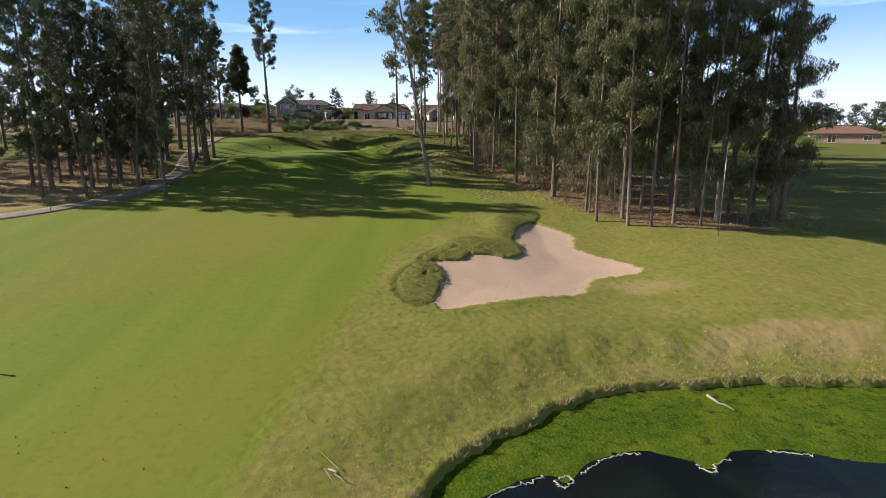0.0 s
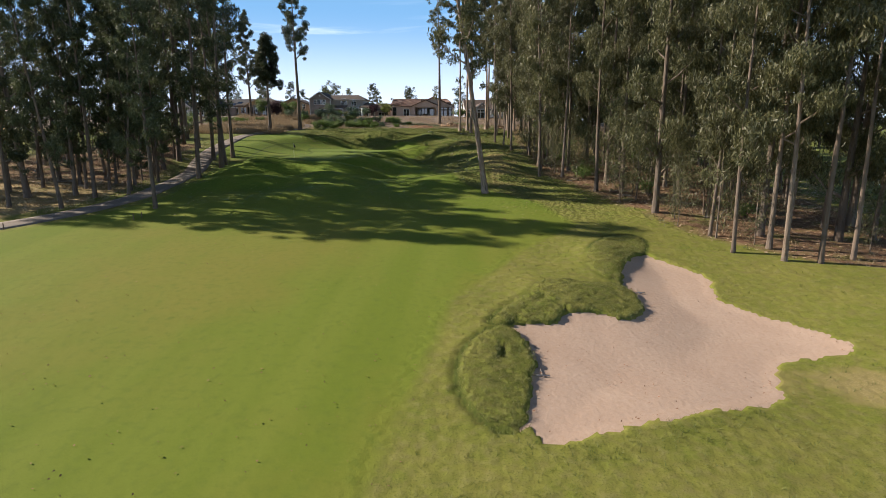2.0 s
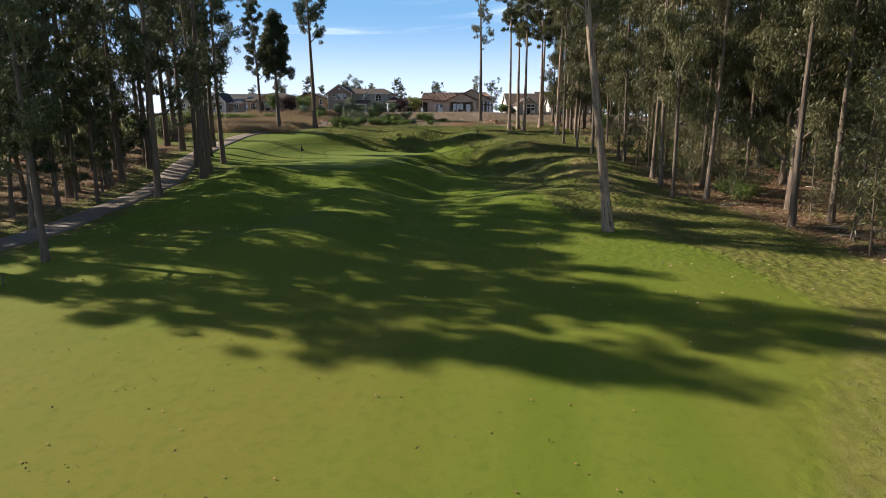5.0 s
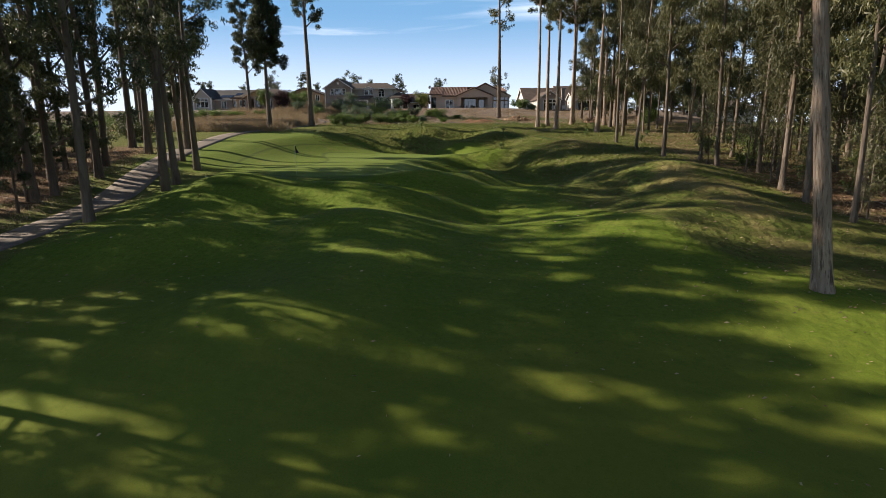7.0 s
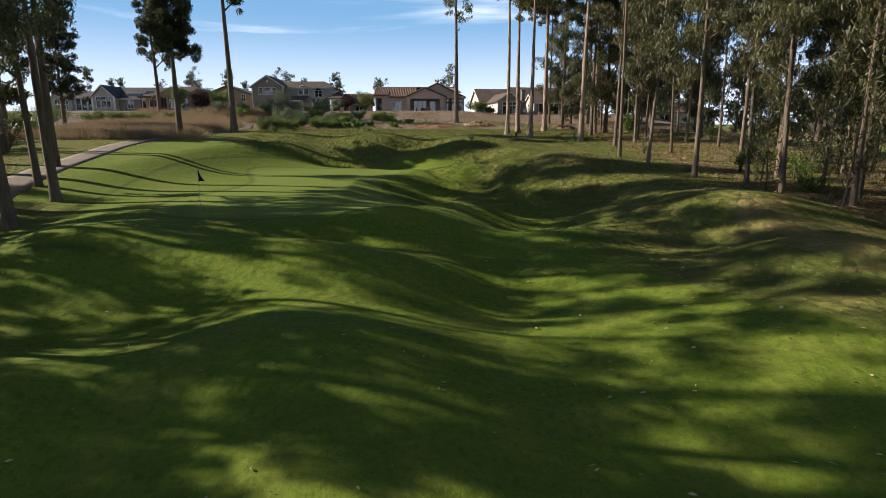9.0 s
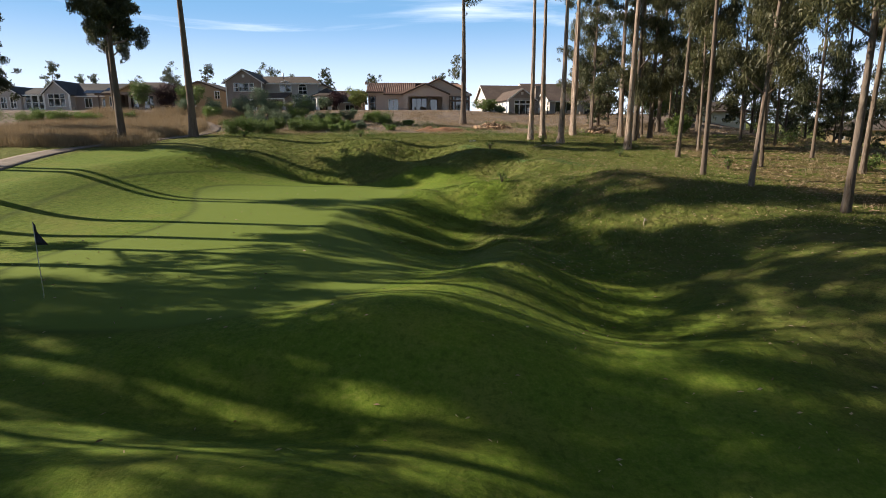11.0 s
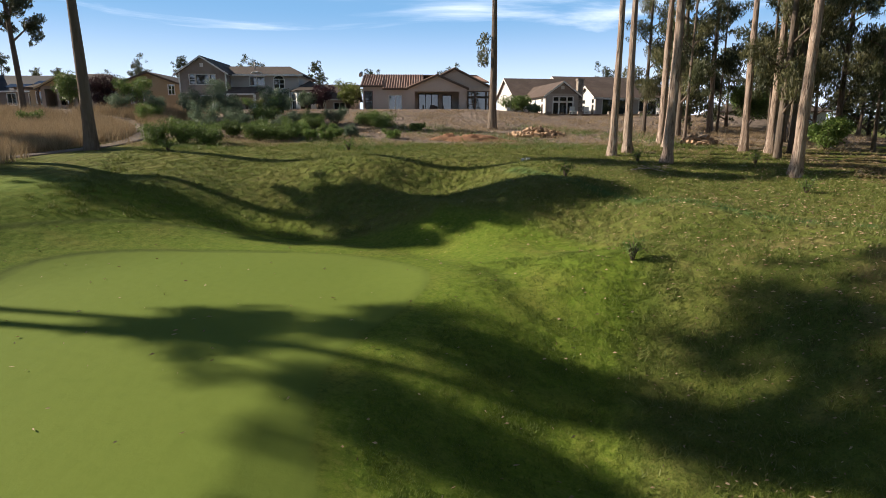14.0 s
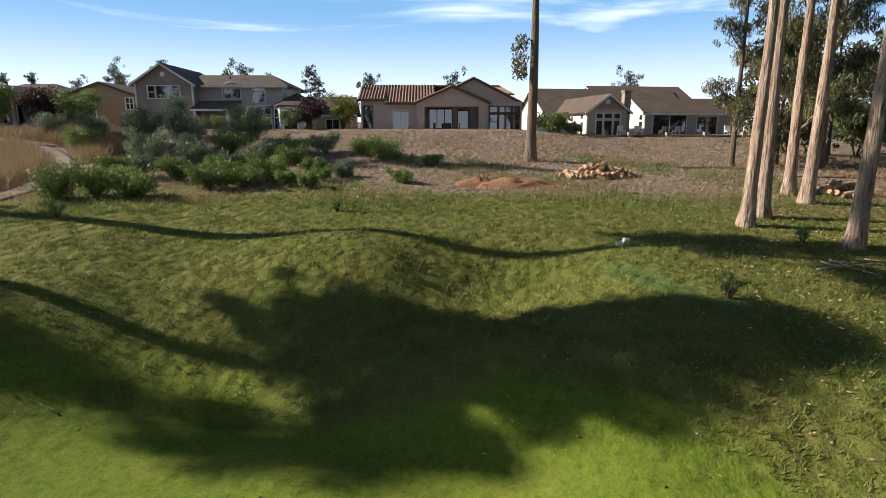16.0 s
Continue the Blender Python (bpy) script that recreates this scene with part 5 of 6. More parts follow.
    t.box(5.75, 1.07, 5.3, 14.85, 1.15, 5.52)
    t.part("fascia", M_TRIM, main_roof)
    # porch roof between the wings
    s = Shape()
    slope(s, (5.6, -0.9, 3.05), (9.3, -0.9, 3.05), (10.0, 1.6, 3.95), (5.6, 1.6, 3.95), 0.16)
    s.part("porch_roof", M_ROOF_DARK, h)
    Shape().box(5.6, -0.95, 2.8, 9.3, -0.85, 3.0).part("porch_beam", M_TRIM, h)
    for x in (5.85, 9.1):
        Shape().box(x, -0.85, -0.6, x + 0.25, -0.6, 2.85).part("porch_post", M_TRIM, h)
    # low east bay with slanted sides
    ring = [(13.3, 1.2), (14.3, -0.4), (16.4, -0.4), (17.4, 1.2), (17.4, 6), (13.3, 6)]
    s = Shape()
    for (ax, ay), (bx, by) in zip(ring, ring[1:]):
        a, b = Vector((ax, ay, 0)), Vector((bx, by, 0))
        n = Vector((by - ay, ax - bx, 0)).normalized()
        s.slab([a - Vector((0, 0, 0.6)), b - Vector((0, 0, 0.6)), b + Vector((0, 0, 3.4)), a + Vector((0, 0, 3.4))], 0.2)
    s.part("bay_wall", M_TRIM, h)
    for (ax, ay), (bx, by) in zip(ring[:3], ring[1:4]):
        a, b = Vector((ax, ay, 0)), Vector((bx, by, 0))
        n = Vector((by - ay, ax - bx, 0)).normalized() * 0.04
        p, q = a.lerp(b, 0.2) + n, a.lerp(b, 0.8) + n
        for z0, z1 in ((0.6, 2.1), (2.25, 3.0)):
            Shape().slab([p + Vector((0, 0, z0)), q + Vector((0, 0, z0)), q + Vector((0, 0, z1)), p + Vector((0, 0, z1))], 0.05).part("bay_window", M_GLASS, h)
    s = Shape()
    top = (15.35, 3.2, 4.9)
    wide = [((x - 15.35) * 1.13 + 15.35, (y - 3) * 1.1 + 3) for x, y in ring]
    for (ax, ay), (bx, by) in zip(wide, wide[1:] + wide[:1]):
        s.slab([(ax, ay, 3.4), (bx, by, 3.4), top], 0.14)
    s.part("bay_roof", M_ROOF_BROWN, h)
    shell(h, 17.4, 21.0, 2.5, 9, 2.7, M_STUCCO_PEACH, [(18.4, 0.6, 19.8, 2.0)], name="east_wing_wall")
    window(h, 18.4, 0.6, 19.8, 2.0, 2.5, 2, 1)
    gable_roof(h, 15.4, 21.0, 2.4, 9, 2.75, 4.6, M_ROOF_BROWN, 0.4, along="x", trim=M_TRIM)
    mesh_object("roof_vent", *tube([Vector((8.1, 4.2, 6.2)), Vector((8.1, 4.2, 7.4))], [0.09, 0.09], 8), M_METAL, h)


def craftsman():
    h = house_at("white_house", "white single-storey house, shaded fronts painted grey, with stone chimney and dark shingle roof", -3.9, 161.5, 14.35, 8.0)
    # main body, its ridge running east
    shell(h, -1.2, 16, 8.5, 17.5, 3.0, M_WHITE)
    side = Shape()
    side.add([(-1.2, 8.5, 3.0), (-1.2, 17.5, 3.0), (-1.2, 13.0, 5.5), (-1.0, 8.5, 3.0), (-1.0, 17.5, 3.0), (-1.0, 13.0, 5.5)], [(2, 1, 0), (3, 4, 5), (0, 1, 4, 3), (1, 2, 5, 4), (2, 0, 3, 5)])
    side.part("gable", M_WHITE, h)
    gable_roof(h, -1.2, 16, 8.5, 17.5, 3.0, 5.6, M_ROOF_DARK, 0.35, along="x", trim=M_TRIM)
    gable_roof(h, 6.4, 18, 10, 19, 3.8, 6.1, M_ROOF_DARK, 0.35, along="x", trim=M_TRIM)
    # west wing with its gable to the south
    holes = [(0.9, 0.25, 1.6, 1.75), (1.7, 0.25, 2.6, 1.75), (2.7, 0.25, 3.4, 1.75), (0.9, 1.95, 1.6, 2.4), (1.7, 1.95, 2.6, 2.4), (2.7, 1.95, 3.4, 2.4)]
    # grey paints the shade of the south front; the sunlit west side is overlaid white
    shell(h, 0, 4.1, 0, 9.0, 2.8, M_STUCCO_GREY, holes, name="west_wing_wall")
    for a, z0, b, z1 in holes:
        window(h, a, z0, b, z1, 0, 1, 1)
    lit = Shape()
    pierced(lit, 0.1, 8.9, -0.6, 2.75, -0.03, -0.004, [(0.9, 0.5, 1.5, 1.6), (1.0, 1.9, 1.5, 2.3), (3.4, 1.7, 3.9, 2.2), (5.4, 1.7, 5.9, 2.2)])
    Shape().add([(v[1], v[0], v[2]) for v in lit.verts], [tuple(reversed(f)) for f in lit.faces]).part("white_side_wall", M_WHITE, h)
    for a, z0, b, z1 in ((0.9, 0.5, 1.5, 1.6), (1.0, 1.9, 1.5, 2.3), (3.4, 1.7, 3.9, 2.2), (5.4, 1.7, 5.9, 2.2)):
        Shape().box(-0.02, a, z0, -0.01, b, z1).part("side_window", M_GLASS, h)
    s = Shape()
    gable_wall(s, 0, 4.1, 2.8, 4.15, 0, 0.2)
    s.part("gable_shingle", M_STUCCO_TAUPE, h)
    Shape().box(1.85, -0.05, 3.3, 2.25, 0.0, 3.7).part("gable_vent", M_TRIM, h)
    gable_roof(h, 0, 4.1, 0, 10.5, 2.8, 4.25, M_ROOF_DARK, 0.4, trim=M_TRIM)
    # stone chimney
    s = Shape()
    s.box(5.0, 2.6, -0.6, 6.0, 3.5, 0.6).box(5.15, 2.75, 0.6, 5.85, 3.4, 4.6).box(5.07, 2.67, 4.6, 5.93, 3.48, 4.8)
    s.part("chimney", M_STONE, h)
    # east wing, its gable to the west
    # again grey for the shaded front, with white laid over the sunlit west side
    shell(h, 7.7, 18, 3.0, 8.5, 2.75, M_STUCCO_GREY, [(8.6, 0.2, 12.4, 2.35), (13.6, 0.2, 16.0, 2.2)], name="east_wing_wall")
    window(h, 8.6, 0.2, 12.4, 2.35, 3.0, 2, 1, M_TRIM, True)
    window(h, 13.6, 0.2, 16.0, 2.2, 3.0, 2, 1, M_TRIM, True)
    holes = [(3.5, 0.2, 4.1, 1.7), (3.5, 1.9, 4.1, 2.4), (6.2, 0.2, 6.9, 1.7), (6.2, 1.9, 6.9, 2.4)]
    lit = Shape()
    pierced(lit, 3.1, 8.4, -0.6, 2.75, -0.03, -0.004, holes)
    s = Shape().add([(7.7 + v[1], v[0], v[2]) for v in lit.verts], [tuple(reversed(f)) for f in lit.faces])
    s.add([(7.67, 3.0, 2.75), (7.67, 8.5, 2.75), (7.67, 5.75, 4.1), (7.76, 3.0, 2.75), (7.76, 8.5, 2.75), (7.76, 5.75, 4.1)], [(2, 1, 0), (3, 4, 5), (0, 1, 4, 3), (1, 2, 5, 4), (2, 0, 3, 5)])
    s.part("white_side_wall", M_WHITE, h)
    for a, z0, b, z1 in holes:
        Shape().box(7.68, a, z0, 7.69, b, z1).part("side_window", M_GLASS, h)
    gable_roof(h, 7.7, 18.6, 3.0, 8.5, 2.75, 4.2, M_ROOF_DARK, 0.35, along="x", trim=M_TRIM)
    # low garden wall with piers before the house
    w = new("garden_wall")
    tagged(w, "low brown garden wall with square piers before the white house", "wall")
    w.location = (-3.7, 159.5, 14.4)
    Shape().box(-0.5, -0.12, -0.5, 16, 0.12, 0.32).part("wall", M_BROWN_TRIM, w)
    for i in range(5):
        Shape().box(-0.5 + i * 3.6, -0.22, -0.5, -0.06 + i * 3.6, 0.22, 0.62).part("pier", M_STONE, w)


def tan_house():
    h = house_at("tan_house", "tan stucco single-storey house with brown gabled roof and shaded porch", -68.0, 170.0, 15.9)
    # porch under the south gable, open between piers
    shell(h, 0, 6.6, 0.0, 9, 2.6, M_STUCCO_TAUPE, [(0.5, -0.1, 2.0, 2.2), (2.4, -0.1, 4.2, 2.2), (4.6, -0.1, 6.1, 2.2)], name="porch_wall", z0=-2.0)
    shell(h, 0.3, 6.3, 2.2, 8.8, 2.5, M_STUCCO_TAUPE, [(0.8, 0.2, 2.6, 2.1), (3.4, 0.0, 5.4, 2.1)])
    window(h, 0.8, 0.2, 2.6, 2.1, 2.2, 2, 1, M_BROWN_TRIM)
    window(h, 3.4, 0.0, 5.4, 2.1, 2.2, 2, 1, M_TRIM, False, "patio_door")
    s = Shape()
    gable_wall(s, 0, 6.6, 2.6, 4.0, 0, 0.2)
    s.part("gable", M_STUCCO_TAN, h)
    Shape().box(3.1, -0.05, 3.05, 3.5, 0.0, 3.55).part("gable_vent", M_BROWN_TRIM, h)
    gable_roof(h, 0, 6.6, 0, 8, 2.6, 4.15, M_ROOF_BROWN, 0.5, trim=M_STUCCO_TAN)
    # body behind the porch, its roof sloping to all sides
    shell(h, -3.4, 9.2, 3.0, 12, 2.7, M_STUCCO_TAN, [(-2.6, 0.5, -1.0, 2.0), (7.3, 0.4, 8.6, 2.0)], name="main_wall", z0=-2.0)
    window(h, -2.6, 0.5, -1.0, 2.0, 3.0, 2, 1)
    window(h, 7.3, 0.4, 8.6, 2.0, 3.0, 2, 1, M_TRIM, True)
    hip_roof(h, -3.4, 9.2, 3.0, 12, 2.7, 4.75, M_ROOF_BROWN, 0.5, M_BROWN_TRIM)
    # pergola west of the porch
    for x in (-3.2, -0.9):
        Shape().box(x, 0.6, -0.6, x + 0.18, 0.78, 2.15).part("pergola_post", M_BROWN_TRIM, h)
    Shape().box(-3.7, 0.58, 2.15, -0.2, 0.8, 2.35).part("pergola_beam", M_BROWN_TRIM, h)
    for k in range(7):
        Shape().box(-3.6 + 0.52 * k, 0.2, 2.35, -3.52 + 0.52 * k, 3.0, 2.48).part("pergola_rafter", M_BROWN_TRIM, h)
    # east wing with its gable to the south
    shell(h, 9.2, 17.6, 1.0, 10, 3.0, M_STUCCO_TAN, [(11.0, 0.4, 12.6, 2.1), (15.9, 1.6, 16.7, 2.8)], name="east_wing_wall", z0=-2.0)
    window(h, 11.0, 0.4, 12.6, 2.1, 1.0, 2, 1)
    window(h, 15.9, 1.6, 16.7, 2.8, 1.0, 2, 2)
    s = Shape()
    gable_wall(s, 9.2, 17.6, 3.0, 4.4, 1.0, 1.2)
    s.part("gable", M_STUCCO_TAN, h)
    gable_roof(h, 9.2, 17.6, 1.0, 10, 3.0, 4.5, M_ROOF_BROWN, 0.4, trim=M_BROWN_TRIM)


def grey_house():
    h = house_at("grey_house", "grey stucco single-storey house with white trimmed windows and slate roof", -86.5, 174.0, 15.9)
    # gabled wing
    holes = [(5.0, 0.5, 5.9, 1.7), (6.0, 0.5, 6.9, 1.7), (7.0, 0.5, 7.8, 1.7), (5.0, 1.85, 5.9, 2.5), (6.0, 1.85, 6.9, 2.5), (7.0, 1.85, 7.8, 2.5)]
    shell(h, 4.2, 8.6, 0, 9, 2.75, M_STUCCO_GREY, holes, name="gable_wing_wall", z0=-2.0)
    for a, z0, b, z1 in holes:
        window(h, a, z0, b, z1, 0, 1, 1)
    s = Shape()
    gable_wall(s, 4.2, 8.6, 2.75, 4.7, 0, 0.2)
    s.part("gable", M_STUCCO_GREY, h)
    for x in (4.12, 8.4):
        Shape().box(x, -0.08, -0.6, x + 0.28, 0.12, 2.75).part("corner_board", M_TRIM, h)
    gable_roof(h, 4.2, 8.6, 0, 9, 2.75, 4.85, M_ROOF_SLATE, 0.4, trim=M_TRIM)
    # glazed link west of it
    holes = [(0.6, 0.1, 1.5, 2.3), (1.7, 0.1, 2.7, 2.3), (2.9, 0.1, 3.8, 2.3)]
    shell(h, 0.2, 4.2, 0.8, 9, 2.6, M_WHITE, holes, name="link_wall", z0=-2.0)
    for a, z0, b, z1 in holes:
        window(h, a, z0, b, z1, 0.8, 1, 2)
    gable_roof(h, 0.2, 4.2, 0.8, 9, 2.6, 3.9, M_ROOF_SLATE, 0.4, along="x", trim=M_TRIM)
    # small west gable
    holes = [(-3.2, 0.2, -2.2, 2.0), (-1.6, 0.2, -0.6, 2.0)]
    shell(h, -4.0, 0.2, 0.2, 9, 2.5, M_STUCCO_GREY, holes, name="west_wing_wall", z0=-2.0)
    for a, z0, b, z1 in holes:
        window(h, a, z0, b, z1, 0.2, 2, 2)
    s = Shape()
    gable_wall(s, -4.0, 0.2, 2.5, 3.9, 0.2, 0.4)
    s.part("gable", M_STUCCO_GREY, h)
    gable_roof(h, -4.0, 0.2, 0.2, 9, 2.5, 4.0, M_ROOF_SLATE, 0.4, trim=M_TRIM)
    # long main body with dark panels on its roof
    shell(h, 8.6, 16.6, 1.6, 12, 2.5, M_STUCCO_TAUPE, [(10.2, 0.4, 11.4, 1.9), (13.2, 0.4, 14.6, 1.9)], name="main_wall", z0=-2.0)
    window(h, 10.2, 0.4, 11.4, 1.9, 1.6, 2, 1)
    window(h, 13.2, 0.4, 14.6, 1.9, 1.6, 2, 1)
    gable_roof(h, 6.4, 16.6, 1.6, 12, 2.5, 4.8, M_ROOF_SLATE, 0.4, along="x", trim=M_TRIM)
    up = Vector((0, 5.2, 2.3)).normalized()
    for k, (x, y) in enumerate(((9.6, 2.2), (11.2, 2.2), (12.8, 3.4))):
        p = Vector((x, y, 2.5 + (y - 1.6) * 2.3 / 5.2 + 0.06))
        Shape().slab([p, p + Vector((1.5, 0, 0)), p + Vector((1.5, 0, 0)) + up * 1.4, p + up * 1.4], 0.05).part("solar_panel", M_GLASS, h, "dark glass solar panel")


def ranch_house(x, y, turn, wide, roof, wall, label):
    h = house_at("ranch_house", label, x, y, floor(x, y), turn)
    shell(h, 0, wide, 0, 9, 2.7, wall, [(1.5, 0.7, 3.0, 2.0), (4.5, 0.1, 6.5, 2.1), (wide - 4, 0.7, wide - 2, 2.0)], z0=-1.5)
    window(h, 1.5, 0.7, 3.0, 2.0, 0, 2, 1)
    window(h, 4.5, 0.1, 6.5, 2.1, 0, 2, 1, M_TRIM, True, "patio_door")
    window(h, wide - 4, 0.7, wide - 2, 2.0, 0, 2, 1)
    hip_roof(h, 0, wide, 0, 9, 2.7, 4.7, roof, 0.7, M_BROWN_TRIM)


bungalow()
two_storey()
craftsman()
tan_house()
grey_house()
ranch_house(109, 168, -30, 17, M_ROOF_RED, M_STUCCO_ROSE, "distant low rose stucco house with red-brown hip roof")
ranch_house(131, 160, -35, 19, M_ROOF_RED, M_STUCCO_ROSE, "distant low rose stucco house beyond the fairway")
ranch_house(66, 188, -35, 17, M_ROOF_BROWN, M_STUCCO_TAN, "low house with brown roof seen between the trees")
ranch_house(31, 188, -15, 16, M_ROOF_BROWN, M_STUCCO_GREY, "low grey house with brown roof behind the trees")


# ---- flag, markers and debris ----
flagstick = new("flagstick")
tagged(flagstick, "pale flagstick with a hanging dark flag in the green", "flagstick")
flagstick.location = (-27.4, 88.7, floor(-27.4, 88.7))
mesh_object("pole", *tube([Vector((0, 0, -0.1)), Vector((0, 0, 1.1)), Vector((0, 0, 2.15))], [0.012, 0.011, 0.009], 8), M_POLE, flagstick)
fv, ff = [], []
for i in range(9):
    for j in range(7):
        s, d = i / 8, j / 6
        fv.append((0.012 + (0.30 - 0.17 * (1 - d)) * s * (0.55 + 0.45 * d), 0.05 * math.sin(5 * s + 2 * d) * s, 2.13 - 0.62 * d - 0.16 * s * (1 - d)))
ff = [(i * 7 + j, i * 7 + j + 1, i * 7 + j + 8, i * 7 + j + 7) for i in range(8) for j in range(6)]
cloth = mesh_object("flag", fv, ff, M_FLAG, flagstick)
cloth.modifiers.new("thickness", "SOLIDIFY").thickness = 0.006


def stake(name, label, x, y, height, radius, mat, cap=None):
    s = new(name)
    tagged(s, label, "marker")
    s.location = (x, y, floor(x, y))
    mesh_object("post", *tube([Vector((0, 0, -0.1)), Vector((0, 0, height * 0.5)), Vector((0, 0, height))], [radius, radius, radius * 0.9], 8), mat, s)
    if cap:
        mesh_object("cap", *tube([Vector((0, 0, height)), Vector((0, 0, height + 0.05)), Vector((0, 0, height + 0.12))], [radius * 1.5, radius * 1.6, radius * 0.6], 8), cap, s)
    return s


stake("marker_post", "short white marker post on the fairway", -19.25, 22.2, 0.42, 0.05, M_TRIM, M_BROWN_TRIM)
stake("yardage_pole", "tall thin dark pole standing before the wood", 22.1, 43.7, 7.2, 0.028, M_METAL)
stake("path_stake", "small dark stake beside the cart path", -28.8, 54.6, 0.55, 0.035, M_BROWN_TRIM)
stake("path_stake", "small dark stake beside the cart path", -28.5, 55.2, 0.5, 0.035, M_BROWN_TRIM)
stake("path_stake", "small dark stake beside the cart path", -36.8, 51.6, 0.5, 0.035, M_BROWN_TRIM)
for x, y in ((-12.6, 126.6), (-12.2, 127.0)):
    block = new("paper_scrap")
    tagged(block, "crumpled white scrap lying on the rough", "litter")
    block.location = (x, y, floor(x, y))
    r2 = np.random.default_rng(int(x * -10))
    Shape().add([(a + r2.normal(0, 0.03), b + r2.normal(0, 0.03), c + r2.normal(0, 0.03)) for a in (-0.12, 0.12) for b in (-0.1, 0.1) for c in (-0.03, 0.16)],
                [(0, 1, 3, 2), (4, 6, 7, 5), (0, 4, 5, 1), (2, 3, 7, 6), (0, 2, 6, 4), (1, 5, 7, 3)]).part("paper", M_TRIM, block)


def stick(name, label, ends, radius, seed, z=None, twigs=2, category="branch"):
    r2 = np.random.default_rng(seed)
    (ax, ay), (bx, by) = ends
    thing = new(name)
    tagged(thing, label, category)
    thing.location = (ax, ay, 0)
    pts = []
    for i in range(6):
        f = i / 5
        x, y = ax + (bx - ax) * f + r2.normal(0, 0.05), ay + (by - ay) * f + r2.normal(0, 0.05)
        pts.append(Vector((x - ax, y - ay, (floor(x, y) if z is None else z) + radius * 0.6 + (0.05 * math.sin(3 * f) if z is None else 0))))
    mesh_object("stem", *tube(pts, [radius * (1 - 0.6 * i / 5) for i in range(6)], 6), M_DEAD_WOOD, thing)
    for i in range(twigs):
        p = pts[2 + i % 3]
        mesh_object("twig", *tube([p, p + Vector((r2.normal(0, 0.3), r2.normal(0, 0.3), 0.10)), p + Vector((r2.normal(0, 0.5), r2.normal(0, 0.5), 0.16))], [radius * 0.5, radius * 0.35, radius * 0.12], 5), M_DEAD_WOOD, thing)


stick("driftwood", "bleached dead branch floating among the algae", ((11.3, 22.2), (11.9, 20.8)), 0.07, 3, WATER + 0.03, 0)
stick("fallen_branch", "thin dead branch lying on the bank of the pond", ((-3.7, 16.1), (-2.9, 15.4)), 0.03, 4)
stick("fallen_branch", "pale dead branch lying in the shade under the trees", ((-7.0, 124.2), (-4.3, 124.6)), 0.045, 5, None, 4)
stick("fallen_branch", "pale dead branch lying in the shade under the trees", ((-6.4, 124.9), (-5.2, 123.2)), 0.03, 6, None, 3)
stick("fallen_branch", "thin dead branch standing out of the rough", ((-6.3, 99.6), (-6.6, 98.9)), 0.025, 7, None, 1)
for i in range(26):
    r3 = np.random.default_rng(200 + i)
    x0, y0 = 6 + 10 * r3.random(), 55 + 42 * r3.random()
    if i < 9:
        x0, y0 = -42 - 8 * r3.random(), 64 + 30 * r3.random()
    t0 = r3.random() * 6.28
    stick("fallen_branch", "dead branch lying on the leaf litter", ((x0, y0), (x0 + 1.6 * math.cos(t0), y0 + 1.6 * math.sin(t0))), 0.045, 300 + i, None, 2)


def log_pile(x, y, wide, count, seed):
    """A loose heap of split logs, each a thing of its own."""
    r2 = np.random.default_rng(seed)
    made = []
    for k in range(5):
        ln, r = 0.45 + 0.25 * r2.random(), 0.10 + 0.07 * r2.random()
        n = int(r2.integers(5, 8))
        cut = Vector((0, 0, 0))
        v, f = tube([Vector((-ln / 2, 0, 0)), Vector((-ln / 6, 0.01, 0.01)), Vector((ln / 6, 0, 0.01)), Vector((ln / 2, 0, 0))], [r, r * 1.04, r, r * 0.97], n)
        v = [(a, b * (0.75 + 0.2 * r2.random()), c) for a, b, c in v]
        made.append((v, f))
    meshes = []
    for v, f in made:
        me = bpy.data.meshes.new("split_log")
        me.from_pydata(v, [], f)
        me.materials.append(M_WOOD_CUT)
        meshes.append(me)
    for i in range(count):
        a, d = r2.random() * 6.28, r2.random() ** 0.6
        px, py = x + math.cos(a) * d * wide, y + math.sin(a) * d * wide * 0.55
        lift = max(0.08, 0.75 * (1 - d) * r2.random() ** 0.5 + 0.08)
        ob = new("split_log", meshes[i % 5])
        ob.location = (px, py, floor(px, py) + lift)
        ob.rotation_euler = (r2.random() * 6.28, r2.normal(0, 0.35), r2.random() * 6.28)
        tagged(ob, "split firewood log lying on the heap", "log", "firewood heap below the bungalow" if wide > 1.5 else "firewood heap by the trees")


log_pile(-8.9, 141.3, 2.3, 130, 61)
log_pile(2.1, 135.3, 1.3, 50, 62)


def mound_of(name, label, x, y, rx, ry, h, mat, seed, category):
    r2 = np.random.default_rng(seed)
    v, f, n, m = [], [], 22, 8
    for i in range(m + 1):
        d = i / m
        for j in range(n):
            w = 2 * math.pi * j / n
            k = 1 + 0.18 * math.sin(3 * w + seed) + 0.08 * r2.normal()
            px, py = x + math.cos(w) * rx * d * k, y + math.sin(w) * ry * d * k
            v.append((px, py, floor(px, py) - 0.05 + h * (1 - d ** 1.6) * (1 + 0.25 * r2.normal())))
    f = [(i * n + j, i * n + (j + 1) % n, (i + 1) * n + (j + 1) % n, (i + 1) * n + j) for i in range(m) for j in range(n)]
    return tagged(mesh_object(name, v, f, mat), label, category)


mound_of("soil_mound", "low heap of reddish dug soil on the slope", -14.6, 138.4, 2.6, 1.2, 0.45, M_SOIL, 71, "soil")
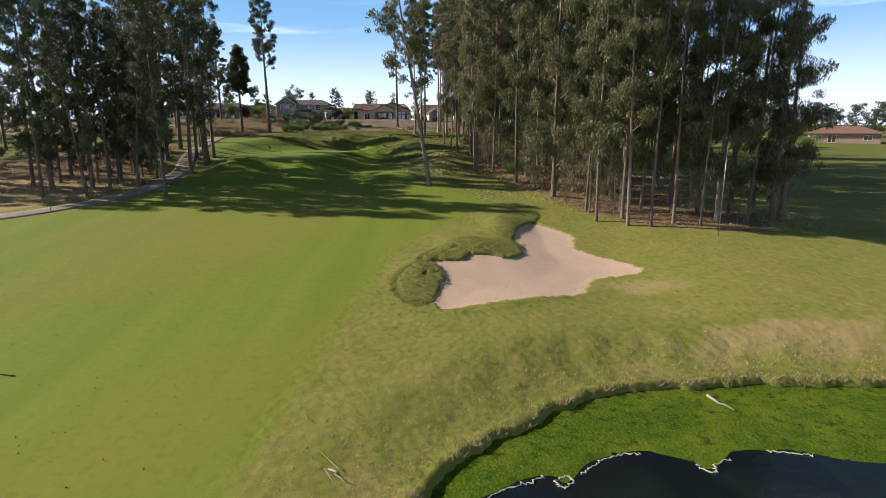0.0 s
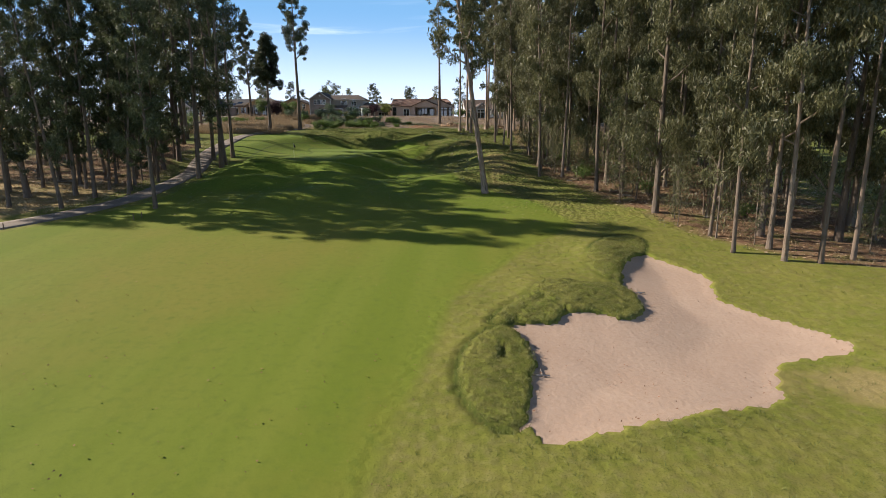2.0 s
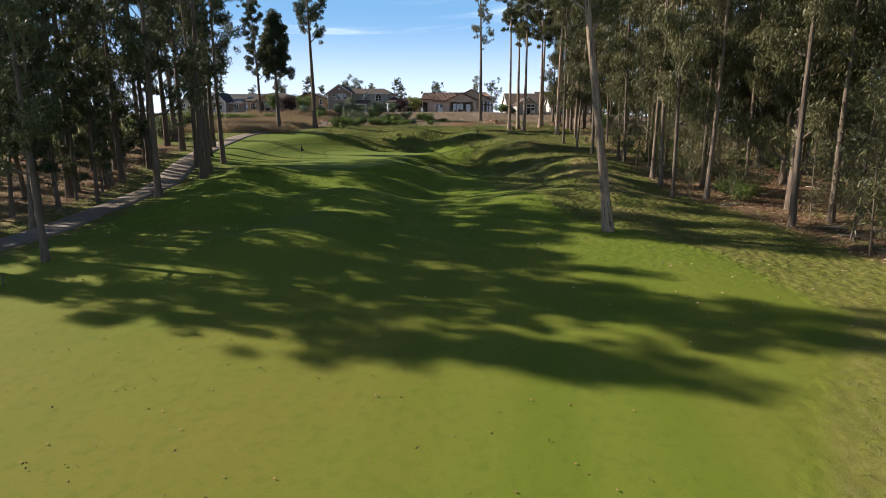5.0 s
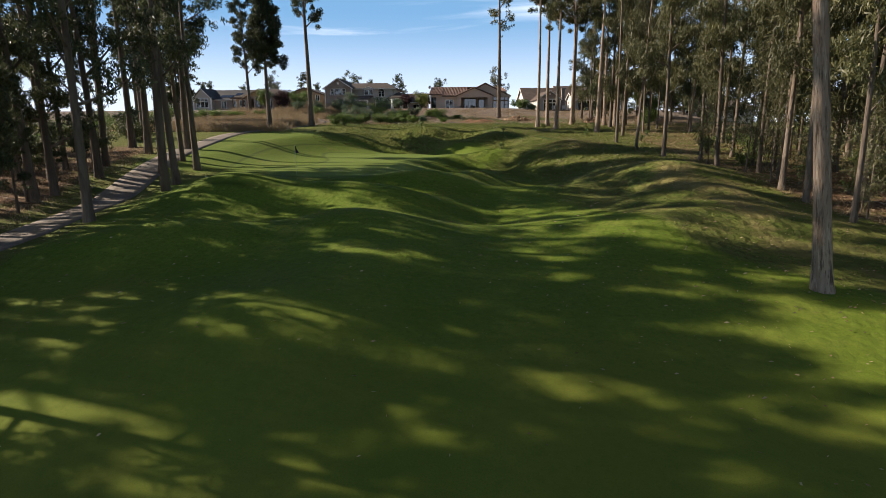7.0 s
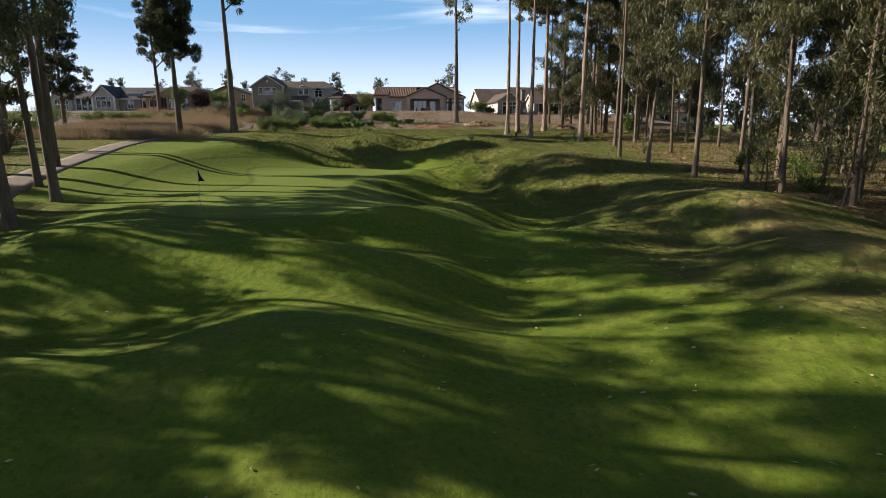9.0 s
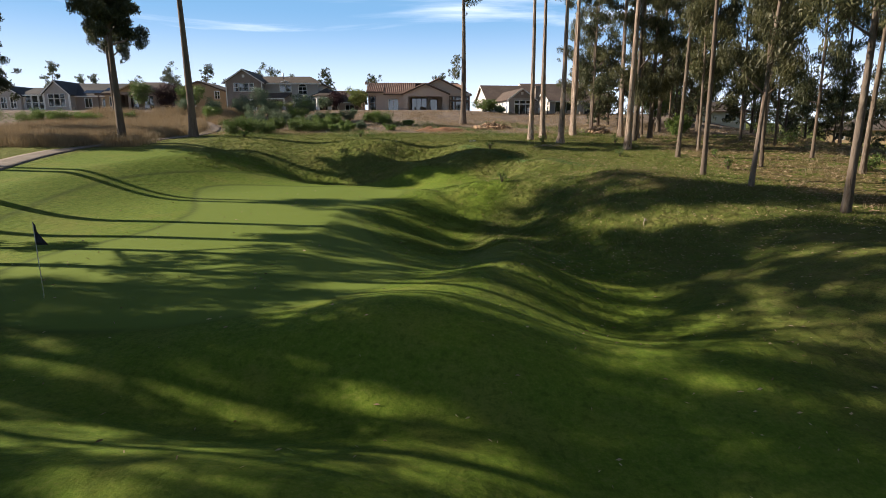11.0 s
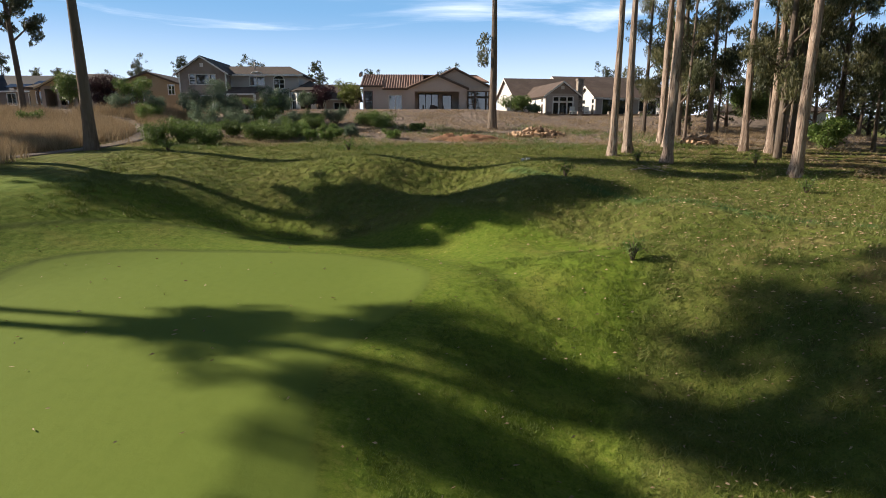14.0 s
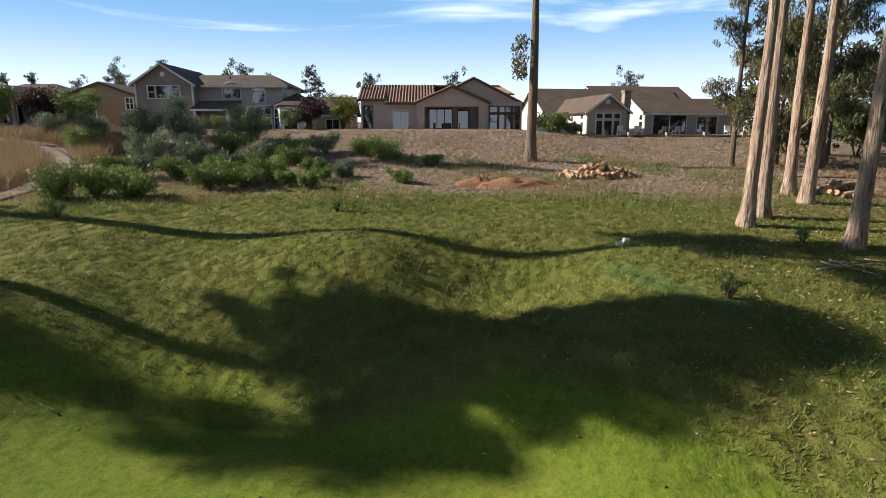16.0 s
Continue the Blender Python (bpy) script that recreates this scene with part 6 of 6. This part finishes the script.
mound_of("soil_mound", "flat spread of reddish soil on the slope", -12.4, 137.6, 2.2, 0.9, 0.14, M_SOIL, 72, "soil")
mound_of("soil_mound", "dark brown heap of dug earth on the slope", -16.4, 138.7, 1.5, 0.8, 0.42, M_SOIL, 73, "soil")

def rake(x0, y0, x1, y1):
    """A bunker rake lying on the sand, its head at the first point."""
    r = new("bunker_rake")
    tagged(r, "wooden-handled rake lying on the sand beside the bunker's lip", "rake")
    r.location = (x0, y0, float(sand_level(np.array(x0), np.array(y0))) + 0.05)
    way = Vector((x1 - x0, y1 - y0, 0.10))
    side = Vector((-way.y, way.x, 0)).normalized()
    mesh_object("handle", *tube([Vector((0, 0, 0)), way * 0.5, way], [0.018, 0.017, 0.016], 7), M_DEAD_WOOD, r)
    mesh_object("head", *tube([side * -0.28, Vector((0, 0, 0.01)), side * 0.28], [0.025, 0.028, 0.025], 6), M_METAL, r)
    for i in range(9):
        q = side * (-0.26 + 0.065 * i)
        mesh_object("tooth", *tube([q, q + Vector((0, 0, -0.05)), q + Vector((0, 0, -0.09))], [0.008, 0.007, 0.003], 5), M_METAL, r)


rake(6.25, 42.4, 6.05, 43.7)
rake(0.26, 33.2, 0.18, 34.6)

# ---- shrubs on the bank below the houses ----
SHRUBS = {"green": (M_SHRUB, "rounded green shrub on the dry bank below the houses"), "grey": (M_SHRUB_GREY, "loose grey-green shrub on the dry bank below the houses"),
          "red": (M_SHRUB_RED, "dark red-leaved garden tree beside a house"), "light": (M_SHRUB_LIGHT, "yellow-green garden bush beside a house")}
shrub_seed = 400
for kind, spots in (("green", ((-37.7, 135.3, 1.5, 1.5), (-36.1, 135.8, 1.3, 1.6), (-34.2, 135.4, 1.3, 1.2), (-38.2, 141.5, 1.3, 1.2), (-30.0, 139.8, 1.5, 1.3), (-28.6, 140.5, 1.4, 1.2), (-31.6, 140.2, 1.2, 1.1), (-27.3, 138.8, 0.8, 0.8),
                               (-45.3, 151.0, 1.7, 1.7), (-34.0, 149.2, 1.9, 2.0), (-29.2, 148.8, 1.5, 1.4), (-22.5, 148.7, 1.7, 1.1), (-26.0, 138.0, 0.7, 0.7), (-62.9, 146.2, 2.0, 1.8), (-59.5, 147.0, 1.8, 1.5),
                               (-21.0, 139.4, 0.7, 0.7), (-33.8, 140.1, 1.2, 1.2), (-31.0, 137.6, 1.2, 1.1), (-29.4, 138.4, 1.1, 1.0), (-28.5, 145.7, 1.3, 1.2), (-25.5, 140.0, 0.7, 0.8), (-24.1, 149.9, 1.2, 1.0), (-70.0, 142.0, 2.6, 2.4), (-66.5, 147.0, 2.2, 1.8), (-56.0, 149.5, 1.3, 1.2), (-32.4, 142.4, 1.0, 1.2), (-36.8, 139.0, 1.0, 1.1), (-26.6, 143.5, 0.9, 0.8), (-19.0, 146.0, 0.8, 0.7))),
                    ("grey", ((-38.0, 145.2, 1.5, 2.3), (-34.9, 144.8, 1.3, 1.7), (-37.6, 150.0, 1.6, 3.4), (-41.2, 152.0, 1.6, 3.3), (-33.0, 150.6, 1.4, 3.2), (-50.9, 155.7, 1.3, 1.9), (-36.2, 141.0, 1.1, 1.4), (-31.4, 144.0, 1.1, 1.4), (-27.0, 150.5, 1.2, 1.4),
                              (-24.5, 141.2, 0.8, 0.8), (-38.4, 154.6, 1.3, 1.8), (-33.5, 155.0, 1.2, 2.2), (-42.1, 153.1, 1.5, 2.9), (-40.6, 156.4, 1.6, 3.6), (-33.6, 152.0, 1.3, 3.3), (-36.0, 147.4, 1.2, 2.2), (-30.6, 147.2, 1.1, 1.8), (-46.4, 154.4, 1.4, 2.2)))):
    for x, y, r, hh in spots:
        shrub_seed += 1
        set_down(shrub("shrub", shrub_seed, r, hh, SHRUBS[kind][0], int(1800 + 1100 * r * r), SHRUBS[kind][1]), x, y)
for x, y, r, hh, mat, label in ((-57.5, 165.5, 2.6, 4.4, M_SHRUB_RED, "dark red-leaved garden tree beside the tan house"), (-53.6, 165.0, 2.2, 4.0, M_SHRUB, "leafy green garden tree beside the tan house"),
                                (-61.5, 165.0, 2.2, 4.6, M_SHRUB, "leafy green garden tree beside the tan house"), (-27.9, 166.0, 1.8, 3.4, M_SHRUB_LIGHT, "yellow-green garden bush beside the bungalow"),
                                (-30.6, 163.0, 1.5, 2.6, M_SHRUB_RED, "dark red-leaved garden shrub beside the two-storey house"), (-32.3, 162.0, 1.5, 1.9, M_SHRUB_GREY, "rounded grey-green garden bush beside the two-storey house"),
                                (-7.6, 160.5, 1.7, 1.6, M_SHRUB, "dark green bush beside the white house"), (-5.3, 161.2, 0.9, 1.0, M_SHRUB_GREY, "grey-green bush beside the white house"), (14.0, 150.0, 2.4, 4.5, M_SHRUB, "dense green bush under the trees"),
                                (21.0, 160.0, 2.6, 4.2, M_SHRUB, "dense green bush before the grey house"), (26.0, 163.0, 2.8, 4.6, M_SHRUB_GREY, "tall grey-green bush before the grey house"), (94.0, 147.0, 3.2, 2.6, M_SHRUB, "green garden bushes before the distant house"), (9.5, 132.0, 1.6, 2.4, M_SHRUB, "dense green bush under the trees")):
    shrub_seed += 1
    set_down(shrub("garden_bush", shrub_seed, r, hh, mat, int(1400 + 500 * r * r), label, "bush", (0.24, 0.10)), x, y, 0, 1, 0.05)
# clipped hedge balls before the two-storey house
for i in range(8):
    shrub_seed += 1
    set_down(shrub("clipped_hedge", shrub_seed, 0.85, 1.25, M_SHRUB_LIGHT if i % 2 else M_SHRUB, 1100, "clipped rounded hedge bush before the two-storey house", "hedge", (0.10, 0.05)), -44.6 + i * 1.45, 160.6)
# small shoots in the rough
for i, (x, y) in enumerate(((-11.6, 111.2), (-5.6, 127.0), (-1.2, 118.2), (-23.5, 132.4), (-35.0, 131.0), (3.5, 110.5), (6.5, 98.0), (8.5, 82.0), (1.0, 126.0), (-11.3, 121.6), (10.5, 84.5), (5.6, 116.5))):
    shrub_seed += 1
    set_down(shrub("weed", shrub_seed, 0.42, 0.75, M_SHRUB, 260, "upright green weed growing in the rough", "weed", (0.16, 0.035), 5), x, y)
# undergrowth in the east wood
for i in range(18):
    r3 = np.random.default_rng(700 + i)
    y0 = 56 + 80 * r3.random()
    x0 = float(wood_edge(y0)) + 3 + 12 * r3.random()
    shrub_seed += 1
    set_down(shrub("wood_shrub", shrub_seed, 0.7 + 0.7 * r3.random(), 0.8 + 0.9 * r3.random(), M_SHRUB, 700, "low green shrub in the leaf litter under the eucalyptus", "shrub", (0.18, 0.07)), x0, y0)
for i in range(12):
    r3 = np.random.default_rng(760 + i)
    shrub_seed += 1
    set_down(shrub("wood_shrub", shrub_seed, 1.3 + 1.0 * r3.random(), 1.4 + 1.6 * r3.random(), M_SHRUB, 1300, "dark green shrub behind the cart path", "shrub", (0.22, 0.08)), -60 - 16 * r3.random(), 104 + 36 * r3.random())

for i in range(18):
    r3 = np.random.default_rng(790 + i)
    shrub_seed += 1
    set_down(shrub("grove_shrub", shrub_seed, 1.2 + 1.1 * r3.random(), 1.5 + 1.8 * r3.random(), M_LEAF, 1700, "dark green shrub under the grove beside the cart path", "shrub", (0.24, 0.08)), -51 - 13 * r3.random(), 84 + 40 * r3.random())

# ---- grass, leaves and debris, past counting ----
def tufts(name, label, rng, xs, ys, mat, blades, length, width, spread_r):
    """Small sheaves of upright blades at the places given."""
    n = len(xs)
    zs = terrain(xs, ys)
    cx, cy, cz = (np.repeat(a, blades) for a in (xs, ys, zs))
    k = n * blades
    px, py = cx + rng.normal(0, spread_r, k), cy + rng.normal(0, spread_r, k)
    hgt = length * rng.uniform(0.55, 1.25, k)
    w = rng.random(k) * 6.283
    lean = 0.35 if length > 0.5 else 0.75
    lx, ly = rng.normal(0, lean, k) * hgt, rng.normal(0, lean, k) * hgt
    v = np.stack([np.stack([px - np.cos(w) * width, py - np.sin(w) * width, cz - 0.03], 1), np.stack([px + np.cos(w) * width, py + np.sin(w) * width, cz - 0.03], 1), np.stack([px + lx, py + ly, cz + hgt], 1)], 1).reshape(-1, 3)
    ob = mesh_object(name, v.tolist(), np.arange(k * 3).reshape(-1, 3).tolist(), mat, None, False)
    return tagged(ob, label, "grass", kind="stuff")


def scatter(rng, count, x0, x1, y0, y1, chance):
    xs, ys = rng.uniform(x0, x1, count), rng.uniform(y0, y1, count)
    keep = rng.random(count) < chance(xs, ys)
    return xs[keep], ys[keep]


def rough_only(x, y):
    b, a = edge_distance(x, y, BUNKER), edge_distance(x, y, APRON)
    fe = np.interp(y, [0, 18, 26, 32, 40, 48, 55], [-7.5, -6.2, -5.2, -4.4, -3.4, 0.5, 5.0])
    return (b < -0.05) & (edge_distance(x, y, POND) < -0.1) & (x > fe + 0.6) & (a < -0.5)


rng = np.random.default_rng(91)
# round the bunker and on the bank of the pond
xs, ys = scatter(rng, 52000, -6, 20, 15, 54, lambda x, y: rough_only(x, y) * np.clip(0.05 + 0.20 * np.exp(-((edge_distance(x, y, BUNKER) + 0.6) / 0.8) ** 2) * (x < 8) + 0.6 * np.exp(-((edge_distance(x, y, POND) + 0.4) / 0.6) ** 2), 0, 1))
tufts("bunker_rough_grass", "tussocky olive rough grass round the bunker", rng, xs, ys, M_GRASS, 5, 0.105, 0.012, 0.07)
xs, ys = scatter(rng, 42000, -4, 10, 29, 53, lambda x, y: (edge_distance(x, y, BUNKER) < -0.02) * (turf_distance(x, y) > 0))
tufts("lip_turf", "thick dull green uncut turf on the bunker's lip", rng, xs, ys, M_TURF, 5, 0.055, 0.010, 0.05)
# mounds at the green
xs, ys = scatter(rng, 60000, -38, 4, 96, 136, lambda x, y: (edge_distance(x, y, APRON) < -0.4) * np.where(y > 117, 0.62, 0.42) * smooth(-0.9, 0.5, np.sin(2.1 * x + 1.7 * np.sin(1.3 * y)) * np.sin(1.9 * y + np.sin(1.7 * x)) + np.sin(5.3 * x) * np.sin(4.7 * y)) * (x > np.interp(y, [96, 118, 136], [-9, -36, -38])))
tufts("bank_rough_grass", "shaggy rough grass on the banks round the green", rng, xs, ys, M_GRASS, 8, 0.14, 0.016, 0.10)
turf_rng = np.random.default_rng(92)
xs, ys = scatter(turf_rng, 60000, -20, -7, 98, 114, lambda x, y: (edge_distance(x, y, GREEN) < -0.8) * np.clip(0.10 + 0.75 * smooth(-0.6, 0.9, np.sin(2.3 * x + 1.9 * np.sin(1.1 * y)) * np.sin(2.0 * y + np.sin(1.6 * x)) + 0.5 * np.sin(5.9 * x) * np.sin(5.1 * y)), 0, 1) * smooth(-20, -16.5, x + 0.35 * (108 - y)))
tufts("apron_turf", "clumpy short green turf beside the putting green", turf_rng, xs, ys, M_GRASS_LUSH, 6, 0.05, 0.009, 0.06)
xs, ys = scatter(rng, 11000, -64, -41.5, 124, 157, lambda x, y: (line_distance(x, y, PATH) > 0.95) * smooth(-41.5, -43.5, x))
tufts("tall_dry_grass", "tall straw-coloured dry grass beside the cart path", rng, xs, ys, M_GRASS_DRY, 10, 1.05, 0.017, 0.22)
xs, ys = scatter(rng, 18000, -42, 14, 134, 159, lambda x, y: 0.35 + 0.3 * np.sin(x * 0.7 + 2 * np.sin(y * 0.5)))
tufts("bank_dry_grass", "thin dry grass and weeds on the bare bank", rng, xs, ys, M_GRASS_DRY, 6, 0.30, 0.012, 0.16)
xs, ys = scatter(rng, 4500, -38, 2, 132, 150, lambda x, y: 0.4 + 0.5 * np.sin(x * 0.5 + y * 0.33))
tufts("bank_green_grass", "patches of green weeds on the bare bank", rng, xs, ys, M_SHRUB, 6, 0.28, 0.02, 0.2)
xs, ys = scatter(rng, 9000, 4, 34, 46, 150, lambda x, y: (x > wood_edge(y) + 0.5) * (0.45 + 0.4 * np.sin(0.6 * x + 2 * np.sin(0.3 * y))))
tufts("wood_dry_grass", "straw-coloured grass under the eucalyptus", rng, xs, ys, M_GRASS_DRY, 7, 0.34, 0.014, 0.2)
xs, ys = scatter(rng, 5000, -64, -36, 56, 104, lambda x, y: (line_distance(x, y, PATH) > 2.0) * (x < np.interp(y, [p[1] for p in PATH], [p[0] for p in PATH])) * 0.6)
tufts("grove_dry_grass", "straw-coloured grass under the grove", rng, xs, ys, M_GRASS_DRY, 6, 0.30, 0.014, 0.2)


def flat_leaves(name, label, rng, xs, ys, mat, length, width, level=terrain):
    n = len(xs)
    zs = level(xs, ys) + 0.03
    w = rng.random(n) * 6.283
    size = rng.uniform(0.6, 1.3, n)
    dx, dy = np.cos(w) * length * size / 2, np.sin(w) * length * size / 2
    ex, ey = -np.sin(w) * width * size / 2, np.cos(w) * width * size / 2
    tip = rng.uniform(0.0, 0.05, n)
    v = np.stack([np.stack([xs - dx, ys - dy, zs], 1), np.stack([xs + ex, ys + ey, zs + tip], 1), np.stack([xs + dx, ys + dy, zs + tip * 0.6], 1), np.stack([xs - ex, ys - ey, zs], 1)], 1).reshape(-1, 3)
    return tagged(mesh_object(name, v.tolist(), np.arange(n * 4).reshape(-1, 4).tolist(), mat, None, False), label, "leaves", kind="stuff")


xs, ys = scatter(rng, 30000, -34, 8, 52, 136, lambda x, y: np.where(edge_distance(x, y, GREEN) > 0, 0.05, 0.08 + 0.35 * smooth(-16, 2, x)) * smooth(50, 62, y))
flat_leaves("fallen_leaves", "pale fallen eucalyptus leaves scattered over the grass", rng, xs, ys, M_FALLEN, 0.125, 0.022)
xs, ys = scatter(rng, 22000, -20, 6, 94, 134, lambda x, y: (edge_distance(x, y, GREEN) < -1) * (0.04 + 0.5 * smooth(-15, -8, x)))
flat_leaves("bank_leaves", "dry tan and brown leaves strewn over the bank", rng, xs, ys, M_FALLEN, 0.11, 0.022)
xs, ys = scatter(rng, 26000, 3, 34, 44, 150, lambda x, y: (x > wood_edge(y)) * 0.8)
flat_leaves("leaf_litter", "brown leaf and bark litter under the eucalyptus", rng, xs, ys, M_FALLEN, 0.30, 0.06)
xs, ys = scatter(rng, 9000, -62, -33, 56, 104, lambda x, y: np.where(line_distance(x, y, PATH) > 0.2, 0.8 * (x < 1.0 + np.interp(y, [p[1] for p in PATH], [p[0] for p in PATH])), 0.0))
flat_leaves("grove_litter", "brown leaf and bark litter beside the cart path", rng, xs, ys, M_FALLEN, 0.30, 0.06)
xs, ys = scatter(rng, 1500, -26, -4, 14, 52, lambda x, y: 0.45 + 0 * x)
flat_leaves("fairway_debris", "dark scraps of thatch scattered over the fairway", rng, xs, ys, M_SOIL, 0.085, 0.04)

sand_rng = np.random.default_rng(93)
xs, ys = scatter(sand_rng, 5000, -1, 14, 29, 49, lambda x, y: (edge_distance(x, y, BUNKER) > 0.1) * (0.03 + 0.30 * bump(x, y, 3.0, 34.5, 1.5, 1.6) + 0.45 * bump(x, y, 8.6, 34.0, 0.8, 0.5) + 0.20 * np.exp(-((edge_distance(x, y, BUNKER) - 0.25) / 0.3) ** 2)))
flat_leaves("sand_debris", "brown leaf scraps and dirt lying on the bunker sand", sand_rng, xs, ys, M_SOIL, 0.07, 0.035, sand_level)
xs, ys = scatter(rng, 30000, -42, 14, 133, 159, lambda x, y: 0.6 * smooth(132, 142, y) * (0.5 + 0.5 * np.sin(0.9 * x + 3 * np.sin(0.4 * y))))
flat_leaves("bank_mulch", "brown bark scraps and dead leaves on the bare bank", rng, xs, ys, M_FALLEN, 0.22, 0.09)
xs, ys = scatter(rng, 9000, -4, 24, 12, 26, lambda x, y: np.exp(-((edge_distance(x, y, POND) + 0.12) / 0.16) ** 2))
tufts("pond_edge_grass", "brownish grass fringe along the pond's edge", rng, xs, ys, M_GRASS_DRY, 7, 0.22, 0.014, 0.08)
xs, ys = scatter(rng, 14000, -4, 24, 12, 34, lambda x, y: (edge_distance(x, y, POND) < -0.2) * np.exp(-((edge_distance(x, y, POND) + 1.2) / 1.8) ** 2) * 0.8)
tufts("pond_bank_grass", "dry ochre grass on the bank of the pond", rng, xs, ys, M_GRASS_DRY, 4, 0.10, 0.012, 0.08)

# scum along the edge of the algae
def scum(line, seed):
    r2 = np.random.default_rng(seed)
    v, f = [], []
    line = [Vector((*q, 0)) for q in line]
    for _ in range(3):
        line = [line[0]] + [q for a, b in zip(line, line[1:]) for q in (a.lerp(b, 0.25), a.lerp(b, 0.75))] + [line[-1]]
    for i, q in enumerate(line):
        way = (line[min(i + 1, len(line) - 1)] - line[max(i - 1, 0)]).normalized()
        side = Vector((-way.y, way.x, 0))
        q = q + side * r2.normal(0, 0.05)
        w = 0.015 + 0.05 * r2.random() ** 2
        for u, z in ((-1, 0.02), (0, 0.05), (1, 0.02)):
            v.append((q.x + side.x * w * u, q.y + side.y * w * u, WATER + z))
    f = [(i * 3 + j, i * 3 + j + 1, i * 3 + j + 4, i * 3 + j + 3) for i in range(len(line) - 1) for j in range(2)]
    tagged(mesh_object("pond_scum", v, f, M_FOAM), "whitish dried scum at the edge of the algae", "scum", "scum along the algae")


scum([(0.2, 14.55), (1.3, 15.2), (2.1, 15.8), (2.7, 16.0), (3.3, 16.4)], 801)
scum([(3.7, 16.2), (3.75, 15.8), (4.1, 15.85), (4.3, 16.2), (4.1, 16.5), (3.8, 16.3)], 802)
scum([(4.6, 16.5), (5.1, 17.0), (5.7, 17.45), (6.4, 17.7), (7.0, 17.75)], 803)
scum([(8.7, 17.1), (8.85, 16.7), (9.2, 16.6), (9.3, 17.0), (10.0, 17.4)], 804)
scum([(11.6, 17.95), (12.4, 17.75), (13.1, 17.6)], 805)


# ---- patio furniture ----
def patio_chair(x, y, z, turn, mat, label):
    c = new("patio_chair")
    tagged(c, label, "chair", "patio chairs")
    c.location, c.rotation_euler = (x, y, z), (0, 0, radians(turn))
    Shape().box(-0.3, -0.3, 0.36, 0.3, 0.3, 0.46).part("seat", mat, c)
    Shape().box(-0.3, 0.24, 0.46, 0.3, 0.32, 0.95).part("backrest", mat, c)
    for a in (-0.28, 0.24):
        for b in (-0.28, 0.26):
            Shape().box(a, b, 0.0, a + 0.05, b + 0.05, 0.37).part("leg", mat, c)


def patio_table(x, y, z, label):
    c = new("patio_table")
    tagged(c, label, "table")
    c.location = (x, y, z)
    mesh_object("tabletop", *tube([Vector((0, 0, 0.70)), Vector((0, 0, 0.74))], [0.6, 0.6], 18), M_BROWN_TRIM, c)
    for i in range(4):
        Shape().box(-0.4 + 0.75 * (i % 2), -0.4 + 0.75 * (i // 2), 0, -0.35 + 0.75 * (i % 2), -0.35 + 0.75 * (i // 2), 0.71).part("leg", M_BROWN_TRIM, c)


patio_table(-17.2, 165.8, 14.98, "round dark patio table on the covered patio")
for x, y, t in ((-18.2, 165.6, 100), (-16.2, 165.8, -90), (-17.0, 166.7, 0), (-17.3, 164.9, 180)):
    patio_chair(x, y, 14.98, t, M_BROWN_TRIM, "dark patio chair round the patio table")
for x, t in ((-0.8, 10), (0.8, -10), (9.6, 0), (11.5, 5)):
    patio_chair(x, 160.7, floor(x, 160.7), t, M_TRIM, "white garden chair beside the white house")
Shape_wall = new("garden_fence")
tagged(Shape_wall, "low pale garden wall with posts before the tan house", "fence")
Shape_wall.location = (-70, 161.5, 15.0)
Shape().box(0, -0.06, -0.5, 17, 0.06, 0.35).part("rail", M_STONE, Shape_wall)
for i in range(6):
    Shape().box(i * 3.3, -0.2, -0.5, i * 3.3 + 0.45, 0.2, 0.75).part("post", M_STONE, Shape_wall)
